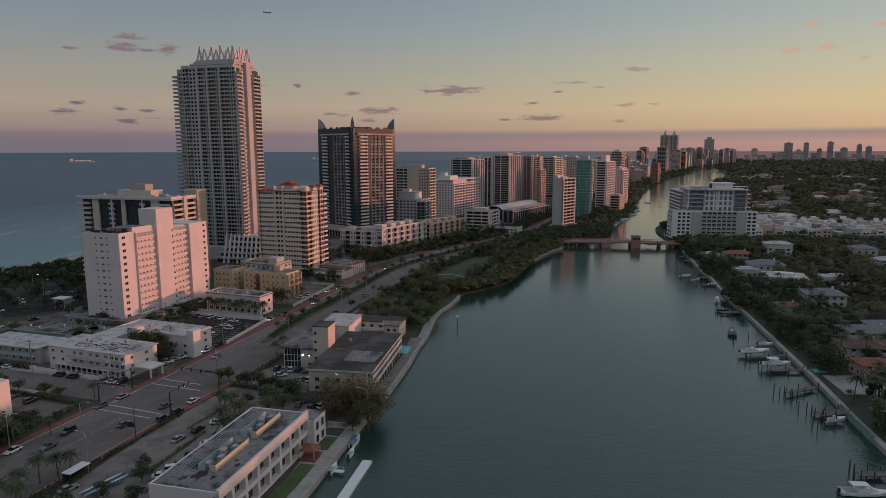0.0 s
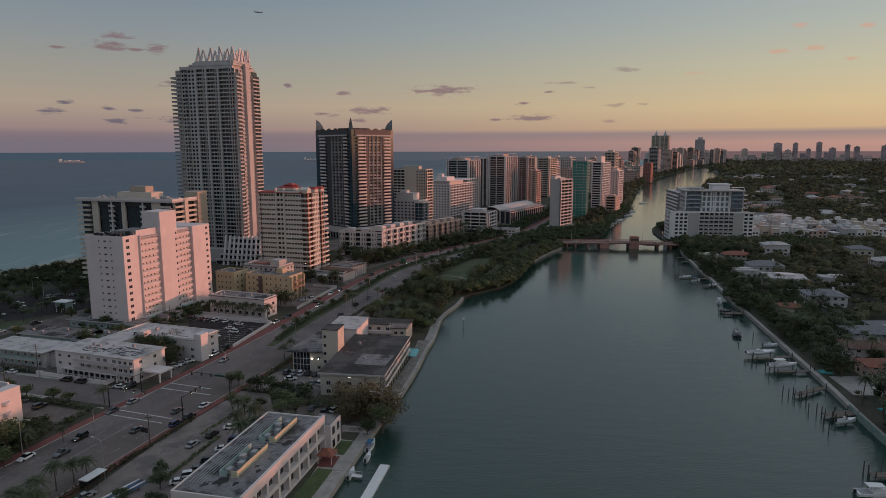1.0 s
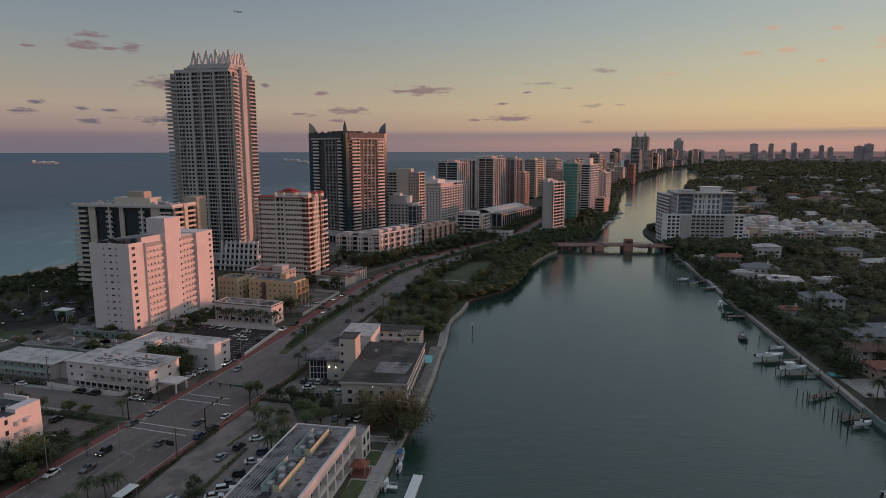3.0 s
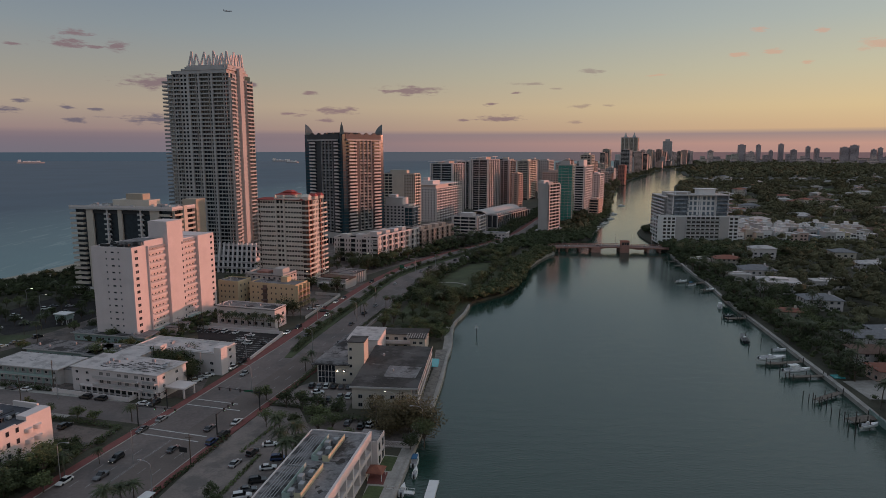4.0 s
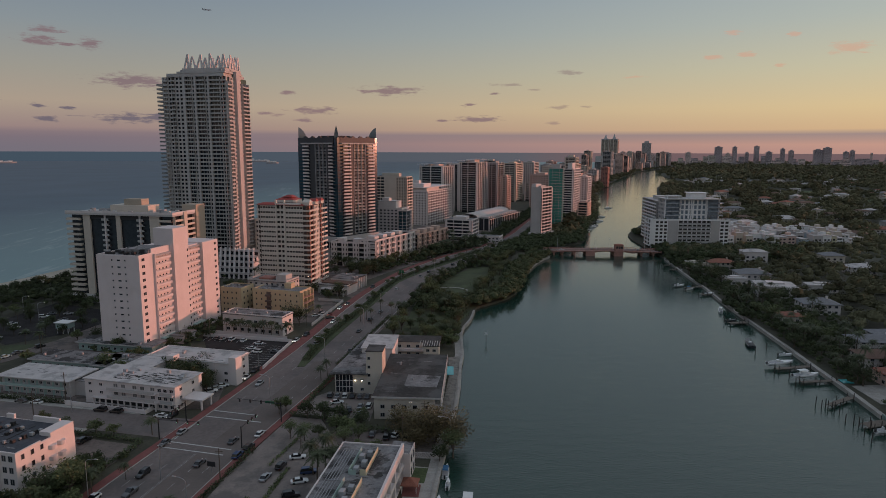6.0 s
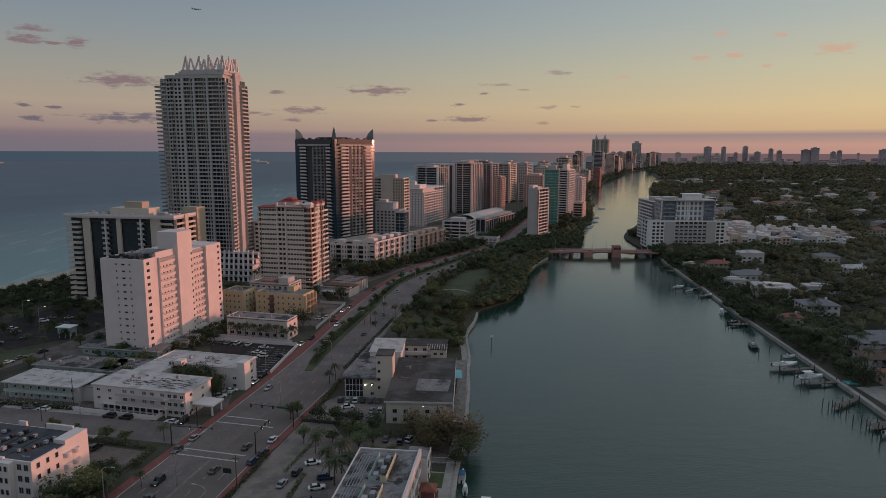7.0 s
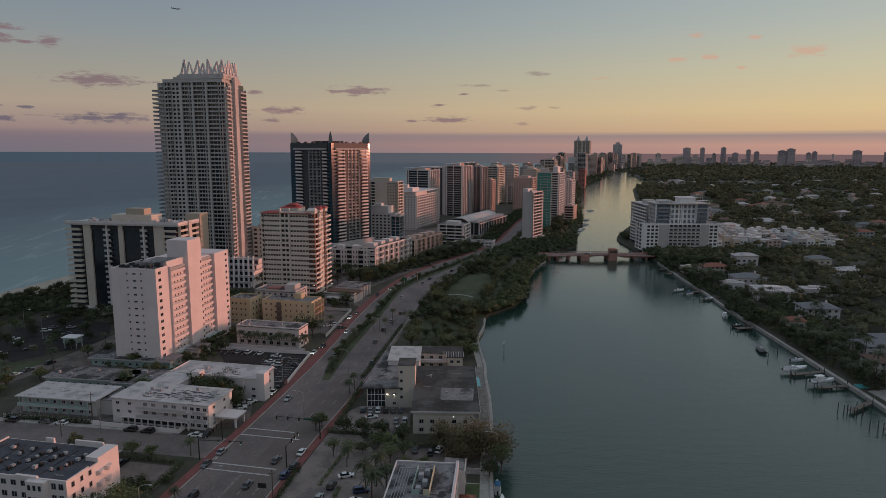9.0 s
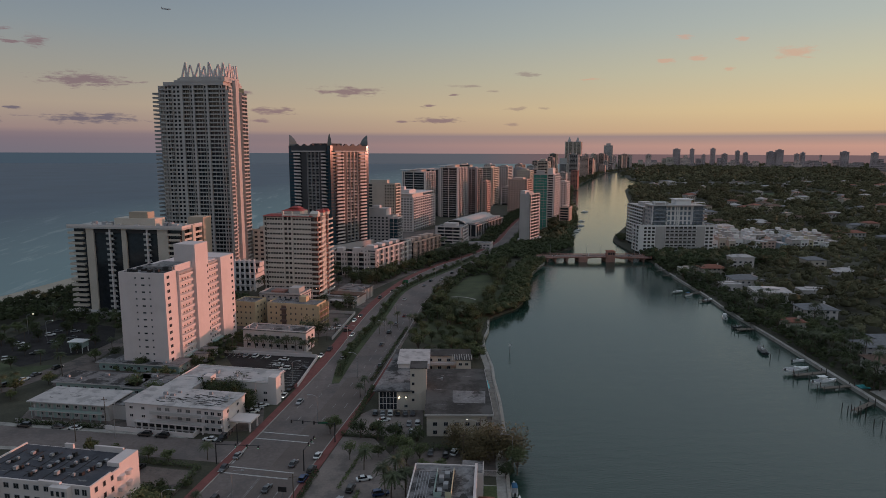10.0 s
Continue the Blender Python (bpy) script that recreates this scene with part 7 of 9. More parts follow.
def far_blocks():
    """Towers strung along the island and the skyline behind the woods."""
    g = random.Random(33)
    walls = ["white", "offwhite", "pinkish", "white2", "offwhite", "white", "pinkish"]
    y = 960
    k = 0
    while y < 3400:
        left, right = bank_x(y, COAST) + 60, bank_x(y, LEFT_BANK) - 25
        for f in (0.12, 0.42, 0.72, 0.97):
            if g.random() < 0.28:
                continue
            x = left + (right - left) * (f + g.uniform(-0.08, 0.08))
            if any(abs(x - q[2][0]) < 30 and abs(y - q[2][1]) < 50 for q in MID) or (k < 4 and f > 0.9):
                continue
            h = g.uniform(26, 62) if f > 0.3 else g.uniform(38, 66)
            if y > 2000:
                h = g.uniform(30, 85)
            generic("condo_tower", g.choice(["pale condominium tower on the far shore", "rose-lit apartment tower on the far shore"]), (x, y + g.uniform(-20, 20)), -28 + g.uniform(-4, 4), g.uniform(18, 30), g.uniform(24, 46), h,
                    g.choice(walls), g.choice(["bands", "punched", "bands"]), g.choice(["bands", "punched"]), fh=4.2 if y > 1400 else 3.3, group="far shore towers", plain=y > 1250).done()
            k += 1
        y += 62 if y < 1500 else 100
    generic("far_tower", "tall pale tower on the far shore", (1381, 3310), -25, 46, 40, 127, "white2", "punched", "punched", fh=5, pent=12, category="tower").done()
    # skyline on the horizon: bearing in degrees, height and width in metres, at about 4.4 km
    sky = [(28.5, 111, 40), (29.7, 111, 22), (31.3, 115, 25), (32.2, 82, 30), (33.15, 101, 20), (33.75, 90, 24), (35.6, 96, 44), (36.2, 107, 40), (37.4, 84, 22), (37.8, 92, 20), (39.0, 80, 5), (30.6, 78, 18), (29.2, 72, 24), (40.6, 98, 40), (42.5, 92, 30),
           (45.0, 88, 40), (47.5, 96, 36), (24.5, 76, 46), (23.2, 72, 40), (26.2, 78, 26), (22.0, 66, 30)]
    for az, h, w in sky:
        d = 4250 if az > 28.4 else 3700
        # wall colours here carry the haze of the distance
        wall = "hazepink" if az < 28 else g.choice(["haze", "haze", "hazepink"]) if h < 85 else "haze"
        generic("skyline_tower", "haze-tinted tower on the horizon", (d * math.sin(radians(az)) + w / 2 - 34, d * math.cos(radians(az)) + 2), -az * 0.6, w, 24, h, wall, "punched", "punched", fh=6, pent=5 if w > 15 else 0, group="skyline", category="tower").done()
    for i in range(90):
        az, d = g.uniform(19.5, 44), g.uniform(3900, 4500)
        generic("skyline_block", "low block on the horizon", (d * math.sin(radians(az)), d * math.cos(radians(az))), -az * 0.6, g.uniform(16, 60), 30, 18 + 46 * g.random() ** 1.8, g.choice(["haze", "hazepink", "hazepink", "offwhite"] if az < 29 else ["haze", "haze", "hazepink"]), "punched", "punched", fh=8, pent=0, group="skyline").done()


podium_terraces()
row_wings()
vaulted_hall()
creek_apartments()
town_houses()
scattered_houses()
twin_peaks()
far_blocks()

# ---- plants ----
def tree_meshes(seed, h, r, leaves, leaf_size, lobes=11, low=0.46):
    g = random.Random(seed)
    t, c = Acc(), Acc()
    fork = h * 0.3
    t.tube((0, 0, -0.3), (g.uniform(-0.2, 0.2), g.uniform(-0.2, 0.2), fork), 0.05 * h * 0.6, 0.034 * h * 0.6, 7)
    for k in range(lobes):
        an = 2 * math.pi * k / lobes + g.uniform(-0.4, 0.4)
        rad = r * g.uniform(0.25, 0.72) if k else 0.0
        z = h * g.uniform(low, 0.84)
        p = (rad * math.cos(an), rad * math.sin(an), z)
        t.tube((0, 0, fork * g.uniform(0.8, 1.0)), p, 0.014 * h, 0.004 * h, 5)
        leaf_quads(c, p, r * g.uniform(0.36, 0.56), leaves // lobes, leaf_size, g)
    return t.mesh("trunk", M["bark"]), c


def make_tree(seed, h, r, leafm, label, name="broadleaf_tree", leaves=900, size=0.33, lobes=11, low=0.46):
    ob = base(name, label, "tree", 0, 0, group="trees")
    t, c = tree_meshes(seed, h, r, leaves, size, lobes, low)
    part("trunk", t, None, ob)
    part("crown", c, M[leafm], ob)
    return ob


def make_palm(seed, h, label="tall palm with drooping fronds"):
    g = random.Random(seed)
    ob = base("palm_tree", label, "tree", 0, 0, group="palms")
    t = Acc()
    bx, by = g.uniform(-0.5, 0.5), g.uniform(-0.5, 0.5)
    pts = [Vector((bx * (i / 5) ** 2, by * (i / 5) ** 2, h * i / 5 - (0.3 if i == 0 else 0))) for i in range(6)]
    for i in range(5):
        t.tube(pts[i], pts[i + 1], 0.2 - 0.018 * i, 0.2 - 0.018 * (i + 1), 7)
    part("trunk", t, M["bark"], ob)
    c = Acc()
    for k in range(30):
        an = 2 * math.pi * k / 30 + g.uniform(-0.2, 0.2)
        lift, L = (g.uniform(1.0, 2.3), g.uniform(0.1, 1.0), g.uniform(-1.1, 0.0))[k % 3], g.uniform(2.5, 3.4)
        d, side = Vector((math.cos(an), math.sin(an), 0)), Vector((-math.sin(an), math.cos(an), 0))
        prev = None
        for j in range(8):
            f = j / 7
            p = pts[-1] + d * (L * f * (0.86 if lift > 1 else 1.0)) + Vector((0, 0, 0.2 + lift * f - 1.5 * f * f))
            if prev is not None:
                c.poly([prev - side * 0.06, prev + side * 0.06, p + side * 0.04, p - side * 0.04])
                wl = 0.75 * math.sin(math.pi * (0.18 + 0.74 * f))
                for s in (-1, 1):
                    c.poly([prev, prev.lerp(p, 0.55), prev.lerp(p, 0.8) + side * (s * wl) + Vector((0, 0, -0.22 * wl)) + d * 0.25])
                    c.poly([prev.lerp(p, 0.5), p, p + side * (s * wl * 0.9) + Vector((0, 0, -0.4 * wl)) + d * 0.2])
            prev = p
    part("frond_crown", c, M["palm"], ob, kind="stuff")
    return ob


TREES = [make_tree(100 + i, *a) for i, a in enumerate([(8.5, 4.2, "leaf", "green broadleaf tree with a wide uneven crown"), (7.0, 3.4, "leafdark", "dark green broadleaf tree"), (10.0, 4.8, "leafdark", "large dark broadleaf tree"),
                                                          (6.0, 3.0, "leaf", "small green broadleaf tree"), (9.0, 3.6, "leaf", "tall green broadleaf tree")])]
RUST = make_tree(120, 8.4, 5.4, "leafrust", "large broadleaf tree with rust-brown leaves", leaves=2400, size=0.3, lobes=18, low=0.25)
PALMS = [make_palm(200 + i, h) for i, h in enumerate((8.5, 10.5, 6.5, 12.0))]
g_ = random.Random(4)
FIRST = set()


def plant(src, x, y, s=1.0):
    """Sets a copy of a plant; the first use takes the plant itself."""
    m = pose(x, y, 0, 0, 0, g_.uniform(0, 360)) @ Matrix.Diagonal((s, s, s * g_.uniform(0.9, 1.12), 1))
    if src.name not in FIRST:
        FIRST.add(src.name)
        src.matrix_basis = m
        return src
    made = copy_thing(src, pose(0, 0, 0))
    made.matrix_basis = m
    return made


BUILT = []
for o_ in list(scene.objects):
    if o_.type == "EMPTY" and o_.get("category") in ("house", "hotel", "motel", "building", "apartment building", "shop", "office building", "hall", "tower"):
        BUILT.append((o_.matrix_world.copy(), o_))


def footprints():
    """Rough ground rectangles of the buildings."""
    out = []
    for m, o in BUILT:
        xs, ys = [], []
        for c in o.children:
            if c.type == "MESH" and c.data.vertices:
                for v in c.bound_box:
                    if c.name.split(".")[0] in ("wall", "window_glass", "roof", "podium"):
                        xs.append(v[0]), ys.append(v[1])
        if xs:
            out.append((o.matrix_basis.inverted(), min(xs), max(xs), min(ys), max(ys)))
    return out


FEET = footprints()


def free(x, y, gap):
    p = Vector((x, y, 0))
    for inv, x0, x1, y0, y1 in FEET:
        q = inv @ p
        if x0 - gap < q.x < x1 + gap and y0 - gap < q.y < y1 + gap:
            return False
    return True


PAVED = [p for p, _, _ in LOTS.values()] + [[(l[0] - 4, l[1]) for l in RL] + [(q[0] + 3, q[1]) for q in RR[::-1]], SIDE_F + SIDE_N[::-1]]


def clear(x, y, gap=2.0):
    return free(x, y, gap) and not any(inside((x, y), p) for p in PAVED)


def grove(poly, n, kinds, s0, s1, seed, space=3.5, gap=2.0, avoid=()):
    g = random.Random(seed)
    xs, ys = [p[0] for p in poly], [p[1] for p in poly]
    put, tries = [], 0
    while len(put) < n and tries < n * 40:
        tries += 1
        x, y = g.uniform(min(xs), max(xs)), g.uniform(min(ys), max(ys))
        if inside((x, y), poly) and clear(x, y, gap) and all((x - a) ** 2 + (y - b) ** 2 > space ** 2 for a, b in put) and not any(inside((x, y), q) for q in avoid):
            put.append((x, y))
            plant(g.choice(kinds), x, y, g.uniform(s0, s1))
    return put


# along the park bank and round its lawn
glade = [(-8, 370), (-2, 402), (12, 438), (24, 462), (40, 462), (38, 424), (20, 392), (14, 358), (2, 358)]
bank_l = [p for p in LB if 342 < p[1] < 516]
grove([(-36, 272), (-6, 270), (2, 300), (-6, 330), (-18, 372), (0, 415), (28, 470), (58, 520), (74, 512), (50, 450), (30, 400), (18, 356), (10, 344), (-4, 300)], 44, TREES, 0.75, 1.15, 12, 4.4, 1.5, (glade,))
grove([(-38, 268), (-10, 264), (-6, 300), (-14, 318), (-34, 318)], 20, [TREES[1], TREES[3], TREES[0]], 0.7, 1.0, 13, 3.8, 1.0)
grove([(-14, 318), (8, 340), (22, 380), (34, 410), (56, 455), (28, 465), (2, 415), (-16, 372), (-22, 340)], 46, [TREES[1], TREES[2], TREES[0], PALMS[0]], 0.7, 1.05, 24, 4.2, 1.5, (glade,))
grove([(-104, 436), (-54, 420), (-44, 440), (-30, 470), (-60, 470), (-88, 476)], 26, [TREES[1], TREES[2], PALMS[1], PALMS[0]], 0.7, 1.0, 25, 4.0, 1.5)
grove([(0, 520), (20, 530), (62, 575), (66, 590), (40, 590), (10, 560)], 30, [PALMS[1], PALMS[0], PALMS[3], TREES[1]], 0.75, 1.1, 26, 3.6, 1.0)
grove([(-250, 322), (-205, 284), (-168, 318), (-178, 362), (-222, 384)], 30, [TREES[1], TREES[3], PALMS[0]], 0.7, 1.0, 29, 4.5, 2)
grove([(-246, 300), (-205, 262), (-186, 258), (-176, 330), (-160, 334), (-166, 300), (-190, 250), (-214, 250)], 16, [TREES[1], TREES[3], PALMS[1]], 0.7, 1.0, 30, 5, 2)
gp_ = random.Random(52)
for p_ in shift(RR, 7)[28:46:2]:
    plant(PALMS[gp_.randrange(4)], p_[0] + gp_.uniform(-2, 2), p_[1] + gp_.uniform(-3, 3), gp_.uniform(0.7, 1.0))
# street trees
def street_trees(spots):
    """Trees at x, y, of a kind (5: the rust-leaved one) and a size."""
    for x, y, k, size in spots:
        plant(RUST if k == 5 else TREES[k], x, y, size * (1.5 if k == 5 else 1.45))


# round the office and its car park
street_trees([(-23, 181, 5, 0.85), (-29, 183.5, 5, 0.75), (-18.5, 178, 5, 0.8), (-26, 188.5, 5, 0.6), (-19, 171, 0, 0.62), (-23, 168.5, 1, 0.55), (-50, 180.5, 0, 0.5), (-46, 182, 0, 0.5), (-53, 190, 3, 0.6), (-49.5, 187.5, 3, 0.65), (-58, 187, 3, 0.5), (-46, 176, 3, 0.5), (-41, 174, 3, 0.5), (-33, 190, 5, 0.6), (-30, 178.5, 5, 0.5), (-71, 146, 1, 0.42), (-69, 141, 1, 0.5), (-74, 133, 1, 0.45), (-66, 131, 1, 0.5), (-80, 128, 1, 0.5), (-66.5, 186.8, 0, 0.42), (-62.2, 185.2, 0, 0.44)])
# beside the corner flats and the hedged car park
street_trees([(-116, 158, 0, 0.75), (-121, 150, 1, 0.8), (-118, 163, 3, 0.9), (-122, 158, 2, 0.6), (-126, 149, 1, 0.7), (-113, 152, 3, 0.7), (-128, 141, 0, 0.7), (-144.5, 202, 3, 0.55), (-137, 199.5, 3, 0.5), (-126, 195.5, 3, 0.55), (-120, 193.5, 3, 0.5)])
# before the creek hotel
street_trees([(-52, 196.5, 1, 0.6), (-57.5, 198.5, 1, 0.62), (-63, 201, 1, 0.6), (-45.5, 192.5, 1, 0.6), (-72.6, 205.4, 0, 0.42), (-70.9, 208.0, 3, 0.6)])
# in the motel court and round the white block
street_trees([(-111, 230.5, 2, 0.74), (-105, 228, 1, 0.85), (-115.5, 232, 1, 0.85), (-107.5, 232.5, 1, 0.85), (-101, 225.5, 1, 0.7), (-112.5, 236, 1, 0.95), (-108, 237, 2, 0.7), (-117, 240, 1, 0.95), (-103, 232, 1, 0.8), (-106, 242, 2, 0.65), (-146, 251, 0, 0.6), (-138, 246, 0, 0.6), (-150, 279, 1, 0.5), (-140, 268, 3, 0.6), (-152, 279.5, 3, 0.7), (-130, 278, 1, 0.5), (-126, 290, 1, 0.55), (-120, 296, 1, 0.5)])
# between the yellow flats and the shop
street_trees([(-52, 418, 1, 0.7), (-80, 380, 1, 0.8), (-64, 372, 1, 0.8), (-84, 322, 2, 0.7), (-80, 314, 1, 0.8), (-88, 312, 1, 0.7), (-70, 366, 3, 0.7), (-56, 404, 1, 0.6), (-115, 322, 1, 0.6), (-104, 330, 3, 0.6), (-96, 372, 0, 0.7), (-72, 372, 1, 0.6), (-66, 384, 0, 0.6), (-60, 392, 2, 0.5)])
# before the apartment rows
street_trees([(-50, 430, 2, 0.85), (-55, 446, 2, 0.9), (-64, 468, 1, 0.9), (-72, 474, 2, 0.8), (-45, 444, 1, 0.9), (-40, 462, 2, 0.85), (-60, 440, 1, 0.7), (-52, 450, 0, 0.8), (-46, 458, 2, 0.6), (-38, 462, 0, 0.7), (-30, 472, 1, 0.7), (-22, 484, 2, 0.6), (-14, 496, 0, 0.7), (-5, 510, 1, 0.7), (5, 524, 2, 0.6), (-86, 440, 2, 0.7), (-92, 455, 1, 0.8), (-118, 432, 2, 0.9)])
grove([(-62, 444), (-48, 462), (-14, 512), (14, 552), (22, 546), (-8, 498), (-40, 448), (-54, 436)], 24, TREES, 0.8, 1.15, 14, 4.2, 1.5)
for x_, y_, s_ in [(-214, 330, 1.0), (-222, 345, 0.9), (-205, 340, 1.0), (-198, 312, 0.9), (-190, 330, 1.0), (-210, 308, 0.9), (-228, 325, 1.0), (-195, 346, 0.9), (-215, 362, 1.0), (-184, 318, 0.8), (-200, 322, 0.8), (-207, 352, 1.0), (-219, 316, 0.9)]:
    plant(TREES[1], x_, y_, s_)
# palms
for i in range(9):
    plant(PALMS[(0, 2, 2)[i % 3]], -112 + i * 3.7, 301.0 - i * 1.42, 0.85 + 0.12 * (i % 3))
def street_palms(spots):
    for x, y, k, size in spots:
        plant(PALMS[k], x, y, size)


# palms near the bus stop, the office and the motels
street_palms([(-93, 140.5, 2, 0.95), (-90.8, 144, 2, 0.85), (-88.8, 146, 2, 0.8), (-93.5, 134, 2, 1.0), (-90, 128, 2, 1.0), (-95, 129, 2, 1.0), (-108.6, 193, 2, 0.8), (-57.4, 164.4, 0, 0.95), (-54.5, 167.9, 0, 1.0), (-52.0, 163.4, 2, 1.2), (-56, 161.6, 2, 1.25), (-62.5, 180, 2, 0.85), (-60, 240, 0, 0.7), (-62, 236, 2, 0.8), (-36, 216, 2, 0.9), (-112, 160, 2, 0.9), (-106, 166, 2, 0.6), (-125, 146, 0, 0.8)])
# palms along the avenue and by the beach
street_palms([(-44.5, 314, 1, 0.75), (-50, 319, 0, 0.8), (-47, 322, 1, 0.7), (-34, 323, 1, 0.75), (-30, 330, 0, 0.8), (-40, 330, 1, 0.75), (-88, 321, 1, 0.7), (-84, 318, 0, 0.8), (-76, 312, 1, 0.7), (-72, 326, 0, 0.75), (-220, 330, 1, 0.7), (-198, 262, 0, 0.8), (-203, 266, 1, 0.8), (-196, 268, 2, 0.8), (-208, 258, 1, 0.8), (-200, 254, 0, 0.8), (-122, 420, 3, 0.7), (-119, 428, 1, 0.9), (-66, 470, 0, 0.8), (-58, 464, 1, 0.7), (-50, 470, 0, 0.7), (10, 540, 1, 0.8), (20, 536, 0, 0.8), (32, 532, 1, 0.8), (42, 528, 0, 0.9), (56, 536, 1, 0.8), (-146, 330, 1, 0.6)])
for i in range(20):
    f_ = 0.1 + 0.8 * i / 19
    j_ = f_ * (len(MED_L) - 1)
    a_, b_ = MED_L[int(j_)], MED_R[int(j_)]
    plant(TREES[3] if i % 3 else PALMS[2], (a_[0] + b_[0]) / 2 + g_.uniform(-1, 1), (a_[1] + b_[1]) / 2 + g_.uniform(-3, 3), 0.6 + 0.2 * (i % 2))


def hedge(line, w, h, seed, leafm="leafdark", label="clipped dark hedge along the kerb", dense=16):
    g = random.Random(seed)
    c = Acc()
    for p, q in zip(line, line[1:]):
        p, q = Vector((*p, 0)), Vector((*q, 0))
        L = (q - p).length
        u = (q - p).normalized()
        nrm = Vector((u.y, -u.x, 0))
        for _ in range(int(L * dense * w)):
            s = p + u * g.uniform(0, L) + nrm * g.uniform(-w / 2, w / 2)
            leaf_quads(c, (s.x, s.y, g.uniform(0.15, h)), 0.3, 1, 0.3, g)
    solo("hedge", c, M[leafm], label, "hedge", group="hedges")


hedge([(-80.5, 165), (-76, 181)], 1.6, 1.1, 1)
hedge([(-91, 131), (-81, 163.5)], 1.4, 1.1, 2)
hedge([(-151, 202.5), (-110, 188), (-117, 165)], 1.8, 1.3, 3)
hedge([(-69, 204.3), (-43.5, 196.3)], 2.2, 1.6, 4)
hedge([(-66, 209), (-56.5, 245)], 2.0, 1.4, 5)
hedge([(-178, 229.8), (-147, 220.8)], 1.8, 1.8, 6, "leafdark", dense=26)
hedge([(-118, 160), (-132, 120)], 4.0, 2.2, 7)
hedge([(-46, 191.5), (-26, 185.5)], 2.6, 1.8, 8)
hedge([(-70, 170), (-63, 190)], 1.0, 0.5, 9, "leaf")
hedge([(-64.5, 168.5), (-70, 145)], 1.2, 0.5, 10, "leaf")
hedge([(-57, 252), (-46, 290), (-35, 328)], 1.6, 1.2, 12)
mid_ = [((a[0] + b[0]) / 2, (a[1] + b[1]) / 2) for a, b in zip(MED_L, MED_R)][1:]
hedge(mid_, 3.0, 1.7, 13, dense=12)

# gardens over the creek: single trees near the bank, massed woods behind
quay_g = [p for p in RB if 150 < p[1] < 520]
grove(shift(quay_g, 2.5) + shift(quay_g, 42)[::-1], 60, TREES + [TREES[2]], 0.8, 1.2, 18, 5.0, 2.0, ([(132, 212), (160, 213), (150, 194), (131, 196)], [(128, 190), (140, 190), (136, 178), (126, 178)]))
gq_ = random.Random(61)
for i in range(84):
    y_ = 165 + 335 * gq_.random() ** 1.15
    x_ = bank_x(y_) + gq_.uniform(4, 60)
    if clear(x_, y_, 1.5):
        plant(PALMS[gq_.randrange(4)], x_, y_, gq_.uniform(0.75, 1.15))


def woods(name, cells, label, quads, size, seed, leafm="leaffar"):
    """A mass of far trees: every one a heap of leaf sprays, built with numpy as one mesh."""
    rng = np.random.default_rng(seed)
    c = np.array(cells, float)
    n = len(c)
    q = rng.normal(size=(n, quads, 3))
    q /= np.linalg.norm(q, axis=2, keepdims=True)
    q[:, :, 2] = np.abs(q[:, :, 2])
    rad = c[:, 3][:, None, None] * rng.uniform(0.45, 1.18, (n, quads, 1))
    p = q * rad * np.array([1, 1, 0.8]) + np.stack([c[:, 0], c[:, 1], c[:, 2]], 1)[:, None, :]
    u = np.cross(q, rng.normal(size=(n, quads, 3)))
    u /= np.linalg.norm(u, axis=2, keepdims=True) + 1e-9
    w = np.cross(q, u) + 0.35 * rng.normal(size=(n, quads, 3))
    s = (c[:, 3][:, None, None] * size) * rng.uniform(0.6, 1.3, (n, quads, 1))
    v = np.stack([p - u * s, p - w * s * 0.7, p + u * s, p + w * s * 0.7], 2).reshape(-1, 3)
    f = np.arange(len(v)).reshape(-1, 4)
    # uneven dense heart of every crown, under the loose sprays
    lat, lon = np.radians([-25, 8, 38, 66]), np.radians(np.arange(7) * 360 / 7)
    ring = np.array([[math.cos(a) * math.cos(b), math.cos(a) * math.sin(b), math.sin(a)] for a in lat for b in lon] + [[0, 0, 1]])
    heart = ring[None] * (c[:, 3][:, None, None] * rng.uniform(0.42, 0.86, (n, len(ring), 1))) * np.array([1, 1, 0.8]) + np.stack([c[:, 0], c[:, 1], c[:, 2]], 1)[:, None, :]
    tri = [(i * 7 + j, i * 7 + (j + 1) % 7, i * 7 + 7 + (j + 1) % 7) for i in range(3) for j in range(7)] + [(i * 7 + j, i * 7 + 7 + (j + 1) % 7, i * 7 + 7 + j) for i in range(3) for j in range(7)] + [(21 + j, 21 + (j + 1) % 7, 28) for j in range(7)]
    hf = (np.array(tri)[None] + (np.arange(n) * len(ring))[:, None, None] + len(v)).reshape(-1, 3)
    me = bpy.data.meshes.new(name)
    me.from_pydata(v.tolist() + heart.reshape(-1, 3).tolist(), [], f.tolist() + hf.tolist())
    me.materials.append(M[leafm])
    ob = new(name, me)
    return tagged(ob, label, "woods", kind="stuff")


CLEARINGS = [(900, 1290, 150, 60), (800, 1080, 90, 40), (690, 900, 80, 30), (560, 860, 40, 22), (640, 1260, 60, 40), (520, 700, 34, 14), (1050, 1640, 150, 90), (430, 520, 26, 12), (760, 1560, 60, 50)]
for x_, y_, a_, b_ in CLEARINGS:
    solo("lawn_woods", Acc().prism([(x_ + a_ * math.cos(t), y_ + b_ * math.sin(t) * (1 + 0.25 * math.sin(3 * t))) for t in [2 * math.pi * i / 20 for i in range(20)]], -0.4, 0.06), M["turf"], "dusky fairway lawn in the wooded suburb", "lawn", "structure")


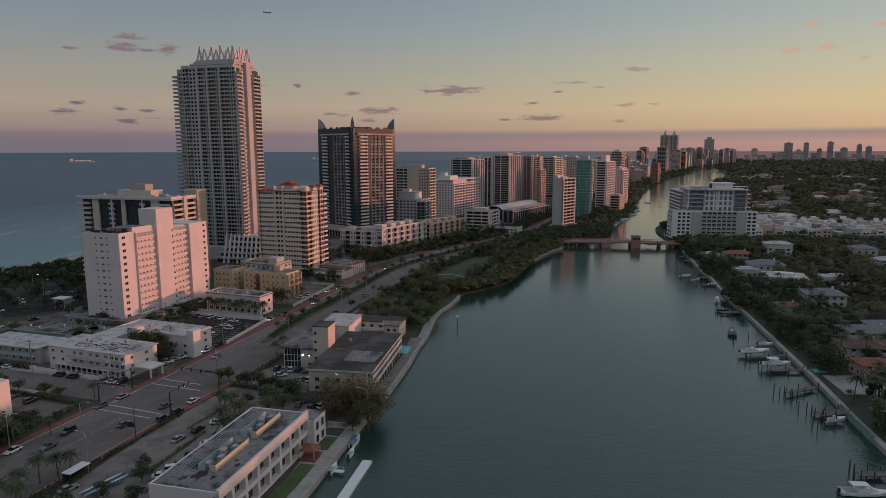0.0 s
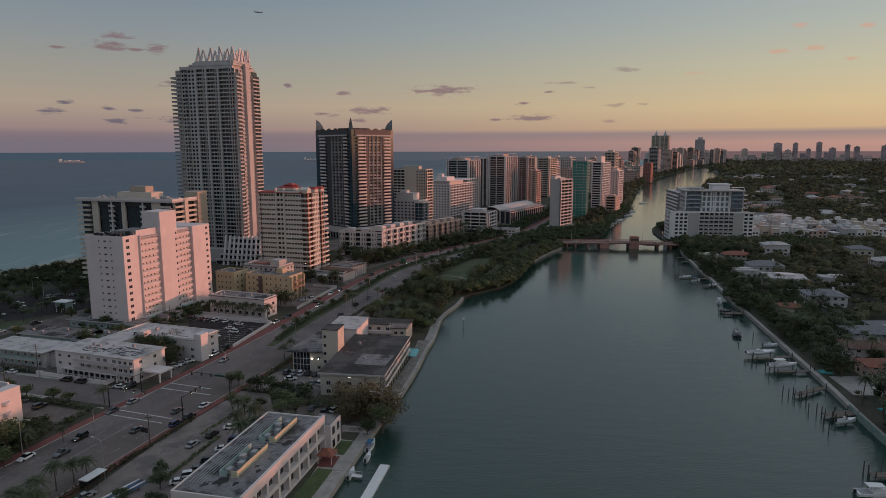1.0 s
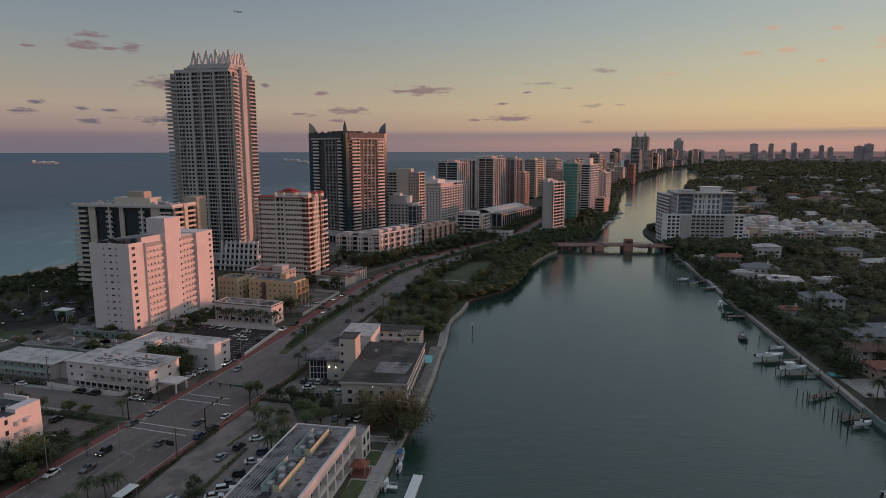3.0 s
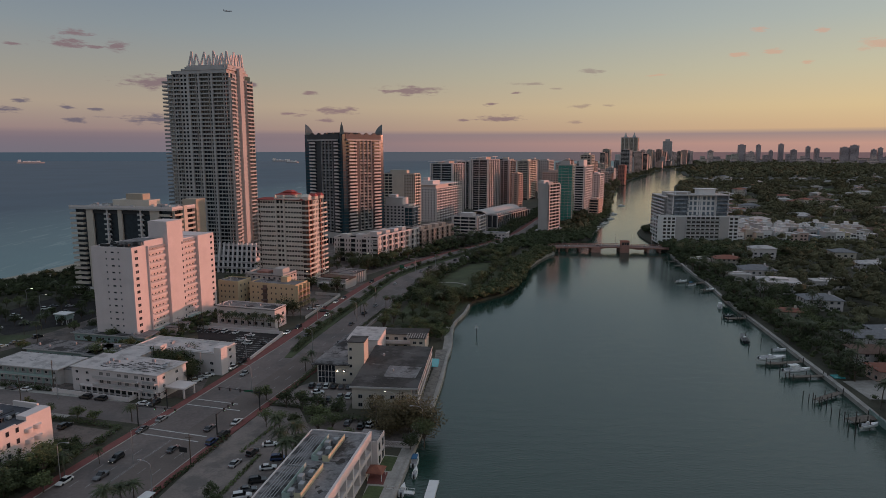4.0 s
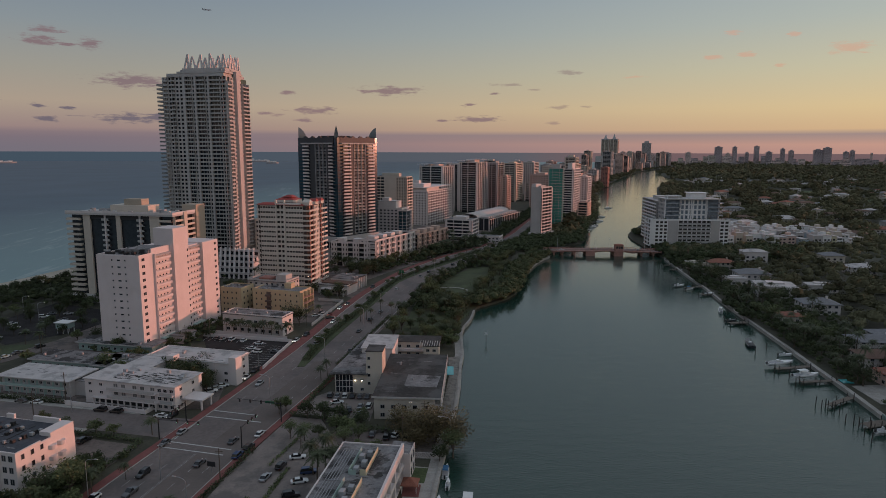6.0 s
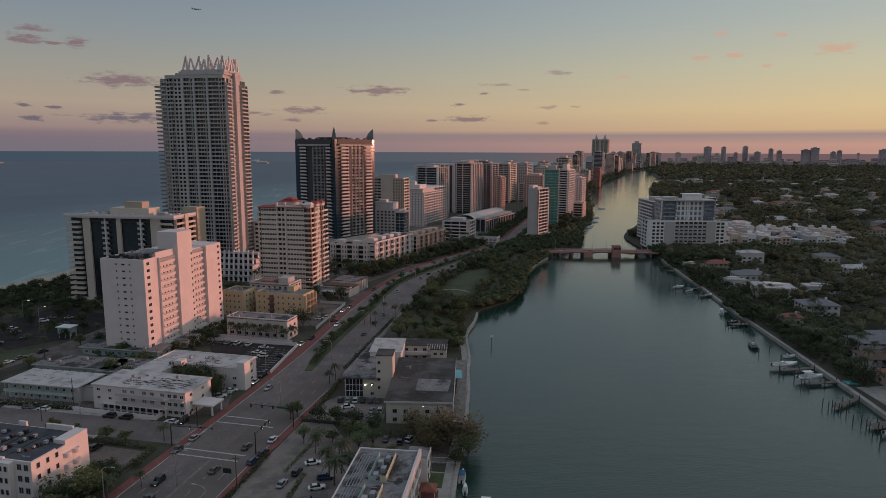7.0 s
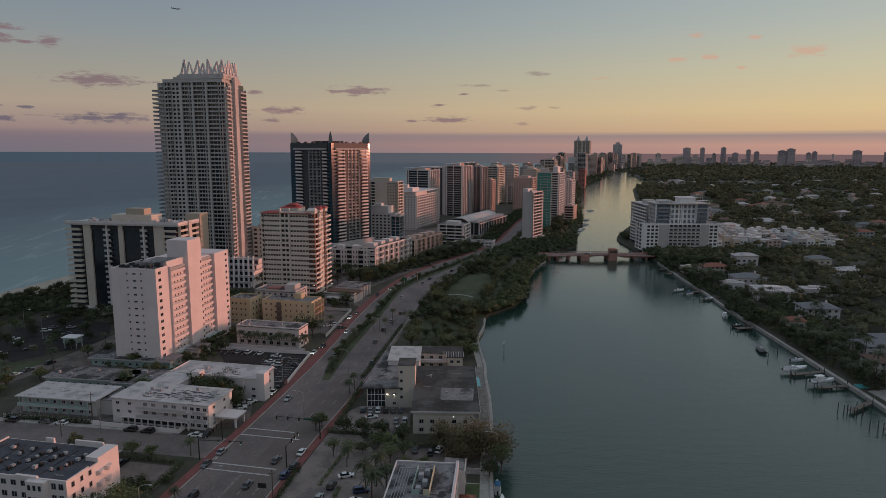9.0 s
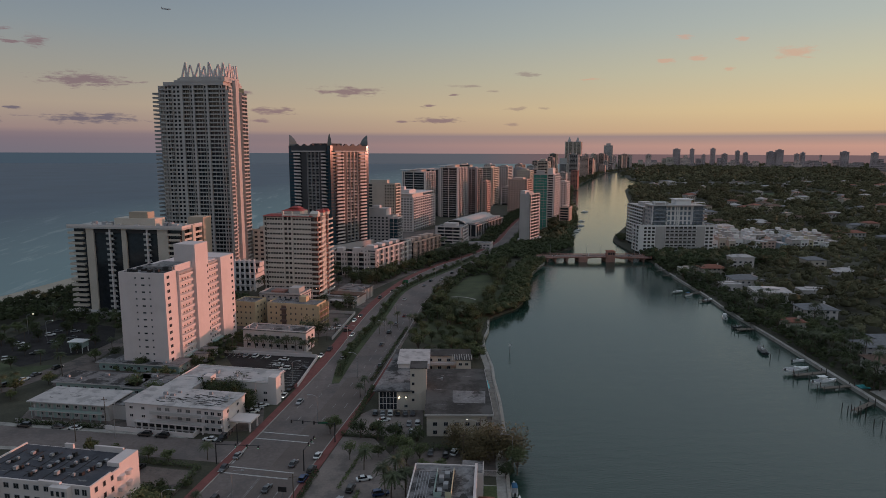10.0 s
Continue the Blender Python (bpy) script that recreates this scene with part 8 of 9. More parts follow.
def in_clearing(x, y):
    return any(((x - cx) / a) ** 2 + ((y - cy) / b) ** 2 < 1 for cx, cy, a, b in CLEARINGS)


def cells(y0, y1, step, seed, x_lo, x_hi, r0, r1, keep=0.9):
    g = random.Random(seed)
    out = []
    y = y0
    while y < y1:
        x = x_lo(y)
        while x < x_hi(y):
            px, py = x + g.uniform(-0.45, 0.45) * step, y + g.uniform(-0.45, 0.45) * step
            gap = noise.noise(Vector((px * 0.008, py * 0.005, 3.0)))
            if g.random() < keep and gap < 0.3 and free(px, py, 2.5) and not in_clearing(px, py):
                r = g.uniform(r0, r1)
                out.append((px, py, r * g.uniform(0.5, 1.1) + (g.uniform(1.5, 4.5) if g.random() < 0.25 else 0), r))
            x += step
        y += step
    return out


def patch(poly, step, seed, r0, r1, gap=2.0, avoid=()):
    """Places for a dense thicket inside poly."""
    g = random.Random(seed)
    xs, ys = [p[0] for p in poly], [p[1] for p in poly]
    out = []
    for i in range(int((max(ys) - min(ys)) / step) + 1):
        for j in range(int((max(xs) - min(xs)) / step) + 1):
            x, y = min(xs) + (j + g.uniform(-0.5, 0.5)) * step, min(ys) + (i + g.uniform(-0.5, 0.5)) * step
            if inside((x, y), poly) and clear(x, y, gap) and not any(inside((x, y), q) for q in avoid):
                r = g.uniform(r0, r1)
                out.append((x, y, r * g.uniform(0.6, 1.5), r))
    return out


OPEN = ([(132, 213), (162, 214), (152, 193), (130, 195)], [(126, 191), (141, 191), (137, 177), (124, 177)])
woods("thicket_bank", patch(shift(bank_l, -13) + shift(bank_l, 2.4)[::-1], 2.7, 11, 1.9, 3.3, 1.0), "dense dark mangrove thicket overhanging the creek", 130, 0.10, 11, "leafdark")
woods("thicket_park", patch([(-34, 274), (-8, 272), (0, 300), (-8, 326), (-20, 372), (-2, 415), (26, 470), (50, 512), (60, 500), (40, 440), (28, 400), (16, 356), (8, 344), (-4, 300)], 3.2, 12, 1.2, 2.6, 1.0, (glade,)), "low shrubs and young trees in the park", 90, 0.12, 12, "leafdark")
woods("thicket_beach", patch([(-300, 250), (-228, 400), (-200, 500), (-232, 470), (-266, 420), (-330, 270)], 4.2, 13, 2.0, 3.2, 3.0), "dark dune scrub and sea grape behind the beach", 85, 0.14, 13, "leafdark")
woods("thicket_lot", patch([(-240, 372), (-178, 352), (-172, 330), (-150, 350), (-150, 400), (-225, 405)], 4.5, 14, 1.6, 2.8, 3.0), "scrub between the car park and the beach block", 85, 0.14, 14, "leafdark")
woods("thicket_tower", patch([(-125, 372), (-92, 362), (-78, 382), (-84, 398), (-116, 398), (-140, 420), (-150, 436), (-118, 436), (-150, 440)], 4.5, 15, 1.4, 2.8, 1.5), "planting between the apartment houses", 85, 0.14, 15, "leafdark")
woods("thicket_creek", patch([(84, 520), (106, 545), (140, 600), (160, 640), (190, 720), (176, 716), (140, 660), (104, 600), (78, 560)], 4.2, 16, 1.8, 3.6, 2.0), "trees along the creek beyond the bridge", 85, 0.14, 16, "leafdark")
woods("thicket_gardens", patch(shift(quay_g, 4.0) + shift(quay_g, 46)[::-1], 4.6, 17, 1.2, 2.7, 2.2, OPEN), "garden shrubs and trees along the sea wall", 100, 0.11, 17, "leafdark")
woods("thicket_quay", patch(shift(quay_g, 3.0) + shift(quay_g, 11)[::-1], 3.0, 27, 0.8, 1.6, 0.8, OPEN + ([(136, 232), (144, 232), (144, 242), (137, 242)],)), "shrubs hanging over the old sea wall", 85, 0.13, 27, "leafdark")
grove(shift([p for p in RB if 200 < p[1] < 290], 3) + shift([p for p in RB if 200 < p[1] < 290], 26)[::-1], 22, [PALMS[0], PALMS[1], PALMS[2], TREES[1], TREES[3]], 0.7, 1.0, 31, 3.6, 1.0, OPEN)
# invented tree row beyond the view's right edge, keeps low sun off the woods
woods("thicket_rim", [(0.9 * y + 75 + 9 * i + 5 * math.sin(y), y, 7.0 + 4 * math.sin(0.7 * y + i), 6.5) for y in range(120, 1700, 9) for i in range(3)], "tall trees added out of view to shade the woods", 60, 0.2, 28, "leaffar")
def flank(line, off0, off1, y0, y1):
    return [p for p in shift(line, off0) if y0 < p[1] < y1] + [p for p in shift(line, off1) if y0 < p[1] < y1][::-1]


woods("thicket_street", patch(flank(RL, -20, -2, 490, 1100), 4.2, 32, 2.2, 3.8, 1.0), "dark street trees along the bend of the avenue", 85, 0.14, 32, "leafdark")
woods("thicket_shore", patch(flank(RR, 1.5, 26, 500, 1100), 4.4, 33, 2.2, 3.8, 1.0), "dark trees between the avenue and the creek", 85, 0.14, 33, "leafdark")
woods("thicket_parkside", patch(flank(RR, 3.0, 11, 322, 500), 3.6, 51, 1.3, 3.0, 1.0), "dark trees between the avenue and the park lawn", 110, 0.11, 51, "leafdark")
woods("thicket_bridge", patch([(191, 508), (203, 512), (218, 600), (236, 660), (226, 655), (206, 590), (196, 545)], 3.4, 34, 1.8, 3.6, 0.5), "trees on the bank below the canal apartments", 85, 0.14, 34, "leafdark")
# taller rows added among the woods so their crowns catch less low sun
woods("thicket_belts", [(f * y + 60 + 6 * i + 7 * math.sin(0.3 * y), y, 6.0 + 4 * math.sin(0.7 * y + i), 5.5) for f in (0.5, 0.64, 0.76) for y in range(560, 1700, 11) for i in range(2)], "rows of taller trees added to shade the wooded suburb", 70, 0.18, 35, "leaffar")
woods("thicket_overhang", [c for c in patch(flank(RB, -1.6, 3.0, 262, 512), 2.4, 41, 1.3, 2.7, 0.3) if math.sin(c[1] * 0.21) + math.sin(c[1] * 0.083) > 0.5], "bushes hanging over the water", 85, 0.13, 41, "leafdark")
gb_ = random.Random(71)
woods("thicket_flats", [(gb_.uniform(-126, -112) + 0.3 * (y - 172), y, gb_.uniform(0.8, 2.0), gb_.uniform(1.2, 2.2)) for y in [164 + 0.5 * i for i in range(28)]], "dark bushes between the flats and the hedged car park", 150, 0.12, 42, "leafdark")
woods("thicket_stop", [(gb_.uniform(-90, -86) + 0.29 * (y - 128), y, gb_.uniform(0.6, 1.6), gb_.uniform(1.0, 1.8)) for y in [116 + 0.7 * i for i in range(26)]], "dark bushes behind the bus stop", 150, 0.12, 43, "leafdark")
# unseen trees added over the creek to block sun from office and motels
woods("thicket_hedge", [(0.82 * y + 30 + 8 * i + 4 * math.sin(y), y, 10.5 + 3 * math.sin(0.7 * y + i), 6.5) for y in range(90, 330, 6) for i in range(4)], "tall trees added out of view to shade the low buildings", 80, 0.17, 38, "leaffar")
woods("thicket_landing", patch(flank(LB, -24, 1, 545, 930), 4.4, 36, 2.0, 3.6, 0.5), "trees on the bank beyond the bridge", 85, 0.14, 36, "leafdark")
woods("thicket_corner", patch([(-136, 118), (-112, 118), (-100, 128), (-109, 160), (-116, 166), (-130, 160)], 3.0, 37, 1.4, 2.6, 0.5), "dark bushes beside the corner lot", 150, 0.12, 37, "leafdark")
woods("thicket_canal", patch([(193, 500), (205, 530), (262, 528), (300, 540), (330, 520), (290, 470), (196, 470)], 3.8, 18, 2.2, 4.4, 2.0), "dense trees before the canal apartments", 85, 0.13, 18, "leafdark")
woods("thicket_avenue", patch([(-58, 444), (-42, 462), (-10, 512), (16, 552), (22, 546), (-6, 498), (-38, 448), (-52, 436)], 3.6, 19, 1.4, 2.8, 1.2), "street planting before the apartment rows", 85, 0.13, 19, "leafdark")
woods("thicket_block", patch([(-166, 284), (-160, 274), (-136, 266), (-124, 272), (-118, 300), (-110, 316), (-118, 330), (-136, 300), (-140, 274)], 3.2, 20, 1.0, 2.0, 1.2), "shrubs round the white apartment block", 85, 0.15, 20, "leafdark")
woods("woods_near", cells(150, 700, 7.6, 1, lambda y: bank_x(y) + (44 if y < 505 else 12), lambda y: 0.86 * y + 60, 2.2, 5.6), "thick dark green trees between gardens", 90, 0.115, 1)
woods("woods_middle", cells(700, 1700, 12.5, 2, lambda y: bank_x(y) + 14, lambda y: 0.86 * y + 60, 4.5, 7.5), "dark wooded suburb beyond the creek", 36, 0.19, 2)
woods("woods_far", cells(1700, 4200, 26, 3, lambda y: bank_x(y) + 20, lambda y: 0.88 * y + 60, 8.0, 14.0), "distant dark woods reaching the skyline", 12, 0.30, 3)
woods("woods_island", cells(620, 3300, 14, 4, lambda y: bank_x(y, LEFT_BANK) - 34, lambda y: bank_x(y, LEFT_BANK) - 4, 3.5, 6.5), "trees along the far creek bank", 40, 0.28, 4)
woods("woods_isle", cells(2350, 2800, 16, 5, lambda y: bank_x(y, LEFT_BANK) + 95, lambda y: bank_x(y, LEFT_BANK) + 130, 4, 8), "small wooded island in the far creek", 30, 0.3, 5)

# ---- bridge, docks, boats, poles and cars ----
def bridge():
    ob = base("road_bridge", "low rose-painted road bridge on piers with a control house", "bridge", 97, 521, -7.5)
    L, n = 97, 20

    def crown(x):
        return 2.3 + 1.0 * math.sin(math.pi * min(1, max(0, x / L)))
    xs = [L * i / n for i in range(n + 1)]
    part("deck", Acc().loft([[(x, 0.3, crown(x) - 0.9), (x, 12.7, crown(x) - 0.9), (x, 12.7, crown(x)), (x, 0.3, crown(x))] for x in xs]), M["bridge"], ob)
    part("road_surface", Acc().loft([[(x, 1.6, crown(x)), (x, 11.4, crown(x)), (x, 11.4, crown(x) + 0.06), (x, 1.6, crown(x) + 0.06)] for x in xs]), M["asphalt"], ob)
    for y in (-0.5, 11.6):
        part("footway", Acc().loft([[(x, y, crown(x) - 0.3), (x, y + 1.9, crown(x) - 0.3), (x, y + 1.9, crown(x) + 0.18), (x, y, crown(x) + 0.18)] for x in xs]), M["bridge"], ob)
    for y in (-0.45, 13.2):
        rail = part("parapet", Acc().loft([[(x, y, crown(x) + 0.95), (x, y + 0.25, crown(x) + 0.95), (x, y + 0.25, crown(x) + 1.25), (x, y, crown(x) + 1.25)] for x in xs]), M["bridge"], ob)
        for i in range(33):
            x = 0.3 + i * 3.0
            part("baluster", Acc().box(x, x + 0.5, y, y + 0.25, crown(x) + 0.1, crown(x) + 1.0), M["bridge"], rail)
    # girders deepen towards the opening span
    for a, b in ((34, 46), (66, 80)):
        part("girder", Acc().loft([[(x, 0.6, crown(x) - 0.9 - q), (x, 12.4, crown(x) - 0.9 - q), (x, 12.4, crown(x) - 0.85), (x, 0.6, crown(x) - 0.85)] for x, q in ((a, 0.2), ((a + b) / 2, 1.1), (b, 0.2))]), M["bridge"], ob)
    for x in (7, 14, 24, 80, 90):
        for y in (1.4, 6.0, 10.4):
            part("pier", Acc().box(x, x + 1.3, y, y + 1.3, -3, 1.3), M["bridge"], ob)
        part("pier_cap", Acc().box(x - 0.4, x + 1.7, 0.8, 12.4, 0.9, crown(x) - 0.9), M["bridge"], ob)
    for a, b in ((34, 41.5), (57.5, 65)):
        part("bascule_pier", Acc().box(a, b, -1.0, 14.0, -3, crown(a) - 0.3), M["bridge"], ob)
    tower = part("control_house", Acc().box(58.0, 64.6, -2.2, 3.4, 2.6, 8.2), M["bridge"], ob)
    part("roof", Acc().loft([[(57.4, -2.8, 8.2), (65.2, -2.8, 8.2), (65.2, 4.0, 8.2), (57.4, 4.0, 8.2)], [(58.6, -1.6, 8.9), (64.0, -1.6, 8.9), (64.0, 2.8, 8.9), (58.6, 2.8, 8.9)]]), M["tile"], tower)
    for i in range(3):
        part("window", Acc().box(58.6 + i * 2.0, 60.1 + i * 2.0, -2.26, -2.2, 5.4, 7.2), M["glass"], tower)
    for i in range(2):
        part("window", Acc().box(64.6, 64.66, -1.4 + i * 2.4, 0.2 + i * 2.4, 5.4, 7.2), M["glass"], tower)
    for x in (12, 44, 56, 70, 86):
        lamp = part("lamp_post", Acc().tube((x, 13.0, crown(x)), (x, 13.0, 12.0), 0.14, 0.08), M["steel"], ob)
        part("lamp_arm", Acc().tube((x, 13.0, 11.9), (x, 10.6, 12.3), 0.08, 0.06), M["steel"], lamp)
    for x in (42.5, 56.6):
        part("gate_arm", Acc().box(x, x + 0.3, 0.6, 1.0, crown(x), crown(x) + 3.2), M["gel"], ob)


def dock(x, y, rz, l, w, label="weathered wooden dock on pilings", piles=3, tall=1.6):
    """A dock that runs l metres out along its own x."""
    ob = base("dock", label, "dock", x, y, rz, group="docks")
    for i in range(int(l / 0.6)):
        p = part("plank", Acc().box(i * 0.6, i * 0.6 + 0.56, 0, w, -0.1, -0.02), M["wood"], ob)
    for yy in (0.2, w - 0.3):
        part("beam", Acc().box(0, l, yy, yy + 0.15, -0.35, -0.1), M["wood"], ob)
    for i in range(piles):
        for yy in (-0.15, w + 0.15):
            xx = 0.3 + (l - 0.6) * i / max(1, piles - 1)
            part("piling", Acc().tube((xx, yy, -3.2), (xx, yy, tall * (0.8 + 0.4 * ((i * 7 + int(yy)) % 3) / 2)), 0.17, 0.15, 7), M["pile"], ob)
    return ob


def piling(x, y, h=2.2):
    solo("mooring_piling", Acc().tube((0, 0, -3.2), (0.05, 0, h), 0.17, 0.14, 7), M["pile"], "dark wooden mooring post in the water", "post", group="mooring posts", m=pose(x, y, 0))


def boat(x, y, rz, L, kind="open", z=WATER, hull="gel"):
    ob = base("motor_boat", {"open": "white open motor boat", "cabin": "white cabin motor boat", "canopy": "white motor boat under a blue canvas top", "dark": "dark open boat on a lift"}[kind], "boat", x, y, rz, z, "boats")
    b = L * 0.15
    rings = []
    for f, wd, dz in ((0, 0.86, 0), (0.35, 1.0, 0.02), (0.7, 0.78, 0.1), (0.9, 0.36, 0.2), (1.0, 0.03, 0.3)):
        X, W_ = f * L, b * wd
        rings.append([(X, -W_ * 0.5, -0.3 + dz), (X, -W_, 0.25 + dz), (X, -W_, 0.85 + dz * 1.5), (X, W_, 0.85 + dz * 1.5), (X, W_, 0.25 + dz), (X, W_ * 0.5, -0.3 + dz)])
    part("hull", Acc().loft(rings), M["navy" if kind == "dark" else hull], ob)
    part("cockpit", Acc().prism([(L * 0.06, -b * 0.72), (L * 0.5, -b * 0.8), (L * 0.66, -b * 0.5), (L * 0.66, b * 0.5), (L * 0.5, b * 0.8), (L * 0.06, b * 0.72)], 0.86, 0.96), M["grey" if kind != "dark" else "darkmetal"], ob)
    if kind == "cabin":
        part("cabin", Acc().loft([[(L * 0.3, -b * 0.7, 0.95), (L * 0.78, -b * 0.45, 1.0), (L * 0.78, b * 0.45, 1.0), (L * 0.3, b * 0.7, 0.95)], [(L * 0.34, -b * 0.6, 1.9), (L * 0.6, -b * 0.45, 1.8), (L * 0.6, b * 0.45, 1.8), (L * 0.34, b * 0.6, 1.9)]]), M["gel"], ob)
        part("windscreen", Acc().loft([[(L * 0.6, -b * 0.47, 1.3), (L * 0.7, -b * 0.46, 1.1), (L * 0.7, b * 0.46, 1.1), (L * 0.6, b * 0.47, 1.3)], [(L * 0.585, -b * 0.44, 1.83), (L * 0.605, -b * 0.46, 1.82), (L * 0.605, b * 0.46, 1.82), (L * 0.585, b * 0.44, 1.83)]]), M["carglass"], ob)
        part("hardtop", Acc().box(L * 0.2, L * 0.55, -b * 0.65, b * 0.65, 2.5, 2.62), M["gel"], ob)
        for yy in (-b * 0.6, b * 0.55):
            part("hardtop_post", Acc().tube((L * 0.25, yy, 0.9), (L * 0.25, yy, 2.5), 0.04), M["steel"], ob)
    elif kind == "canopy":
        part("canopy", Acc().loft([[(L * 0.12, -b * 0.8, 2.2), (L * 0.55, -b * 0.8, 2.25), (L * 0.55, b * 0.8, 2.25), (L * 0.12, b * 0.8, 2.2)], [(L * 0.16, -b * 0.4, 2.45), (L * 0.5, -b * 0.4, 2.5), (L * 0.5, b * 0.4, 2.5), (L * 0.16, b * 0.4, 2.45)]]), M["canvas"], ob)
        for xx in (0.14, 0.53):
            for yy in (-b * 0.75, b * 0.75):
                part("canopy_post", Acc().tube((L * xx, yy, 0.9), (L * xx, yy, 2.2), 0.03), M["steel"], ob)
    else:
        part("console", Acc().box(L * 0.36, L * 0.46, -b * 0.3, b * 0.3, 0.95, 1.7), M["gel"], ob)
    part("outboard", Acc().box(-0.5, 0.05, -0.22, 0.22, 0.3, 1.3), M["darkmetal"], ob)
    return ob


bridge()
# mainland docks
for x_, y_, rz_, l_, w_ in [(132.7, 236.5, 186, 15, 2.2), (132.1, 220.5, 182, 14, 2.0), (125.6, 204, 205, 14, 2.0), (122.6, 184.5, 192, 10, 3.6), (145.5, 303, 182, 10, 3), (166.6, 388, 195, 15, 2), (160.8, 368, 190, 8, 3), (109.7, 146.5, 180, 7, 2.4), (184, 466, 190, 10, 2.2),
                            (180, 448, 190, 9, 2.2)]:
    dock(x_, y_, rz_, l_, w_)
for x_, y_ in [(110.3, 199.5), (111.4, 198), (112.6, 196.5), (113.9, 195), (114.7, 193.6), (111, 186), (112.3, 184), (113.7, 182), (115, 180), (114.1, 177.5), (109.6, 176), (116.4, 176), (115.4, 218), (116.1, 232), (118.2, 226), (108.5, 171.6), (139.8, 296), (136, 306), (122.5, 256), (131.4, 262), (127.5, 268),
               (147.5, 385), (146.7, 392), (102.7, 148), (100.7, 143), (157.1, 405), (152.3, 372), (172, 455), (176, 470)]:
    piling(x_, y_, 1.4 + 1.2 * ((x_ * 7.3 + y_) % 1))
for x_, y_, rz_, L_, k_, z_ in [(117, 238.5, 6, 12, "open", 0.1), (117.9, 223.5, 4, 11, "cabin", 0.3), (125.3, 263, 70, 12, "dark", -0.9), (144.1, 324, 65, 8.5, "cabin", WATER), (130.6, 252, 0, 6, "open", WATER), (148.6, 391, 10, 8, "open", -0.6), (152.4, 382, 20, 7, "canopy", WATER), (156.3, 366, 10, 7, "open", -0.6),
                                (113.4, 176, 10, 6.5, "open", -0.4), (94.6, 138.5, -6, 11, "cabin", WATER), (182, 460, 70, 7, "cabin", WATER), (178, 440, 70, 6, "open", WATER), (137, 306, 10, 6, "dark", -0.9)]:
    boat(x_, y_, rz_, L_, k_, z_)
# office jetty
fl_ = base("floating_dock", "long pale floating dock", "dock", -22.9, 131, -11.5)
for i in range(8):
    part("float_section", Acc().box(0, 2.5, i * 2.9, i * 2.9 + 2.84, -1.5, -0.65), M["gel"], fl_)
gw_ = base("gangway", "white metal gangway to the floating dock", "gangway", -29.2, 148.3, -14)
part("walkway", Acc().box(0, 7.0, 0, 1.2, -0.6, -0.45), M["gel"], gw_)
for y_ in (0, 1.15):
    part("rail", Acc().box(0, 7.0, y_, y_ + 0.05, 0.3, 0.38), M["gel"], gw_)
    for i in range(5):
        part("rail_post", Acc().box(i * 1.7, i * 1.7 + 0.06, y_, y_ + 0.05, -0.45, 0.3), M["gel"], gw_)
boat(-22.4, 161.0, 78, 6.5, "canopy")
boat(-25.6, 146.6, 80, 5.0, "open")
boat(-22.3, 155.2, 80, 4.6, "open")
for x_, y_, rz_, L_, k_ in [(158, 636, 20, 9, "cabin"), (166, 652, 15, 8, "open"), (176, 668, 20, 10, "cabin"), (186, 690, 10, 8, "open"), (198, 712, 20, 10, "cabin"), (206, 728, 15, 9, "open"), (225, 770, 15, 11, "cabin"), (246, 822, 10, 10, "cabin"), (300, 950, 10, 12, "cabin")]:
    boat(x_, y_, rz_, L_, k_)
dock(150, 646, -10, 14, 2.2)
dock(172, 692, -10, 14, 2.2)
dock(205, 752, -10, 14, 2.2)
mk_ = base("channel_marker", "white channel marker on a post in the creek", "marker", 8.5, 283)
part("post", Acc().tube((0, 0, -3.2), (0, 0, 2.2), 0.14, 0.12), M["pile"], mk_)
part("board", Acc().box(-0.6, 0.6, -0.05, 0.05, 2.2, 3.3), M["gel"], mk_)
fn_ = base("gate_fence", "white picket gate across the creek walk", "fence", -30.5, 171.5, -12)
for i in range(30):
    part("picket", Acc().box(i * 0.28, i * 0.28 + 0.09, 0, 0.06, 0, 1.9), M["white"], fn_)
for z_ in (0.3, 1.7):
    part("rail", Acc().box(0, 8.4, 0.06, 0.12, z_, z_ + 0.1), M["white"], fn_)
wf_ = base("car_park_wall", "low white wall round the black car park", "wall", 0, 0)
for p_, q_ in (((-79.5, 285), (-86, 250)), ((-122, 299), (-80, 286))):
    p_, q_ = Vector((*p_, 0)), Vector((*q_, 0))
    n_ = Vector(((q_ - p_).y, -(q_ - p_).x, 0)).normalized() * 0.2
    part("wall_run", Acc().prism([tuple((p_ - n_)[:2]), tuple((p_ + n_)[:2]), tuple((q_ + n_)[:2]), tuple((q_ - n_)[:2])], 0, 1.4), M["white"], wf_)


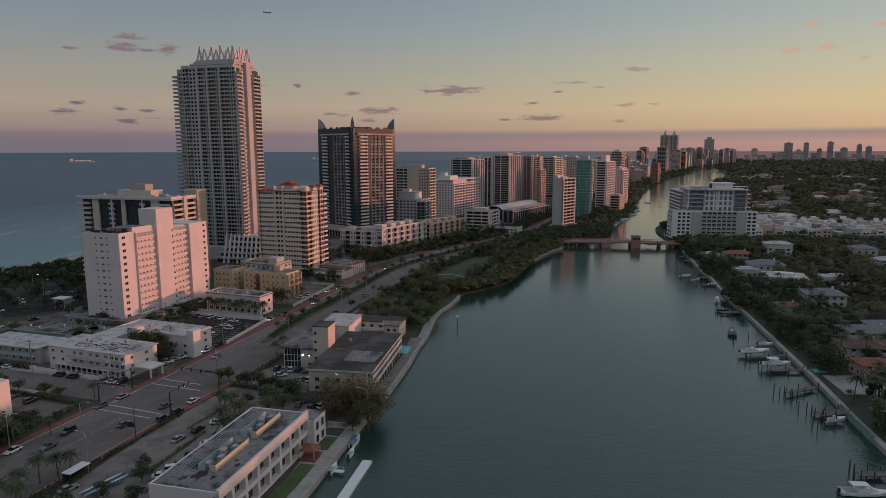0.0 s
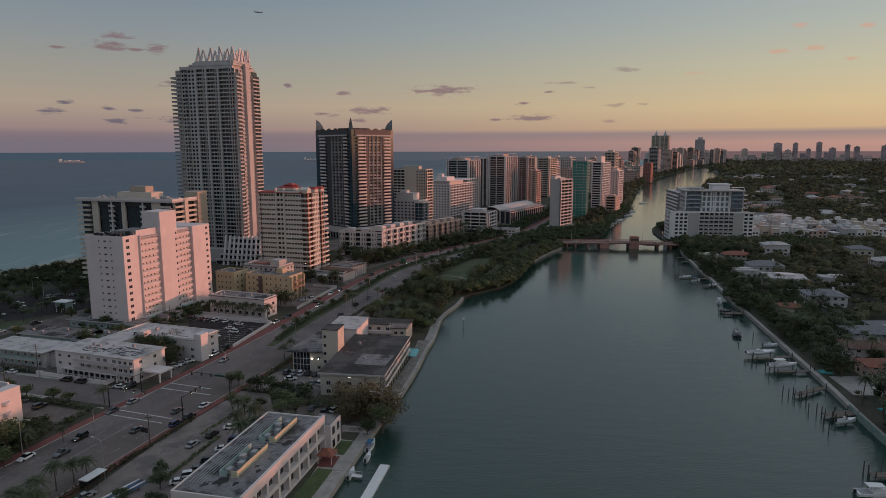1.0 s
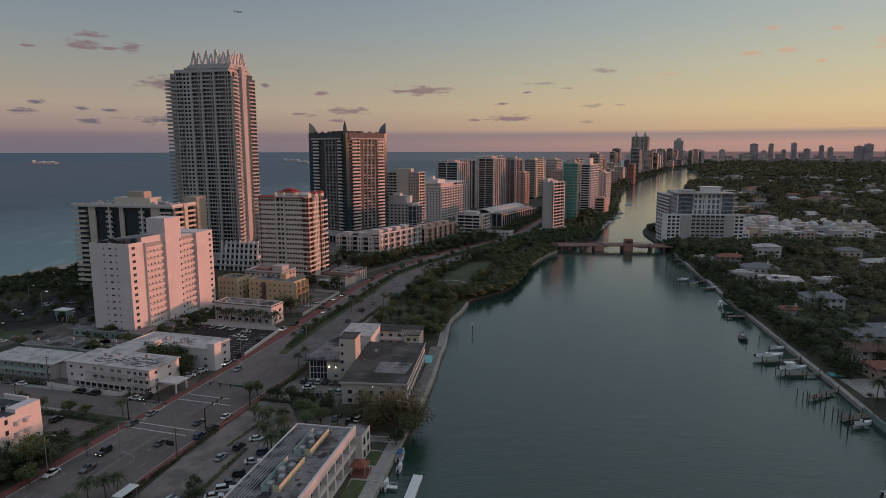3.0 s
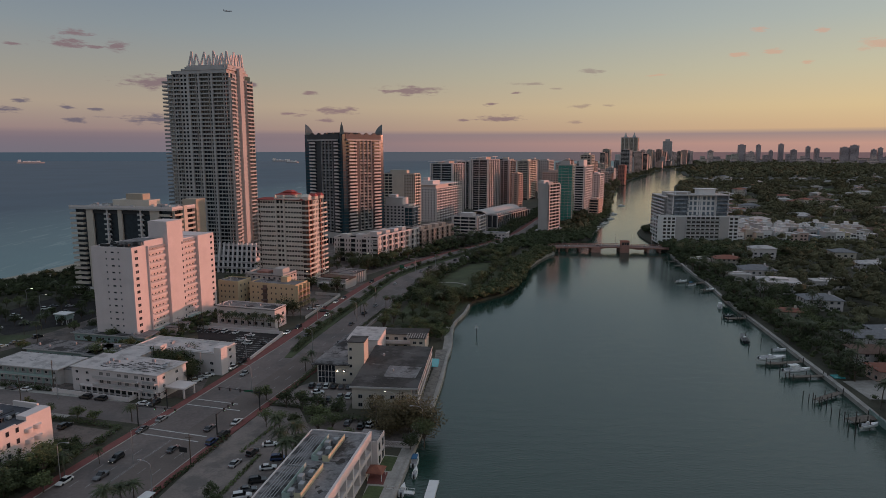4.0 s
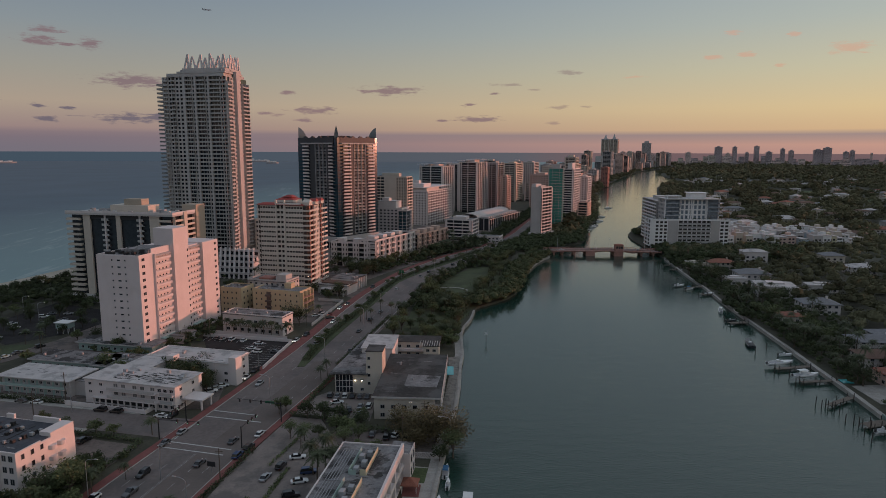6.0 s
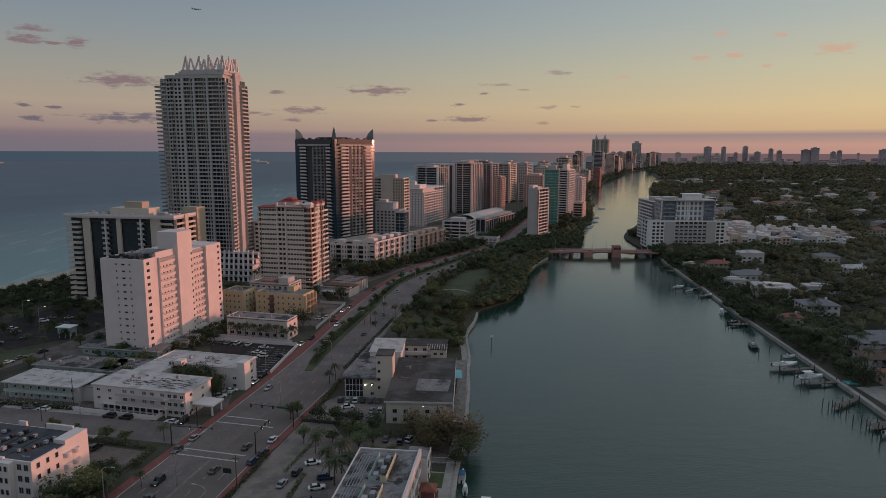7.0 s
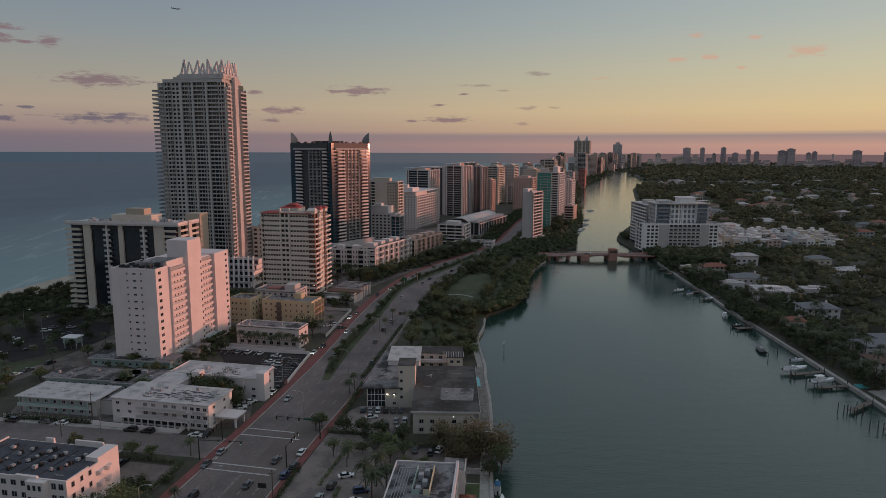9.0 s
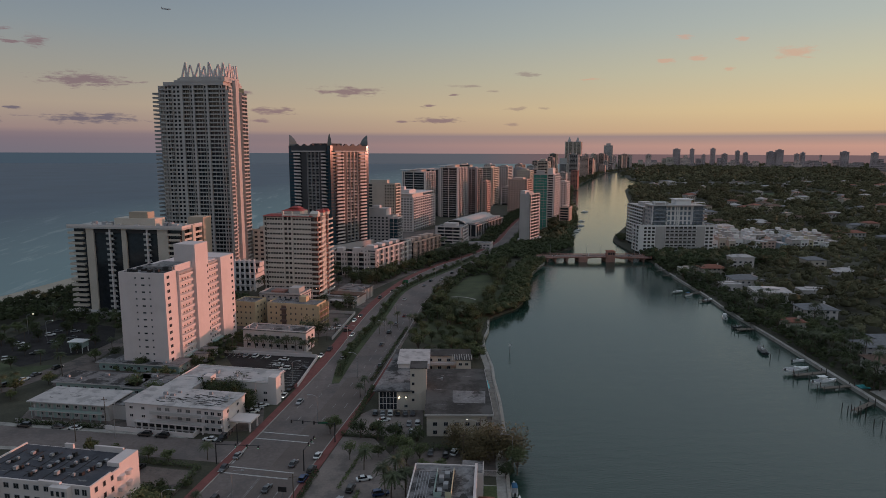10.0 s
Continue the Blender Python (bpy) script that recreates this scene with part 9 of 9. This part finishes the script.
def lamp_post(x, y, rz, lit=False, h=9.5):
    ob = base("street_lamp", "tall grey street lamp with a curved arm" + (", lit" if lit else ""), "street lamp", x, y, rz, group="street lamps")
    part("pole", Acc().tube((0, 0, 0), (0, 0, h), 0.13, 0.08, 7), M["steel"], ob)
    a = Acc()
    pts = [(0, 0, h), (0.7, 0, h + 0.55), (1.7, 0, h + 0.8), (2.9, 0, h + 0.85)]
    for p, q in zip(pts, pts[1:]):
        a.tube(p, q, 0.06, 0.055, 6)
    part("arm", a, M["steel"], ob)
    head = part("lamp_head", Acc().loft([[(2.6, -0.16, h + 0.8), (3.6, -0.12, h + 0.8), (3.6, 0.12, h + 0.8), (2.6, 0.16, h + 0.8)], [(2.7, -0.1, h + 0.98), (3.5, -0.07, h + 0.95), (3.5, 0.07, h + 0.95), (2.7, 0.1, h + 0.98)]]), M["steel"], ob)
    part("lens", Acc().box(2.75, 3.5, -0.09, 0.09, h + 0.74, h + 0.8), M["lit" if lit else "gel"], head)
    return ob


for x_, y_, rz_, lit_ in [(-112, 158, -15, False), (-84.5, 146, 160, False), (-141, 213, 100, False), (-97, 165.5, -15, False), (-77, 214, 160, False), (-62.5, 258, 165, False), (-48, 306, 165, False), (-17, 427, 155, False), (-2, 451, 150, False), (-27.5, 186, 160, True), (-19.5, 175, 170, False),
                          (-40, 340, -20, False), (-88, 252, -15, False), (-99.5, 232, -15, False), (-66, 300, -15, False), (-210, 330, 0, True), (-225, 345, 0, True), (-76, 390, 0, True), (-86, 384, 40, True), (-47, 450, 160, True)]:
    lamp_post(x_, y_, rz_, lit_)


def signal_mast(x, y, rz, arm, sign=False):
    ob = base("traffic_signal", "dark traffic signal mast reaching over the road", "traffic signal", x, y, rz, group="traffic signals")
    part("mast", Acc().tube((0, 0, 0), (0, 0, 6.6), 0.2, 0.15, 8), M["darkmetal"], ob)
    part("arm", Acc().tube((0, 0, 6.2), (arm, 0, 6.7), 0.12, 0.07, 7), M["darkmetal"], ob)
    for f in (0.45, 0.7, 0.95):
        s = part("signal_head", Acc().box(arm * f - 0.2, arm * f + 0.2, -0.2, 0.2, 5.7, 6.8), M["darkmetal"], ob)
        part("signal_lens", Acc().tube((arm * f, -0.26, 5.95), (arm * f, -0.2, 5.95), 0.12, 0.12, 10), M["signal"], s)
    if sign:
        part("name_sign", Acc().box(arm * 0.15, arm * 0.36, -0.06, 0.0, 6.0, 6.7), M["sign_green"], ob)
    return ob


signal_mast(-105.5, 190, -17, 14)
signal_mast(-71, 199, 163, 15, True)
signal_mast(-79.7, 182, 72, 9)
signal_mast(-101.5, 203, -100, 9)


def utility_pole(x, y, h=10.5):
    ob = base("utility_pole", "plain wooden utility pole", "pole", x, y, group="utility poles")
    part("shaft", Acc().tube((0, 0, -0.2), (0, 0, h), 0.17, 0.11, 7), M["bark"], ob)
    part("crossarm", Acc().box(-1.0, 1.0, -0.06, 0.06, h - 1.0, h - 0.86), M["bark"], ob)


for x_, y_, h_ in [(-81.3, 163.5, 9), (-146.5, 221, 11), (-126, 286, 9), (-117, 292, 9), (-26, 189.5, 9.5), (-95, 296, 8), (-34, 268, 8), (-152.5, 212, 8), (-33, 181, 9)]:
    utility_pole(x_, y_, h_)
bs_ = base("bus_shelter", "bus shelter with a pale flat roof and glazed sides", "bus shelter", -87.6, 140.5, 73)
part("roof", Acc().box(0, 6.0, -2.4, 0.2, 2.6, 2.8), M["gel"], bs_)
part("back_panel", Acc().box(0.1, 5.9, 0, 0.06, 0.2, 2.6), M["glass"], bs_)
for x_ in (0.1, 2.9, 5.8):
    part("post", Acc().box(x_, x_ + 0.12, -0.1, 0.0, 0, 2.6), M["darkmetal"], bs_)
    part("post", Acc().box(x_, x_ + 0.12, -2.3, -2.2, 0, 2.6), M["darkmetal"], bs_)
sg_ = base("road_sign", "dark roadside sign board seen from behind", "sign", -84.5, 167.5, -17)
part("post", Acc().box(-0.06, 0.06, 0, 0.12, 0, 2.2), M["steel"], sg_)
part("board", Acc().box(-1.2, 1.2, -0.06, 0, 2.0, 3.4), M["darkmetal"], sg_)
gs_ = base("green_road_sign", "green road sign over the median", "sign", -26, 426, -30)
part("post", Acc().tube((0, 0, 0), (0, 0, 5.4), 0.12), M["steel"], gs_)
part("board", Acc().box(-1.8, 1.8, -0.06, 0.0, 4.0, 6.0), M["sign_green"], gs_)
for i in range(4):
    kb_ = base("racked_kayak", "long slim racing boat on a rack" if i else "pale slim racing boat on a rack", "kayak", -80.5 + i * 0.9, 134.5 - i * 0.4, 62, group="racked kayaks")
    rr_ = [[(f * 11, -0.32 * s, 0.9), (f * 11, 0, 0.72), (f * 11, 0.32 * s, 0.9), (f * 11, 0, 1.08)] for f, s in ((0, 0.05), (0.2, 0.8), (0.5, 1), (0.8, 0.8), (1, 0.05))]
    part("hull", Acc().loft(rr_), M["canvas" if i % 2 else "gel"], kb_)
    for f_ in (0.25, 0.75):
        part("rack", Acc().box(f_ * 11, f_ * 11 + 0.1, -0.4, 0.4, 0, 0.75), M["steel"], kb_)
cb_ = base("beach_kiosk", "small mint lifeguard kiosk on posts", "kiosk", -188, 310, -15)
part("cabin", Acc().box(-3.2, 3.2, -2.2, 2.2, 2.6, 5.2), M["teal"], cb_)
part("roof", Acc().box(-3.8, 3.8, -2.8, 2.8, 5.2, 5.5), M["gel"], cb_)
for x_ in (-2.9, 0, 2.7):
    for y_ in (-2.0, 1.9):
        part("post", Acc().box(x_, x_ + 0.25, y_, y_ + 0.25, 0, 2.6), M["gel"], cb_)
ps_ = base("park_pavilion", "small white pavilion by the park wall", "pavilion", 6.9, 352, -20)
part("wall", Acc().box(-2, 2, -1.6, 1.6, 0, 3), M["white2"], ps_)
part("roof", Acc().loft([[(-2.4, -2, 3), (2.4, -2, 3), (2.4, 2, 3), (-2.4, 2, 3)], [(-0.6, -0.3, 4.4), (0.6, -0.3, 4.4), (0.6, 0.3, 4.4), (-0.6, 0.3, 4.4)]]), M["white2"], ps_)
# curved park path
arc_ = [(2.5 + 11.2 * math.cos(t), 382 + 13.5 * math.sin(t)) for t in [math.pi * (0.1 + 1.6 * i / 22) for i in range(23)]]
solo("park_path", strip(arc_, shift(arc_, 1.6), 0.09), M["concrete"], "curved pale path in the park lawn", "path", "structure")


# ---- cars ----
def make_car(colour, label, suv=False, pickup=False):
    ob = base("car", label, "car", 0, 0, group="cars")
    h1, h2, L, w = (0.95, 1.72, 4.7, 0.95) if suv else (0.82, 1.43, 4.6, 0.9)

    def ring(x, hw, z0, z1):
        return [(x, -hw * 0.94, z0), (x, -hw, (z0 + z1) * 0.5), (x, -hw * 0.9, z1), (x, hw * 0.9, z1), (x, hw, (z0 + z1) * 0.5), (x, hw * 0.94, z0)]
    part("body", Acc().loft([ring(-L / 2, w * 0.86, 0.42, h1 * 0.78), ring(-L / 2 + 0.18, w * 0.97, 0.28, h1), ring(-0.6, w, 0.24, h1 + 0.02), ring(0.8, w, 0.24, h1), ring(L / 2 - 0.5, w * 0.96, 0.26, h1 * 0.88), ring(L / 2, w * 0.8, 0.4, h1 * 0.66)]), M[colour], ob, smooth=False)
    x0, x1, x2, x3 = (-2.2, -1.95, 0.15, 0.95) if suv else (-1.75, -1.1, 0.1, 0.95)
    if pickup:
        x0, x1 = -0.6, -0.4
    part("cabin_glass", Acc().loft([[(x0, -w * 0.86, h1 - 0.03), (x3, -w * 0.86, h1 - 0.03), (x3, w * 0.86, h1 - 0.03), (x0, w * 0.86, h1 - 0.03)], [(x1, -w * 0.7, h2 - 0.06), (x2, -w * 0.7, h2 - 0.06), (x2, w * 0.7, h2 - 0.06), (x1, w * 0.7, h2 - 0.06)]]), M["carglass"], ob)
    part("roof", Acc().loft([[(x1 - 0.05, -w * 0.73, h2 - 0.07), (x2 + 0.05, -w * 0.73, h2 - 0.07), (x2 + 0.05, w * 0.73, h2 - 0.07), (x1 - 0.05, w * 0.73, h2 - 0.07)], [(x1 + 0.1, -w * 0.62, h2), (x2 - 0.12, -w * 0.62, h2), (x2 - 0.12, w * 0.62, h2), (x1 + 0.1, w * 0.62, h2)]]), M[colour], ob)
    for xx in (-1.4, 1.42):
        for s in (-1, 1):
            part("wheel", Acc().tube((xx, s * w * 0.98, 0.33), (xx, s * w * 0.76, 0.33), 0.33, 0.33, 12), M["tyre"], ob)
    for s in (-1, 1):
        part("headlight", Acc().box(L / 2 - 0.14, L / 2 - 0.02, s * w * 0.62 - 0.16, s * w * 0.62 + 0.16, 0.52, 0.64), M["gel"], ob)
        part("tail_light", Acc().box(-L / 2 - 0.01, -L / 2 + 0.06, s * w * 0.62 - 0.14, s * w * 0.62 + 0.14, 0.58, 0.7), M["car_red"], ob)
    return ob


def lit_copy(ob):
    for c in ob.children:
        if c.name.split(".")[0] == "headlight":
            c.data = LIT_LAMP[c.data.name]
    return ob


CARS = {"w": make_car("car_white", "white saloon car with dark windows"), "s": make_car("car_silver", "silver saloon car with dark windows"), "k": make_car("car_black", "black estate car with tinted windows", True), "g": make_car("car_grey", "dark grey car with black windows"), "b": make_car("car_blue", "dark blue estate car with tinted windows", True),
        "r": make_car("car_red", "dark red car with black windows"), "W": make_car("car_white", "white estate car with dark windows", True), "p": make_car("car_grey", "dark pickup truck with open bed", True, True)}
LIT_LAMP = {}
for c_ in CARS.values():
    for o_ in c_.children:
        if o_.name.split(".")[0] == "headlight":
            d_ = o_.data.copy()
            d_.materials[0] = M["headlight"]
            LIT_LAMP[o_.data.name] = d_
USED = set()


def park(k, x, y, rz, z=0.05, lit=False):
    src = CARS[k]
    m = pose(x, y, z, 0, 0, rz)
    if k not in USED and not lit:
        USED.add(k)
        src.matrix_basis = m
        return
    ob = copy_thing(src, m)
    if lit:
        lit_copy(ob)
        tagged(ob, src["label"] + " with its headlights on")


UP, DOWN = 73, 253   # along the avenue, away from and towards the eye
# on the avenue
def traffic(cars):
    """Cars on the avenue: kind, x, y, heading and whether the lamps are lit."""
    for k, x, y, d, lit in cars:
        park(k, x, y, d - (8 if y > 440 else 0), 0.04, bool(lit))


traffic([("k", -106.8, 206.4, DOWN, 1), ("s", -99.9, 193.7, UP, 0), ("g", -89.1, 172.7, UP, 0), ("k", -102.4, 167.9, DOWN, 1), ("p", -102.2, 158.6, DOWN, 0), ("w", -110.2, 156.5, DOWN, 0), ("k", -88.6, 247.6, DOWN, 0), ("g", -102.8, 186.1, DOWN, 0), ("s", -84.2, 233.4, DOWN, 0), ("w", -90.4, 240.5, DOWN, 1), ("s", -68.3, 282.1, UP, 0), ("k", -74.4, 295.6, DOWN, 1), ("w", -78, 287, DOWN, 1), ("w", -63.7, 318.2, DOWN, 1), ("r", -66.7, 332.3, DOWN, 0), ("w", -62.1, 345.9, DOWN, 1), ("g", -58.5, 355.1, DOWN, 1)])
traffic([("w", -30.2, 392.2, UP, 0), ("s", -12.9, 431.6, UP, 0), ("k", -6.1, 446.6, UP, 0), ("k", -45.2, 398.7, DOWN, 1), ("g", -50, 300, UP, 0), ("k", -45, 320, UP, 0), ("s", -40, 336, UP, 0), ("r", -34, 352, UP, 0), ("g", -52.5, 270, UP, 0), ("w", 3, 452, UP, 0), ("k", 14, 474, UP, 0), ("w", 24, 492, UP, 0), ("r", 34, 508, UP, 0), ("g", -36, 416, DOWN, 1), ("w", -24, 442, DOWN, 1), ("k", 12, 498, DOWN, 0), ("g", -83, 186, UP, 0), ("b", -79.6, 176.6, UP, 0)])
# kerbside on the side street
for k_, x_, y_ in [("g", -162.3, 224.6), ("w", -156.5, 222.9), ("k", -132.1, 214.4), ("k", -126.3, 212.5), ("w", -110.5, 207.6), ("k", -174, 227.5)]:
    park(k_, x_, y_ - 1.2, 163, 0.03)
# car parks
for k_, x_, y_, d_ in [("s", -69.7, 163.3, 73), ("k", -66.5, 169.2, 73), ("b", -58.6, 165.4, 8), ("w", -62.7, 174, 10), ("w", -60.5, 160.5, 12), ("k", -61.7, 153.8, 12), ("g", -63.2, 149.6, 14), ("w", -65.5, 143.5, 14), ("W", -63.8, 146.6, 14), ("s", -84.5, 137.5, 60), ("p", -72, 130, 18),
                         ("k", -68, 124, 18), ("w", -76, 190, 73), ("k", -77.5, 181.5, 73), ("g", -48.4, 171.5, 70), ("k", -49.6, 167.0, 70)]:
    park(k_, x_, y_, d_, 0.06)
for i, k_ in enumerate("ksWkgg"):
    park(k_, -57.2 + i * 2.6, 219.3 - i * 0.4, 85, 0.06)
for k_, x_, y_, d_ in [("k", -57.5, 206.8, 10), ("g", -52.6, 206.4, 95), ("k", -50, 206.3, 95), ("s", -46.3, 208.9, 80), ("W", -43.4, 208.7, 80), ("p", -50.9, 200.3, 85), ("w", -54.5, 213, 10), ("s", -46.2, 202.8, 80)]:
    park(k_, x_, y_, d_, 0.06)
for k_, x_, y_, d_ in [("k", -37.7, 184.7, 80), ("W", -34.6, 185.9, 60), ("k", -31.6, 184.6, 80), ("g", -42, 187, 80), ("W", -106.9, 291, 73), ("w", -101.4, 289, 73), ("g", -114, 293.5, 73), ("s", -111.5, 292.3, 73), ("w", -98.5, 265.5, -15), ("k", -99.8, 262.7, -15), ("w", -96, 276.8, 165), ("W", -92.6, 271.6, 165), ("g", -84.5, 271, -15), ("w", -94.2, 284, 165),
                         ("s", -101, 224.1, 20), ("W", -100, 226.9, 20), ("s", -98.8, 229.6, 20), ("w", -97.2, 232.3, 20), ("k", -127, 190, 70), ("g", -135, 193, 70), ("w", -73.5, 331, 20), ("W", -69, 333, 20), ("g", -71, 338, 20), ("k", -66, 326, 20)]:
    park(k_, x_, y_, d_, 0.06)
gc_ = random.Random(5)
for x_, y_ in [(-214.8, 302.5), (-206.3, 309.2), (-212.6, 339.7), (-211.5, 345.6), (-220.9, 326.6), (-216, 320), (-206, 326), (-200, 333), (-193, 324), (-203, 345)]:
    park(gc_.choice("wskgW"), x_, y_, gc_.choice([20, 25, 200]), 0.06)
for i, (x_, y_) in enumerate([(-199, 268), (-193, 279), (-188, 287), (-195, 273.5), (-203, 263)]):
    park("kgkwk"[i], x_, y_, 60, 0.08, i % 2 == 0)
for x_, k_ in ((112, "w"), (138, "k"), (176, "s")):
    park(k_, x_, 521 - 0.1316 * (x_ - 97) + 4.5, -7.5, 2.8)

# ---- ships and aircraft ----
pl_ = base("airliner", "small dark airliner crossing the dusk sky", "aircraft", -795, 3002, -4, 690)
part("fuselage", Acc().loft([[(x, r * math.cos(t), r * math.sin(t)) for t in [2 * math.pi * i / 10 for i in range(10)]] for x, r in ((-20, 0.3), (-14, 1.5), (-6, 2.1), (12, 2.1), (17, 1.6), (20, 0.3))]), M["grey"], pl_)
for s_ in (-1, 1):
    part("wing", Acc().loft([[(-3, s_ * 1.5, -1), (5, s_ * 1.5, -1), (5, s_ * 1.5, -0.4), (-3, s_ * 1.5, -0.4)], [(-8, s_ * 19, 1.2), (-5.5, s_ * 19, 1.2), (-5.5, s_ * 19, 1.4), (-8, s_ * 19, 1.4)]]), M["grey"], pl_)
    part("tailplane", Acc().loft([[(-19, s_ * 0.5, 0.8), (-15, s_ * 0.5, 0.8), (-15, s_ * 0.5, 1.1), (-19, s_ * 0.5, 1.1)], [(-21, s_ * 7, 1.4), (-19, s_ * 7, 1.4), (-19, s_ * 7, 1.55), (-21, s_ * 7, 1.55)]]), M["grey"], pl_)
    part("engine", Acc().tube((2, s_ * 6.5, -2.0), (6, s_ * 6.5, -2.0), 1.1, 1.2, 10), M["grey"], pl_)
part("fin", Acc().loft([[(-20, -0.2, 1.2), (-14, -0.2, 1.2), (-14, 0.2, 1.2), (-20, 0.2, 1.2)], [(-22, -0.1, 8.5), (-19.5, -0.1, 8.5), (-19.5, 0.1, 8.5), (-22, 0.1, 8.5)]]), M["grey"], pl_)
for az_, d_, L_ in ((-29.4, 4850, 150), (-10.9, 4900, 130), (-10.0, 4300, 80)):
    sh_ = base("cargo_ship", "pale cargo ship on the horizon", "ship", d_ * math.sin(radians(az_)), d_ * math.cos(radians(az_)), -az_ * 0.8, WATER + 0.2, "ships")
    part("hull", Acc().loft([[(x, -w, 0), (x, -w * 1.1, 9), (x, w * 1.1, 9), (x, w, 0)] for x, w in ((-L_ / 2, 9), (-L_ / 4, 11), (L_ / 3, 11), (L_ / 2, 1))]), M["grey"], sh_)
    part("bridge_house", Acc().box(-L_ / 2 + 6, -L_ / 2 + 22, -9, 9, 9, 24), M["gel"], sh_)
    for i in range(4):
        part("cargo", Acc().box(-L_ * 0.28 + i * L_ * 0.16, -L_ * 0.28 + i * L_ * 0.16 + L_ * 0.13, -9, 9, 9, 14 + 2 * (i % 2)), M["gel"], sh_)
